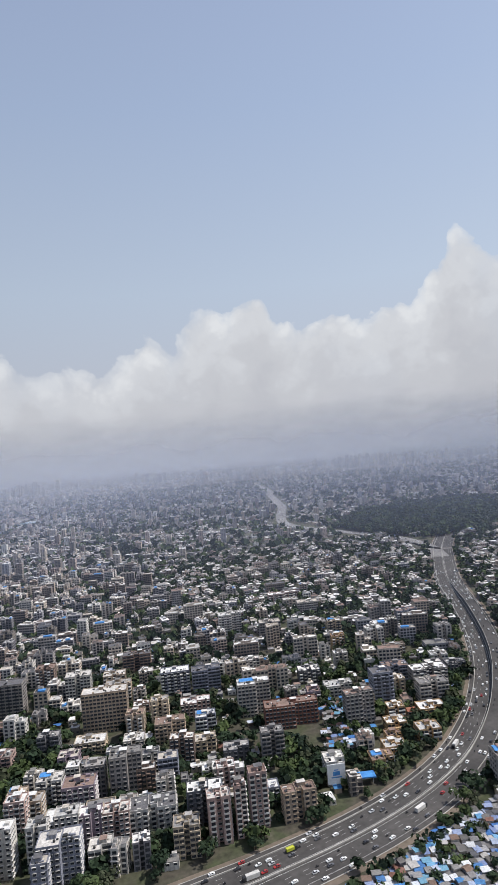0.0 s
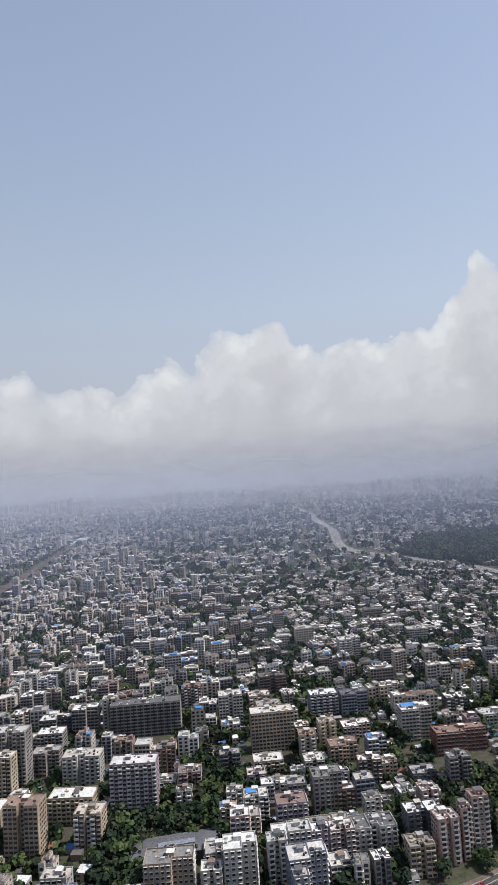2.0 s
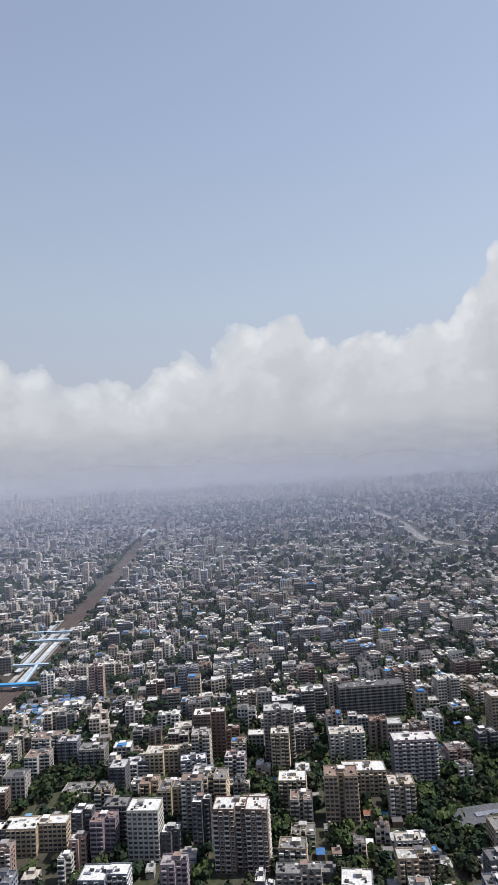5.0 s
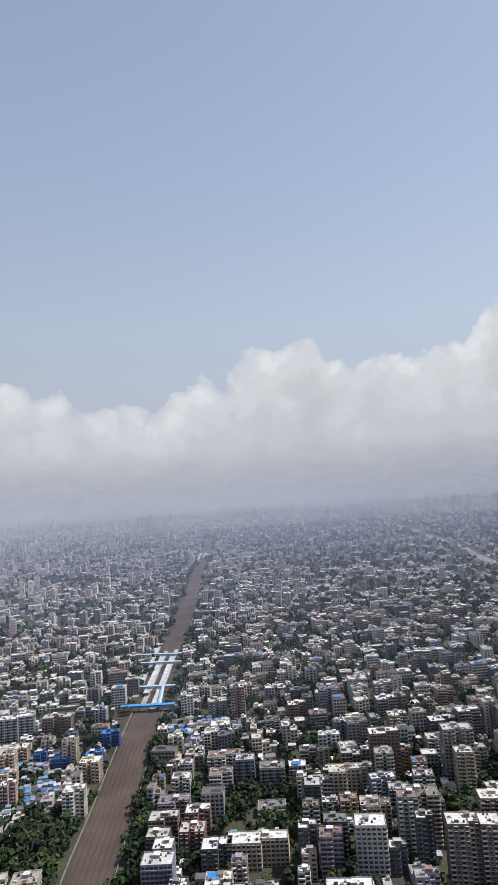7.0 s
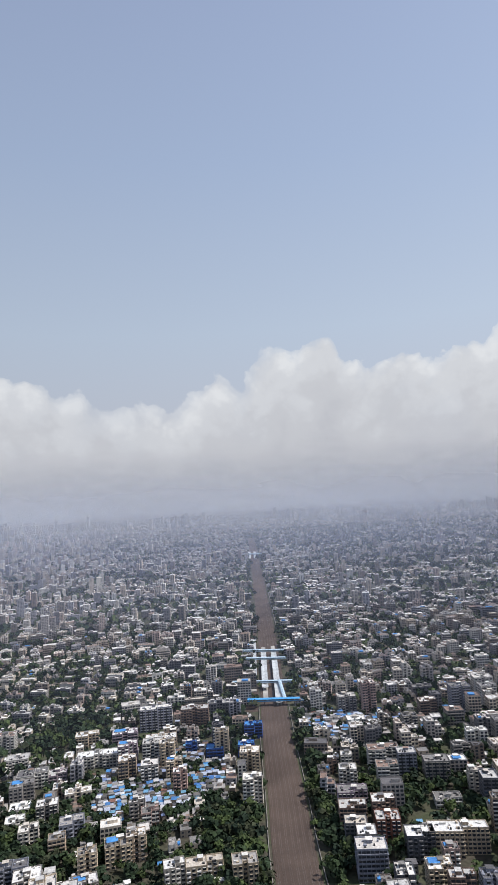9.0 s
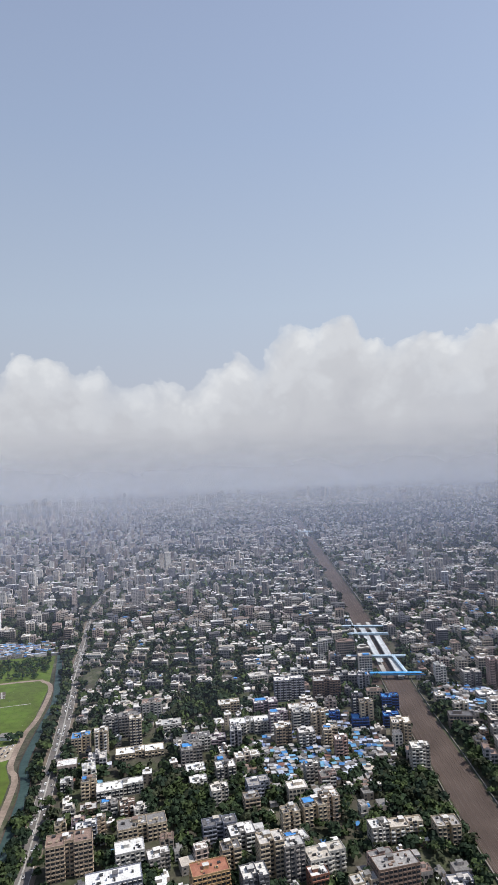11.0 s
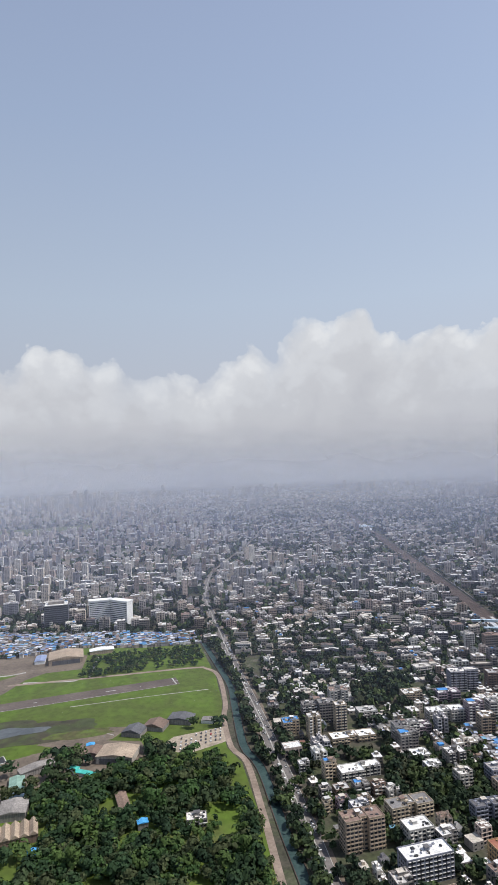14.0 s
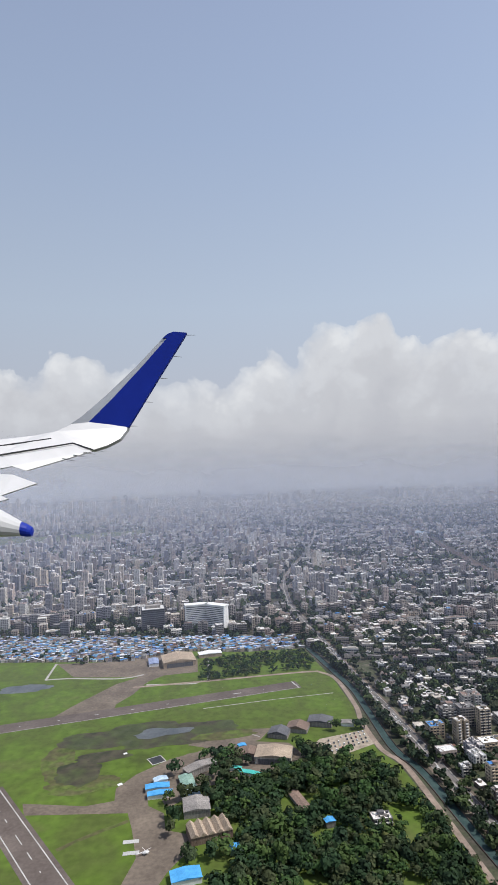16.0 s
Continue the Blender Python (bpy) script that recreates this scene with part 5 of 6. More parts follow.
for poly in PARKS:
    xs, ys = [p[0] for p in poly], [p[1] for p in poly]
    x = min(xs)
    while x < max(xs):
        y = min(ys)
        while y < max(ys):
            px, py = x + rng.uniform(-3, 3), y + rng.uniform(-3, 3)
            if inside(px, py, poly) and free(px, py, 2.5) and near_line(px, py, HIGHWAY) > 28 and near_line(px, py, RAILWAY) > 26 and rng.random() < 0.93:
                trees_mid.append((px, py, rng.uniform(3.6, 7.4)))
            y += 7.8
        x += 7.8
NEAR_TREES = sorted((t for t in trees_mid + woods if free(t[0], t[1], 1.5)), key=lambda t: depth_of(t[0], t[1]))
NEAR_TREES = [t for t in NEAR_TREES if depth_of(t[0], t[1]) > 345][:230]
chosen = set(NEAR_TREES)
woods, trees_mid = [t for t in woods if t not in chosen], [t for t in trees_mid if t not in chosen and free(t[0], t[1], 1.5)]
tree_stuff("woodland", [t for t in woods if t[0] < 0], 120, "dense dark green wood of broad-leaved trees", M_WOOD)
tree_stuff("forest", [t for t in woods if t[0] >= 0], 16, "dark green forest beyond the highway")
tree_stuff("garden_trees", [t for t in trees_mid if depth_of(t[0], t[1]) < 640], 58, "dark green trees between the nearer buildings")
tree_stuff("street_trees", [t for t in trees_mid if depth_of(t[0], t[1]) >= 640], 17, "dark green trees between the buildings")
tree_stuff("distant_trees", trees_far, 4, "distant hazy green trees")

def tree_meshes():
    crowns, trunks = [], []
    for k in range(5):
        q = crown_pieces(240, 20 + k)
        me = bpy.data.meshes.new("crown")
        me.from_pydata([tuple(v) for v in q.reshape(-1, 3)], [], [(4 * i, 4 * i + 1, 4 * i + 2, 4 * i + 3) for i in range(len(q))])
        me.materials.append(M_LEAF)
        crowns.append(me)
        mb = Mesher()
        mb.drum(0, 0, 0, 0.75, 0.07, 0, 7, 0.045)
        for a in range(3):
            t = a * 2.1 + k
            mb.drum(0.12 * math.cos(t), 0.12 * math.sin(t), 0.6, 1.15, 0.035, 0, 5, 0.015)
        trunks.append(mb.mesh("trunk", [M_BARK]))
    return crowns, trunks


CROWNS, TRUNKS = tree_meshes()
for i, (x, y, r) in enumerate(NEAR_TREES):
    t = thing("tree", x, y, i * 2.4, "broad-leaved dark green tree with an uneven leafy crown", "tree", "street trees")
    piece("trunk", TRUNKS[i % 5], t, 0, 0, 0, 0, (r, r, r))
    piece("crown", CROWNS[i % 5], t, 0, 0, r * 1.15, 0, (r, r, r * 0.95))

# low hall among the park's trees
hall = thing("hall", -50, 454, -0.2, "low dark grey flat-roofed hall among trees", "hall")
for name, w, d, z0, z1, m in (("wall", 62, 22, 0, 6.5, M_PAINT_OF["dark grey"]), ("roof", 63, 23, 6.5, 6.9, M_PAINT_OF["dark grey"]), ("roof_light", 26, 5, 6.9, 7.7, M_PAINT_OF["blue-grey"])):
    mb = Mesher()
    mb.box(0, 0, z0, z1, w, d, base=True)
    mb.link(name, [m], hall)
canopy = thing("petrol_canopy", 224, 371, -0.35, "flat bright blue petrol station canopy on posts", "canopy")
mb = Mesher()
mb.box(0, 0, 5.0, 5.9, 18, 8, base=True)
mb.link("roof", [M_TARP], canopy)
mb = Mesher()
mb.drum(0, 0, 0, 1, 0.2, 0, 8)
CANOPY_POST = mb.mesh("post", [M_FRAME])
for u in (-7, 7):
    for v in (-2.8, 2.8):
        piece("post", CANOPY_POST, canopy, u, v, 0, 0, (1, 1, 5.0))

# ---- near houses and shanties ----
UNIT_BOX = Mesher()
UNIT_BOX.box(0, 0, 0, 1, 1, 1, base=True)
UNIT_GABLE = Mesher()
UNIT_GABLE.gable(0, 0, 0, 1, 1, 1)
HOUSE_WALLS = [UNIT_BOX.mesh("wall", [M_PAINT_OF[k]]) for k in ("cream", "off-white", "beige", "grey", "white")]
FLAT_ROOF, TILE_ROOF, SHEET_FLAT, SHEET_GABLE = UNIT_BOX.mesh("roof", [M_ROOF]), UNIT_GABLE.mesh("roof", [M_TILE]), UNIT_BOX.mesh("roof", [M_SHEET]), UNIT_GABLE.mesh("roof", [M_SHEET])
SHACK_WALLS = [UNIT_BOX.mesh("wall", [M_PAINT_OF[k]]) for k in ("grey", "beige", "brown")]
for i, (x, y, w, d, h, rot) in enumerate(near_houses):
    tile = i % 9 == 4
    name = ("cream", "off-white", "beige", "grey", "white")[i % 5]
    t = thing("house", x, y, rot, "low %s plaster house with %s among trees" % (name, "a red clay tile roof" if tile else "a flat concrete roof"), "house", "low houses")
    piece("wall", HOUSE_WALLS[i % 5], t, 0, 0, 0, 0, (w, d, h))
    if tile:
        piece("roof", TILE_ROOF, t, 0, 0, h, 0, (w + 0.9, d + 0.9, 2.2))
    else:
        piece("roof", FLAT_ROOF, t, 0, 0, h, 0, (w + 0.5, d + 0.5, 0.25))
        piece("stair_head", HOUSE_WALLS[i % 5], t, w * 0.2, d * 0.2, h + 0.25, 0, (w * 0.35, d * 0.35, 2.3))
    for u in (-0.27, 0.27):
        piece("window", WINDOW, t, u * w, -d / 2, h - 2.2)
for i, (x, y, w, d, h, rot) in enumerate(near_shacks):
    gabled = i % 2 == 0
    t = thing("shanty", x, y, rot, "small shanty with a %s sheet roof beside others" % ("ridged" if gabled else "flat"), "shanty", "shanties")
    piece("wall", SHACK_WALLS[i % 3], t, 0, 0, 0, 0, (w, d, h))
    if gabled:
        piece("roof", SHEET_GABLE, t, 0, 0, h, 0, (w + 0.7, d + 0.7, 1.0))
    else:
        piece("roof", SHEET_FLAT, t, 0, 0, h, 0, (w + 0.6, d + 0.6, 0.16))

# ---- railway and station ----
mb = Mesher()
STATION = [p for p in RAILWAY if 900 < p[1] < 1420]
strip(mb, STATION, -38, -20.9, 0.34, drop=0.34)
tagged(mb.link("station_bed", [M_BALLAST]), "brown ballast of the station sidings", "railway", kind="structure")
for d in (-15.2, -10.4, -5.2, 0.2, 5.0, 10.2, 15.2):
    track = thing("railway_track", 0, 0, 0, "steel railway track on brown ballast", "railway track", "railway tracks")
    for g in (-0.8, 0.8):
        mb = Mesher()
        strip(mb, RAILWAY, d + g - 0.07, d + g + 0.07, 0.55, drop=0.2)
        mb.link("rail", [M_RAIL], track)
    mb = Mesher()
    dashes(mb, [p for p in RAILWAY if 520 < p[1] < 1300], d, 2.6, 0.28, 0.6, 0.37)
    mb.link("sleeper_bed", [M_SLEEPER], track)["kind"] = "stuff"


def along(line, y):
    """The place and turn of the line where it passes y."""
    for (ax, ay), (bx, by) in zip(line, line[1:]):
        if ay <= y <= by:
            t = (y - ay) / (by - ay)
            return ax + t * (bx - ax), y, math.atan2(by - ay, bx - ax) - math.pi / 2
    return line[-1][0], line[-1][1], 0.0


def station_platform(d, y0, y1, roof_from, roof_to, width=9.0):
    x, y, rot = along(RAILWAY, (y0 + y1) / 2)
    c, s = math.cos(rot), math.sin(rot)
    p = thing("station_platform", x + d * c, y + d * s, rot, "long station platform with a pale sheet roof", "platform", "station platforms")
    n = (y1 - y0) / math.cos(rot)
    mb = Mesher()
    mb.box(0, 0, 0.3, 1.3, width, n)
    mb.link("deck", [M_KERB], p)
    r0, r1 = (roof_from - y) / math.cos(rot), (roof_to - y) / math.cos(rot)
    mb = Mesher()
    mid_y, ln = (r0 + r1) / 2, r1 - r0
    for side in (-1, 1):
        mb.quad((0, mid_y - ln / 2, 5.6), (side * (width / 2 + 1), mid_y - ln / 2, 6.3), (side * (width / 2 + 1), mid_y + ln / 2, 6.3), (0, mid_y + ln / 2, 5.6))
        mb.box(side * (width / 2 + 1), mid_y, 6.0, 6.4, 0.3, ln, base=True)
    mb.link("roof", [M_PALEGREY], p)
    k = r0 + 4
    while k < r1:
        piece("post", UNIT_POST, p, 0, k, 1.3, 0, (1, 1, 4.3))
        k += 16


mb = Mesher()
mb.drum(0, 0, 0, 1, 0.18, 0, 8)
UNIT_POST = mb.mesh("post", [M_RAIL])
station_platform(-28, 985, 1270, 1010, 1250, 8)
station_platform(-10.5, 945, 1210, 985, 1165, 7)
station_platform(7.5, 930, 1215, 925, 1165, 7)
station_platform(-20, 2520, 2780, 2530, 2760, 9)
station_platform(4, 2520, 2780, 2530, 2760, 9)


def foot_bridge(ax, ay, bx, by, mat, words, z=6.6, width=4.5):
    n, rot = math.hypot(bx - ax, by - ay), math.atan2(by - ay, bx - ax)
    f = thing("foot_bridge", (ax + bx) / 2, (ay + by) / 2, rot, "covered railway foot bridge with %s" % words, "foot bridge", "foot bridges")
    mb = Mesher()
    mb.box(0, 0, z, z + 0.4, n, width, base=True)
    mb.link("deck", [M_KERB], f)
    for side in (-1, 1):
        mb = Mesher()
        mb.box(0, side * width / 2, z + 0.4, z + 1.6, n, 0.15)
        mb.link("side_panel", [mat], f)
    bay = Mesher()
    bay.gable(0, 0, 0, 0.9, 5.9, width + 0.8, 0)
    bay = bay.mesh("roof_bay", [mat])
    for k in range(int(n / 6)):
        piece("roof_bay", bay, f, -n / 2 + 3 + k * 6, 0, z + 3.2)
    for k in range(5):
        piece("pier", UNIT_POST, f, -n / 2 + (k + 0.5) * n / 5, 0, 0, 0, (3, 3, z))


foot_bridge(-438, 944, -366, 917, M_TARP2, "bright blue panels", 6.0, 6.5)
foot_bridge(-438, 1024, -350, 989, M_PALE, "pale blue ribbed roof")
foot_bridge(-412, 1143, -322, 1106, M_PALE, "pale blue ribbed roof")
foot_bridge(-392, 1188, -300, 1148, M_PALE, "pale blue ribbed roof")
foot_bridge(-390, 925, -371, 1003, M_PALE, "pale blue ribbed roof", 6.1, 4)
foot_bridge(20, 2690, 150, 2650, M_PALE, "pale blue ribbed roof")
foot_bridge(10, 2660, 140, 2620, M_PALE, "pale blue ribbed roof")
mb = Mesher()
strip(mb, [p for p in RAILWAY if 1330 < p[1] < 2000], 22, 23.2, 3.0, drop=3.0)
strip(mb, [p for p in RAILWAY if 380 < p[1] < 930], -20.6, -20.0, 1.8, drop=1.8)
strip(mb, [p for p in RAILWAY if 380 < p[1] < 930], 20.2, 20.7, 1.4, drop=1.4)
tagged(mb.link("railway_wall", [M_PAINT_OF["grey"]]), "grey boundary walls beside the railway", "wall", kind="structure")

# ---- flyover on the highway ----
FLY = [p for p in HIGHWAY if 352 < p[1] < 800]


def fly_height(i):
    t = i / (len(FLY) - 1)
    return 0.2 + 6.0 * max(0.0, min(1.0, min(t / 0.3, (1 - t) / 0.25)))


fly = thing("flyover", 0, 0, 0, "raised grey concrete flyover in the middle of the highway", "flyover")
inner, outer = offset(FLY, 0.8), offset(FLY, 14.5)
deck, sides, para = Mesher(), Mesher(), Mesher()
for i in range(len(FLY) - 1):
    a, b = fly_height(i), fly_height(i + 1)
    deck.quad((*outer[i], a), (*outer[i + 1], b), (*inner[i + 1], b), (*inner[i], a))
    for line in (inner, outer):
        sides.quad((*line[i], a), (*line[i + 1], b), (*line[i + 1], 0), (*line[i], 0))
    for line, d in ((inner, 0.35), (outer, -0.35)):
        other = offset(line, d)
        para.quad((*line[i], a + 0.9), (*line[i + 1], b + 0.9), (*other[i + 1], b + 0.9), (*other[i], a + 0.9))
        for q in (line, other):
            para.quad((*q[i], a), (*q[i + 1], b), (*q[i + 1], b + 0.9), (*q[i], a + 0.9))
deck.link("deck", [M_ASPHALT], fly)
sides.link("retaining_wall", [M_PAINT_OF["dark grey"]], fly)
para.link("parapet", [M_KERB], fly)

# ---- traffic ----


def car_parts():
    hull = Mesher()
    for x0, x1, z0, z1, wd in ((-2.05, 2.05, 0.3, 0.78, 1.7), (-2.0, 1.1, 0.78, 0.98, 1.64)):
        hull.box((x0 + x1) / 2, 0, z0, z1, x1 - x0, wd, base=True)
    roof = Mesher()
    k = [(-1.75, -0.78, 0.98), (0.75, -0.78, 0.98), (0.75, 0.78, 0.98), (-1.75, 0.78, 0.98), (-1.35, -0.64, 1.5), (0.15, -0.64, 1.5), (0.15, 0.64, 1.5), (-1.35, 0.64, 1.5)]
    roof.v = k
    roof.f = [(0, 1, 5, 4), (1, 2, 6, 5), (2, 3, 7, 6), (3, 0, 4, 7), (4, 5, 6, 7)]
    roof.m = [0, 0, 0, 0, 1]
    wheel = Mesher()
    for i in range(10):
        a, b = 2 * math.pi * i / 10, 2 * math.pi * (i + 1) / 10
        wheel.quad((0.32 * math.cos(a), -0.1, 0.32 * math.sin(a)), (0.32 * math.cos(b), -0.1, 0.32 * math.sin(b)), (0.32 * math.cos(b), 0.1, 0.32 * math.sin(b)), (0.32 * math.cos(a), 0.1, 0.32 * math.sin(a)))
        wheel.quad((0, -0.1, 0), (0.32 * math.cos(a), -0.1, 0.32 * math.sin(a)), (0.32 * math.cos(b), -0.1, 0.32 * math.sin(b)), (0, -0.1, 0.001))
    return hull, roof, wheel.mesh("wheel", [M_TANK])


HULL, CABIN, WHEEL = car_parts()
CAR_PAINTS = {"white": (0.76, 0.76, 0.75), "silver": (0.55, 0.55, 0.56), "black": (0.03, 0.03, 0.035), "dark grey": (0.11, 0.11, 0.12), "red": (0.38, 0.04, 0.04), "white ": (0.72, 0.72, 0.70)}
CARS = {}
for k, c in CAR_PAINTS.items():
    m = material("car_" + k.strip().replace(" ", "_"), [c, tuple(q * 1.05 for q in c)], 0.35, 1.0, 0.1, wear=0.05, spec=0.5)
    CARS[k] = (HULL.mesh("body", [m]), CABIN.mesh("cabin", [M_GLASS, m]))


def car(x, y, z, rot, paint, where):
    t = thing("car", x, y, rot, "%s car %s" % (paint.strip() + (" hatchback" if paint != "black" else " saloon"), where), "car", "cars", z)
    piece("body", CARS[paint][0], t, 0, 0, 0)
    piece("cabin", CARS[paint][1], t, 0, 0, 0)
    for u in (-1.3, 1.3):
        for v in (-0.78, 0.78):
            piece("wheel", WHEEL, t, u, v, 0.32)


def on_line(line, s, d):
    for i in range(len(line) - 1):
        (ax, ay), (bx, by) = line[i], line[i + 1]
        n = math.hypot(bx - ax, by - ay)
        if s <= n:
            ux, uy = (bx - ax) / n, (by - ay) / n
            return ax + ux * s + uy * d, ay + uy * s - ux * d, math.atan2(uy, ux), i + s / n
        s -= n
    return None


traffic = Mesher()
HW_NEAR = [p for p in HIGHWAY if p[0] > 40]
used, cars_made = [], 0
r2 = random.Random(11)
for k in range(400):
    s, lane = r2.uniform(0, 900), r2.choice((-19, -15.3, -11.8, -8.3, -4.6, 4.4, 8.2, 11.8, 15.2, 19))
    if any(abs(s - a) < 6.5 and lane == b for a, b in used):
        continue
    got = on_line(HW_NEAR, s, lane)
    if not got:
        continue
    used.append((s, lane))
    x, y, rot, i = got
    z = 0.13
    if 0.8 < lane < 14 and 352 < y < 800:
        z = fly_height(min(len(FLY) - 1, max(0, min(range(len(FLY)), key=lambda q: abs(FLY[q][0] - x) + abs(FLY[q][1] - y))))) + 0.02
    rot += math.pi if lane < 0 else 0
    kind = r2.random()
    if kind < 0.6 and cars_made < 100 and s < 520:
        car(x, y, z, rot, r2.choice(list(CAR_PAINTS)), "driving on the highway")
        cars_made += 1
    elif kind > 0.994:
        traffic.box(x, y, z + 0.4, z + 3.0, 8.5, 2.4, rot, 2, 2)
        traffic.box(x + 5.2 * math.cos(rot), y + 5.2 * math.sin(rot), z + 0.4, z + 2.6, 1.9, 2.3, rot, 1, 1)
    elif kind < 0.75:
        traffic.box(x, y, z + 0.3, z + 1.0, 4.0, 1.7, rot, 0, 0)
        traffic.box(x, y, z + 1.0, z + 1.5, 2.0, 1.4, rot, 1, 0)
    else:
        traffic.box(x, y, z + 0.2, z + 0.9, 1.9, 0.5, rot, 1, 1)
        traffic.box(x - 0.2 * math.cos(rot), y - 0.2 * math.sin(rot), z + 0.9, z + 1.5, 0.5, 0.5, rot, 1, 1)
for line, lo, hi, lanes in ((ROAD, 250, 1300, (-4.5, -2, 2, 4.5)), (FAR_ROAD, 150, 1100, (-9, -5, 5, 9))):
    for k in range(170):
        got = on_line(line, r2.uniform(lo, hi), r2.choice(lanes))
        x, y, rot, i = got
        traffic.box(x, y, 0.4, 1.1, 4.0, 1.7, rot, r2.choice((0, 0, 1)), 0)
        traffic.box(x, y, 1.1, 1.6, 2.0, 1.4, rot, 1, r2.choice((0, 1)))
tagged(traffic.link("traffic", [M_WHITE, M_TANK, M_FRAME]), "small distant cars, scooters and trucks on the roads", "traffic", kind="stuff")

# truck with a yellow load
lorry = thing("lorry", 146, 333, 0.05, "small lorry with a yellow-green load on the highway", "lorry", z=0.13)
for name, u, ln, z0, z1, m in (("chassis", 0, 7.5, 0.5, 0.9, M_TANK), ("load", -0.9, 5.2, 0.9, 2.6, M_YELLOW), ("cab", 2.9, 1.8, 0.9, 2.5, M_TANK)):
    mb = Mesher()
    mb.box(u, 0, z0, z1, ln, 2.2, base=True)
    mb.link(name, [m], lorry)
for u in (-2.5, 2.5):
    for v in (-1.0, 1.0):
        piece("wheel", WHEEL, lorry, u, v, 0.5, 0, (1.5, 1.5, 1.5))

# hoarding beside the highway
sign = thing("billboard", 203, 372, -0.3, "tall white billboard with a blue emblem on a steel frame", "billboard")
mb = Mesher()
mb.box(0, 0, 5, 19, 13, 0.6, base=True)
mb.link("board", [M_WHITE], sign)
for u, z0, z1, w in ((0, 11, 14, 5.0), (0, 9.4, 10.2, 7.5), (0, 14.6, 15.3, 3.0)):
    mb = Mesher()
    mb.box(u, -0.35, z0, z1, w, 0.1, base=True)
    mb.link("emblem_bar", [M_TARP], sign)
for u in (-5, 0, 5):
    piece("post", UNIT_POST, sign, u, 0.6, 0, 0, (2, 2, 18))

# ---- airfield ----
RUNWAY = smooth_line([(-1331, 880), (-1248, 718), (-1180, 585)], 20)
CROSS = smooth_line([(-1900, 985), (-1349, 1036), (-937, 1076)], 20)
mb = Mesher()
strip(mb, RUNWAY, -16, 16, 0.12)
tagged(mb.link("runway", [M_TARMAC]), "dark asphalt runway with white markings", "runway", kind="structure")
mb = Mesher()
strip(mb, CROSS, -14, 14, 0.11)
tagged(mb.link("cross_runway", [M_TARMAC]), "faded brown asphalt cross runway ending in grass", "runway", kind="structure")
mb = Mesher()
for d in (-11.5, 11.5):
    strip(mb, RUNWAY, d - 0.5, d + 0.5, 0.14)
dashes(mb, RUNWAY, 0, 0.9, 18, 14, 0.14)
dashes(mb, CROSS, 0, 1.4, 14, 34, 0.13)
strip(mb, CROSS, 12.6, 13.2, 0.13)
mb.quad((-941, 1063, 0.13), (-939, 1063, 0.13), (-943, 1089, 0.13), (-945, 1089, 0.13))
tagged(mb.link("runway_markings", [M_PAINT]), "white dashed runway markings", "road marking", kind="structure")
sheet_of([(-1290, 847), (-1228, 826), (-1200, 828), (-1199, 851), (-1178, 874), (-1140, 898), (-1058, 921), (-1037, 907), (-1076, 893), (-1126, 844), (-1168, 841), (-1167, 810), (-1153, 794),
          (-1153, 767), (-1132, 755), (-1136, 732), (-1155, 710), (-1184, 660), (-1210, 660), (-1180, 734), (-1183, 775), (-1187, 803), (-1227, 812), (-1285, 825)], 0.09, "apron", M_MUD, "brown worn taxiway and apron", "apron")
sheet_of([(-1306, 1027), (-1262, 1089), (-1205, 1157), (-1157, 1186), (-1119, 1216), (-1097, 1200), (-1158, 1152), (-1180, 1107), (-1204, 1076), (-1207, 1049)], 0.08, "far_taxiway", M_MUD, "brown taxiway to the far hangar", "taxiway")
sheet_of([(-1307, 1284), (-1203, 1266), (-1126, 1278), (-1070, 1240), (-1077, 1174), (-1158, 1173), (-1197, 1185), (-1273, 1208)], 0.07, "earth_yard", M_MUD, "bare brown earth by the far hangar", "earth")


def blob(cx, cy, rx, ry, seed):
    """An uneven closed outline."""
    out = []
    for k in range(56):
        t = 2 * math.pi * k / 56
        q = 1 + 0.4 * noise.noise((1.3 * math.cos(t), 1.3 * math.sin(t), seed)) + 0.16 * noise.noise((3.5 * math.cos(t), 3.5 * math.sin(t), seed + 4))
        out.append((cx + rx * q * math.cos(t), cy + ry * q * math.sin(t)))
    return out


for n, (cx, cy, rx, ry) in enumerate(((-1262, 922, 20, 44), (-1195, 975, 80, 30), (-1105, 962, 62, 28), (-1232, 868, 44, 16), (-1150, 945, 45, 14), (-1215, 925, 34, 14), (-1070, 940, 40, 12), (-1240, 895, 26, 26))):
    sheet_of(blob(cx, cy, rx, ry, n * 3.3), 0.06 + 0.03 * n, "marsh_patch", M_WET if n % 3 else M_DULL, "dark wet patch in the airfield grass", "marsh", fan=True)
sheet_of(blob(-1345, 1178, 44, 16, 5.0), 0.07, "puddle", M_POOL, "shallow grey rain water on the grass", "water", fan=True)
sheet_of(blob(-1148, 968, 34, 13, 9.0), 0.32, "puddle", M_POOL, "shallow grey rain water on the grass", "water", fan=True)
sheet_of([(-1118, 927), (-1052, 952), (-1011, 943), (-1031, 917), (-1075, 900)], 0.08, "dirt_patch", M_MUD, "bare brown soil beside the grass", "earth")
mb = Mesher()
strip(mb, smooth_line([(-1316, 1208), (-1308, 1286)]), -2, 2, 0.1)
strip(mb, smooth_line([(-1316, 1208), (-1282, 1205), (-1202, 1180), (-1162, 1187)]), -2.2, 2.2, 0.1)
strip(mb, smooth_line([(-1160, 1140), (-1086, 1124), (-1075, 1132)]), -2, 2, 0.1)
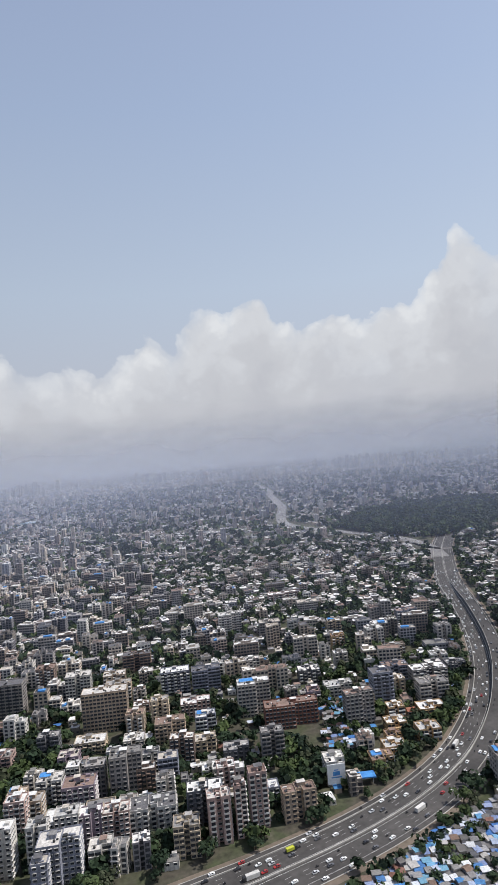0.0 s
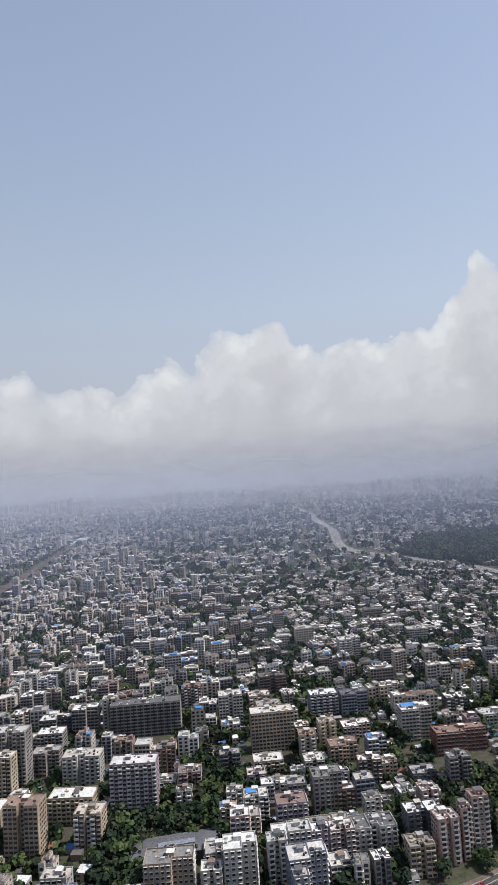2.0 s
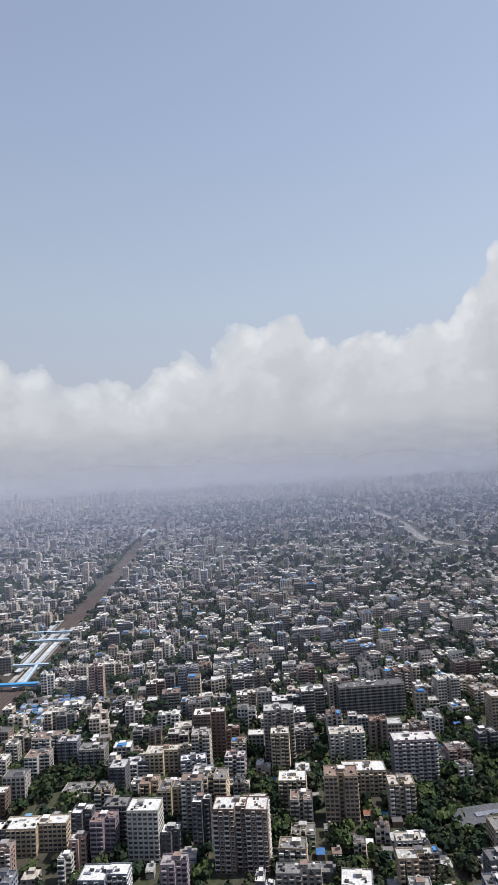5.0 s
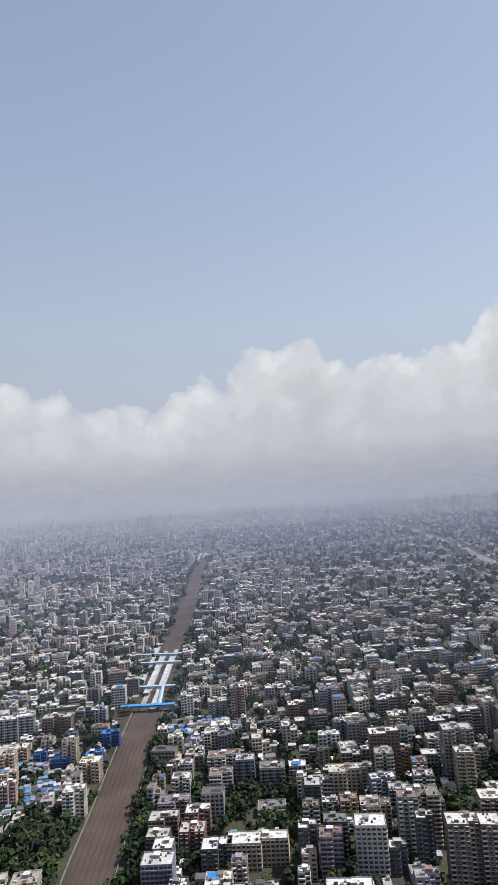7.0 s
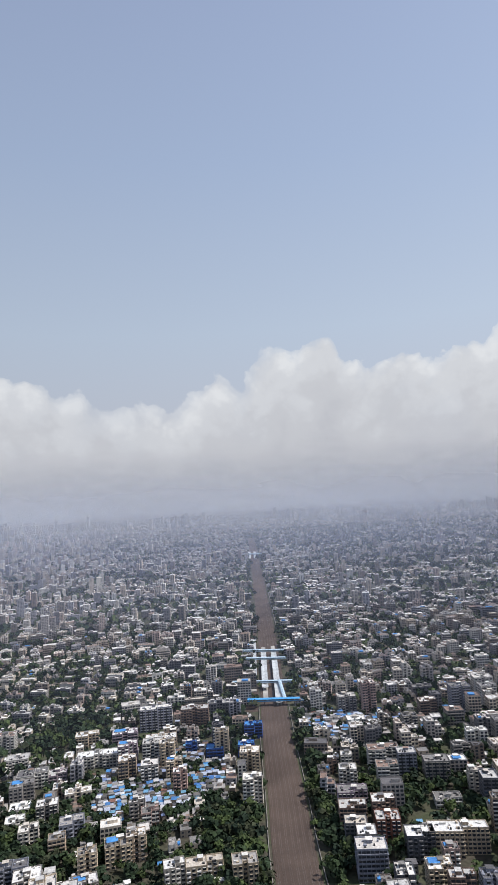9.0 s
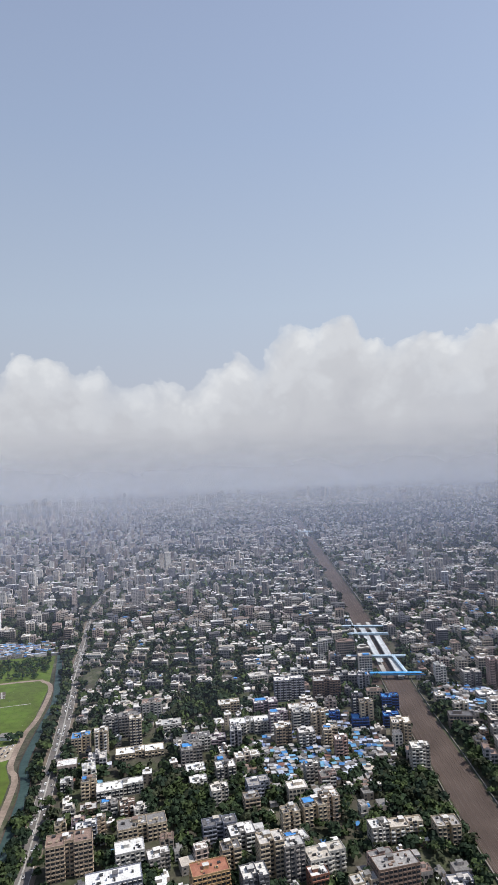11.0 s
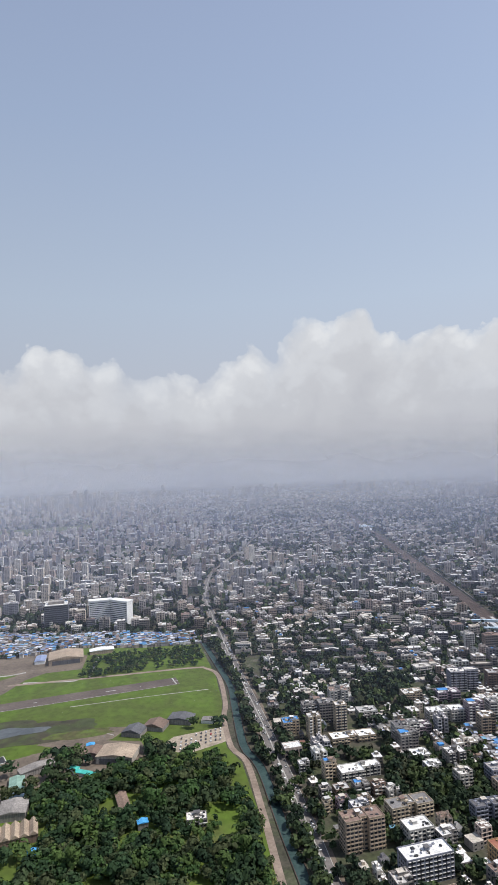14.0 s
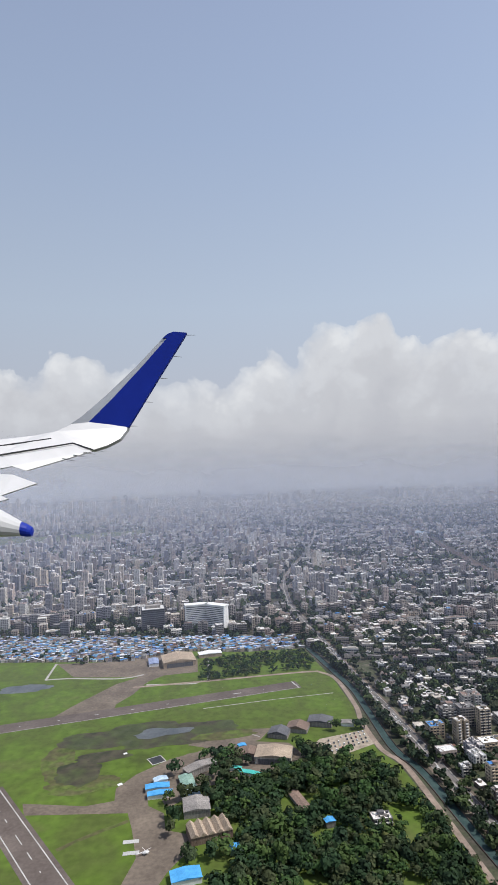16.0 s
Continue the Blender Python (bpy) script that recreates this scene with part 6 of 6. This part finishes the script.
strip(mb, smooth_line([(-1086, 1027), (-990, 1030), (-899, 1029)]), -0.8, 0.8, 0.1)
strip(mb, smooth_line([(-1065, 1130), (-1052, 1230)]), -2, 2, 0.1)
strip(mb, smooth_line([(-1110, 930), (-1085, 945), (-1062, 930), (-1040, 935), (-1030, 925)]), -0.7, 0.7, 0.1)
tagged(mb.link("airfield_tracks", [M_KERB]), "pale sandy tracks across the airfield", "track", kind="structure")

sheet_of([(-1165, 870), (-1120, 905), (-1040, 915), (-1000, 900), (-990, 862), (-1060, 835), (-1110, 830), (-1150, 800)], 0.075, "shed_yard", M_MUD, "trodden brown earth between the sheds", "earth")
mb = Mesher()
strip(mb, smooth_line([(-1248, 762), (-1220, 777), (-1186, 790)]), -2.5, 2.5, 0.085)
tagged(mb.link("grass_track", [M_DULL]), "trodden dull track across the grass", "track", kind="structure")
pad = thing("helipad", -1155, 900, 0.35, "square dark helipad with a white border", "helipad")
mb = Mesher()
mb.box(0, 0, 0.05, 0.2, 17, 17)
mb.link("border", [M_PAINT], pad)
mb = Mesher()
mb.box(0, 0, 0.2, 0.24, 15, 15)
mb.link("surface", [M_TANK], pad)
for x, y in ((-1184, 758), (-1184, 742)):
    mb = Mesher()
    mb.box(0, 0, 0.05, 0.25, 14, 5)
    p = thing("concrete_pad", x, y, -0.1, "pale concrete parking pad on the grass", "pad", "concrete pads")
    mb.link("slab", [M_PAINT], p)
for x, y, r in ((-1195, 858, 2.5), (-1190, 925, 2.2)):
    mb = Mesher()
    mb.box(0, 0, 0.05, 0.4, 2 * r, 1.6 * r)
    p = thing("ground_marker", x, y, 0.4, "small white ground marker on the grass", "marker", "ground markers")
    mb.link("slab", [M_WHITE], p)

heli = thing("helicopter", -1172, 737, 0.15, "small white helicopter parked on the apron", "helicopter", z=0.1)
mb = Mesher()
for i in range(8):
    a, b = i / 8, (i + 1) / 8
    ra, rb = 1.3 * math.sin(math.pi * (0.12 + 0.8 * a)), 1.3 * math.sin(math.pi * (0.12 + 0.8 * b))
    for q in range(8):
        t, u = 2 * math.pi * q / 8, 2 * math.pi * (q + 1) / 8
        mb.quad((3.4 - 6 * a, ra * math.cos(t), 1.8 + ra * math.sin(t)), (3.4 - 6 * a, ra * math.cos(u), 1.8 + ra * math.sin(u)), (3.4 - 6 * b, rb * math.cos(u), 1.8 + rb * math.sin(u)), (3.4 - 6 * b, rb * math.cos(t), 1.8 + rb * math.sin(t)))
mb.link("cabin", [M_WHITE], heli)
mb = Mesher()
mb.box(-5.2, 0, 1.9, 2.4, 6, 0.5, base=True)
mb.box(-8, 0, 1.9, 3.9, 0.8, 0.2, base=True)
mb.link("tail_boom", [M_WHITE], heli)
for k in range(4):
    mb = Mesher()
    mb.box(2.9, 0, 3.4, 3.48, 5.8, 0.4, base=True)
    mb.link("rotor_blade", [M_FRAME], heli).matrix_basis = Matrix.Rotation(k * math.pi / 2 + 0.3, 4, "Z")
for v in (-1.1, 1.1):
    mb = Mesher()
    mb.box(0.2, v, 0.0, 0.15, 4.5, 0.15, base=True)
    for u in (-1.1, 1.4):
        mb.box(u, v, 0.15, 0.9, 0.12, 0.12)
    mb.link("skid", [M_TANK], heli)


def shed(x, y, w, d, h, rise, rot, wall, roof, label, ridges=1, doors=0, name="shed"):
    """A shed with gable roofs side by side; doors stand in its long front."""
    t = thing(name, x, y, rot, label, name)
    mb = Mesher()
    mb.box(0, 0, 0, h, w, d)
    mb.link("wall", [wall], t)
    for k in range(ridges):
        mb = Mesher()
        mb.gable(0, 0, 0, rise, d + 1.2, w / ridges + (1.0 if ridges == 1 else -0.15), math.pi / 2)
        mb.link("roof", [roof], t).matrix_basis = Matrix.Translation((-w / 2 + (k + 0.5) * w / ridges, 0, h))
    for k in range(doors):
        mb = Mesher()
        mb.box(-w / 2 + (k + 0.5) * w / doors, -d / 2, 0, h * 0.75, w / doors * 0.8, 0.3)
        mb.link("door", [M_PAINT_OF["dark grey"]], t)
    take(x, y, max(w, d) * 0.5)
    return t


P = M_PAINT_OF
shed(-1104, 1228, 54, 44, 9, 4, 0.05, P["beige"], P["beige"], "large tan hangar with a dark door at the field's edge", 1, 1, "hangar")
shed(-1047, 1248, 40, 16, 6, 2, 0.05, P["beige"], M_WHITE, "white-roofed store beside the hangar")
shed(-1145, 1235, 16, 30, 5, 1.5, 0.0, M_WHITE, M_SHEET, "small white shed with a sheet roof")
shed(-1026, 868, 40, 28, 8, 2.5, -0.35, P["off-white"], P["beige"], "tan-roofed hangar with open front near the car park", 1, 1, "hangar")
shed(-1052, 882, 24, 18, 5, 3, -0.3, P["grey"], P["brown"], "brown-roofed workshop beside the hangar")
shed(-1006, 922, 24, 20, 5, 4, -0.5, P["grey"], P["dark grey"], "dark pitched-roof hall on the airfield")
shed(-980, 930, 26, 20, 5, 4, -0.5, P["grey"], P["brown"], "brown pitched-roof hall on the airfield")
shed(-948, 938, 30, 20, 6, 2.5, -0.45, P["grey"], P["dark grey"], "dark grey gabled hall beside palms")
shed(-916, 926, 16, 10, 4, 1, -0.4, M_WHITE, P["grey"], "small white gatehouse by the track")
shed(-1157, 838, 24, 9, 4, 1.2, -0.03, M_WHITE, M_TARP2, "low white building with a bright blue roof")
shed(-1155, 824, 25, 8, 4, 1.2, -0.03, M_WHITE, M_TARP2, "low white building with a bright blue roof")
shed(-1153, 851, 14, 8, 4, 1.2, 0.2, M_WHITE, M_PALE, "low white building with a pale blue roof")
shed(-1126, 838, 14, 28, 4, 1.5, 0.1, P["grey"], M_SAGE, "low building with a sage green roof")
shed(-1125, 816, 18, 10, 4, 1.2, 0.05, M_WHITE, M_PALE, "low building with a pale blue roof")
shed(-1110, 864, 36, 12, 6, 2, 0.42, P["grey"], P["grey"], "long grey ribbed shed")
shed(-1122, 790, 25, 24, 7, 2, -0.05, P["grey"], P["grey"], "grey-roofed store beside the apron")
shed(-1115, 750, 38, 22, 7, 3.2, 0.12, P["brown"], P["beige"], "saw-tooth roofed workshop with brown walls", 5)
shed(-1141, 697, 24, 14, 5, 1.5, 0.05, M_WHITE, M_TARP2, "shed with a bright blue roof among trees")
shed(-1058, 840, 30, 6, 3, 0.8, -0.62, M_WHITE, M_TEAL, "long low shelter with a turquoise roof")
shed(-1072, 855, 12, 5, 3, 0.8, -0.5, M_WHITE, M_TEAL, "low shelter with a turquoise roof")
shed(-1023, 775, 10, 34, 4, 1.5, 0.15, P["grey"], P["brown"], "long brown-roofed barrack in the wood")
shed(-1007, 735, 9, 7, 6, 1, 0.1, P["grey"], M_TARP2, "hut with a blue roof in the wood")
shed(-1097, 720, 9, 8, 5, 1, 0.1, P["grey"], M_TARP2, "hut with a blue roof beside the wood")
shed(-1056, 903, 9, 6, 3.5, 1, 0.1, P["grey"], M_TARP2, "hut with a blue roof beside the grass")
block(-960, 728, 18, 12, 2, -0.1, "grey")

lot = sheet_of([(-980, 881), (-954, 853), (-905, 870), (-899, 908), (-962, 899)], 0.12, "car_park", M_SAND, "pale concrete car park in the airfield", "car park")
n = 0
for row in range(4):
    for k in range(9):
        u, v = -958 + k * 6.0 + row * 1.5, 866 + row * 8.5 + k * 1.5
        if inside(u, v, [(-976, 881), (-954, 857), (-909, 873), (-903, 904), (-960, 895)]) and r2.random() < 0.85:
            car(u, v, 0.13, 1.3, r2.choice(list(CAR_PAINTS)), "standing in the car park")

# hotel and dark office behind the shanties
hotel = thing("hotel", -1030, 1416, -0.12, "large white angular hotel with bands of windows", "hotel")
for k, (u, v, w, rot) in enumerate(((-22, 6, 44, 0.12), (20, -6, 46, -0.62))):
    mb = Mesher()
    mb.box(u, v, 0, 50, w, 17, rot, base=True)
    mb.box(u, v, 50, 52, w + 2, 19, rot, base=True)
    mb.link("wing", [M_WHITE], hotel)
    c, s = math.cos(rot), math.sin(rot)
    for f in range(13):
        mb = Mesher()
        mb.box(u + 8.6 * s, v - 8.6 * c, f * 3.7 + 2.2, f * 3.7 + 3.4, w * 0.92, 0.3, rot)
        mb.link("window_band", [M_GLASS], hotel)
office = thing("office_block", -1137, 1452, 0.03, "dark glass office block with a pale roof", "office block")
for name, w, d, z0, z1, m in (("wall", 46, 30, 0, 44, P["dark grey"]), ("roof", 44, 28, 44, 45, M_ROOF), ("plant_room", 30, 14, 45, 50, P["grey"])):
    mb = Mesher()
    mb.box(0, 0, z0, z1, w, d)
    mb.link(name, [m], office)
for f in range(11):
    mb = Mesher()
    mb.box(0, -15.1, f * 4 + 1.4, f * 4 + 3.4, 44, 0.3)
    mb.link("window_band", [M_GLASS], office)

# wooded hills far to the north-east
mb = Mesher()
for k in range(48):
    for q in range(6):
        def hill(a, b):
            t = radians(30 + a * 0.9)
            r = 5700 + b * 240
            hgt = 150 * math.sin(math.pi * b / 6) * (0.35 + 0.65 * math.sin(math.pi * min(1, a / 48))) * (0.8 + 0.5 * noise.noise((a * 0.22, b * 0.5, 1.0)))
            return (r * math.sin(t), r * math.cos(t), max(0.0, hgt))
        mb.quad(hill(k, q), hill(k, q + 1), hill(k + 1, q + 1), hill(k + 1, q))
tagged(mb.link("far_hills", [M_HILL], smooth=True), "low wooded hills in the haze", "hill", kind="structure")

# ---- the aircraft's wing ----
wing = new("aircraft_wing")
wing.matrix_basis = Matrix.Translation((-1176.914, 210.431, 328.96)) @ pose(0, 0, 0, 0, 0, TURN).to_3x3().to_4x4() @ pose(0, 0, 0, 92.31, 1.96, 11.41)
tagged(wing, "white airliner wing with an upswept dark blue winglet", "aircraft wing")


def wp(px, py):
    """A point of the wing, from its outline seen abeam: span, height and sweep."""
    d = 14.0 - (py - 750) * 0.011 - (230 - px) * 0.007
    return Vector(((px - 441) / 1041 * d, (784 - py) / 1041 * d, -d))


def fin(px, py):
    """A point of the winglet's plane."""
    ray = Vector(((px - 441) / 1041, (784 - py) / 1041, -1))
    a, b, c = (Vector(((x - 441) / 1041 * d, (784 - y) / 1041 * d, -d)) for x, y, d in ((158, 748, 14.3), (228, 757, 13.9), (310, 589, 14.5)))
    n = (b - a).cross(c - a)
    return ray * (n.dot(a) / n.dot(ray))


def plate(name, outline, mat, thick, parent, lift=0.0):
    """A solid plate over an outline, with softened edges."""
    bm = bmesh.new()
    f = bm.faces.new([bm.verts.new((fin if "blue" in name or name == "winglet" else wp)(*p) + Vector((0, 0.0, lift))) for p in outline])
    got = bmesh.ops.extrude_face_region(bm, geom=[f])
    bmesh.ops.translate(bm, verts=[v for v in got["geom"] if isinstance(v, bmesh.types.BMVert)], vec=(0.0, -thick * 0.35, -thick))
    bmesh.ops.recalc_face_normals(bm, faces=bm.faces[:])
    me = bpy.data.meshes.new(name)
    bm.to_mesh(me)
    bm.free()
    me.materials.append(mat)
    ob = new(name, me)
    ob.parent = parent
    return ob


plate("panel", [(-160, 800), (-60, 787), (0, 778), (60, 772), (100, 764), (128, 751), (158, 748), (194, 752), (228, 757), (213, 777), (190, 789), (165, 797), (130, 784), (0, 806), (-160, 832)], M_WINGW, 0.16, wing)
plate("aileron", [(-160, 835), (0, 808), (130, 786), (164, 799), (45, 834), (20, 826), (-160, 862)], M_WINGW, 0.04, wing, -0.05)
plate("flap", [(-160, 880), (0, 838), (30, 840), (72, 855), (10, 876), (22, 882), (-160, 935)], M_WINGW, 0.05, wing, 0.2)
winglet = plate("winglet", [(126, 751), (145, 738), (190, 699), (243, 648), (288, 600), (297, 600), (251, 651), (203, 703), (158, 748)], M_WINGG, 0.12, wing, 0.02)
plate("blue_panel", [(158, 748), (203, 703), (251, 651), (296, 600), (288, 600), (297, 592), (308, 588), (331, 590), (280, 672), (228, 757)], M_NAVY, 0.1, winglet, 0.04)
for a, b in (((0, 806), (130, 785)), ((0, 790), (92, 777)), ((130, 785), (166, 797))):
    bm = bmesh.new()
    d = Vector((0, 0.015, 0))
    f = bm.faces.new([bm.verts.new(q + Vector((0, 0, 0.03))) for q in (wp(*a) - d, wp(*b) - d, wp(*b) + d, wp(*a) + d)])
    me = bpy.data.meshes.new("seam")
    bm.to_mesh(me)
    bm.free()
    me.materials.append(M_TANK)
    new("seam", me).parent = wing
for (ax, ay), (bx, by) in (((331, 594), (346, 594)), ((307, 631), (322, 633)), ((283, 670), (298, 671)), ((257, 712), (271, 713)), ((229, 755), (244, 755)), ((110, 812), (133, 817)), ((130, 806), (152, 810)),
                           ((148, 801), (168, 805)), ((166, 797), (182, 800))):
    a, b = wp(ax, ay), wp(bx, by)
    bm = bmesh.new()
    bmesh.ops.create_cone(bm, cap_ends=True, segments=5, radius1=0.010, radius2=0.004, depth=(b - a).length)
    me = bpy.data.meshes.new("static_wick")
    bm.to_mesh(me)
    bm.free()
    me.materials.append(M_TANK)
    w = new("static_wick", me)
    w.parent = wing
    w.matrix_basis = Matrix.Translation((a + b) / 2) @ (b - a).to_track_quat("Z", "Y").to_matrix().to_4x4()


def fairing(name, rings, mat, parent):
    """A tapering rounded body through rings of (x, y, radius) abeam."""
    mb = Mesher()
    for (ax, ay, ar), (bx, by, br) in zip(rings, rings[1:]):
        a, b = wp(ax, ay), wp(bx, by)
        k1, k2 = ar * -a.z / 1041, br * -b.z / 1041
        for q in range(14):
            t, u = 2 * math.pi * q / 14, 2 * math.pi * (q + 1) / 14
            mb.quad(*[(c.x, c.y + r * math.sin(g), c.z + r * math.cos(g)) for c, r, g in ((a, k1, t), (b, k2, t), (b, k2, u), (a, k1, u))])
    ob = mb.link(name, [mat], parent, True)
    return ob


body = fairing("flap_fairing", [(-150, 915, 30), (-60, 920, 30), (0, 927, 24), (39, 937, 12.5)], M_WINGG, wing)
fairing("tip", [(39, 937, 12.6), (50, 940, 11), (57, 942, 8), (59, 942, 0.5)], M_NAVY, body)

# ---- haze, put in as tinted sheets ----
A0, A1 = (0.0, 0.0), (-1177.0, 210.0)


def stadium(r):
    """A line at the distance r round the line of flight, on its city side."""
    base = math.atan2(A1[1] - A0[1], A1[0] - A0[0])
    pts = []
    for (cx, cy), start in ((A0, base - 1.25 * math.pi), (A1, base - 0.5 * math.pi)):
        for k in range(41):
            t = start + 0.75 * math.pi * k / 40
            pts.append((cx + r * math.cos(t), cy + r * math.sin(t)))
    return pts


def haze_sheet(r, lean, alpha, top_z, soft, tint):
    """A sloping tinted sheet standing in for haze, rising away from the line of flight."""
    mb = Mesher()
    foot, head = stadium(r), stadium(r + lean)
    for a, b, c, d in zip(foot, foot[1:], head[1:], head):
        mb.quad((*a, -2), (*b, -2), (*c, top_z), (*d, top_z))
    return tagged(mb.link("haze_sheet", [haze_material("haze_tint", alpha, top_z, soft, 110.0, tint)], smooth=True), "thin tinted sheet imitating monsoon haze over the city", "haze", kind="structure")


haze_sheet(620, 600, 0.06, 400, 230, NEAR_HAZE_TINT)
haze_sheet(1150, 850, 0.16, 440, 280, NEAR_HAZE_TINT)
haze_sheet(1900, 1000, 0.26, 520, 350, NEAR_HAZE_TINT)
haze_sheet(2800, 1200, 0.36, 640, 470, FAR_HAZE_TINT)
haze_sheet(4000, 1400, 0.46, 820, 640, FAR_HAZE_TINT)
haze_sheet(5500, 1700, 0.72, 1050, 850, FAR_HAZE_TINT)

# plain backdrop where the land ends; its emission stands in for bright murky air
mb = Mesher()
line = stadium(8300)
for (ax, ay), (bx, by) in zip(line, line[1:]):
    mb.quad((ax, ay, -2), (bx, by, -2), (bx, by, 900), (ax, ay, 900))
m = haze_material("glowing_murk", 1.0, 900, 760, 0.0)
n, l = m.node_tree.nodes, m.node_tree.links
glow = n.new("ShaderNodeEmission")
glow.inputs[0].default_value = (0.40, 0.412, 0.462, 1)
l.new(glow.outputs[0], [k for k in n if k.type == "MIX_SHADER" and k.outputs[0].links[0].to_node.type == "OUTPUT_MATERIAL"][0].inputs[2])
tagged(mb.link("backdrop", [m]), "self-lit pale grey sheet imitating murk along the horizon", "sky", kind="structure")

# everything but the camera and the sun to the scale of the plan
for ob in scene.objects:
    if ob.parent is None and ob.type not in ("CAMERA", "LIGHT"):
        ob.matrix_basis = Matrix.Diagonal((UNIT, UNIT, UNIT, 1)) @ ob.matrix_basis
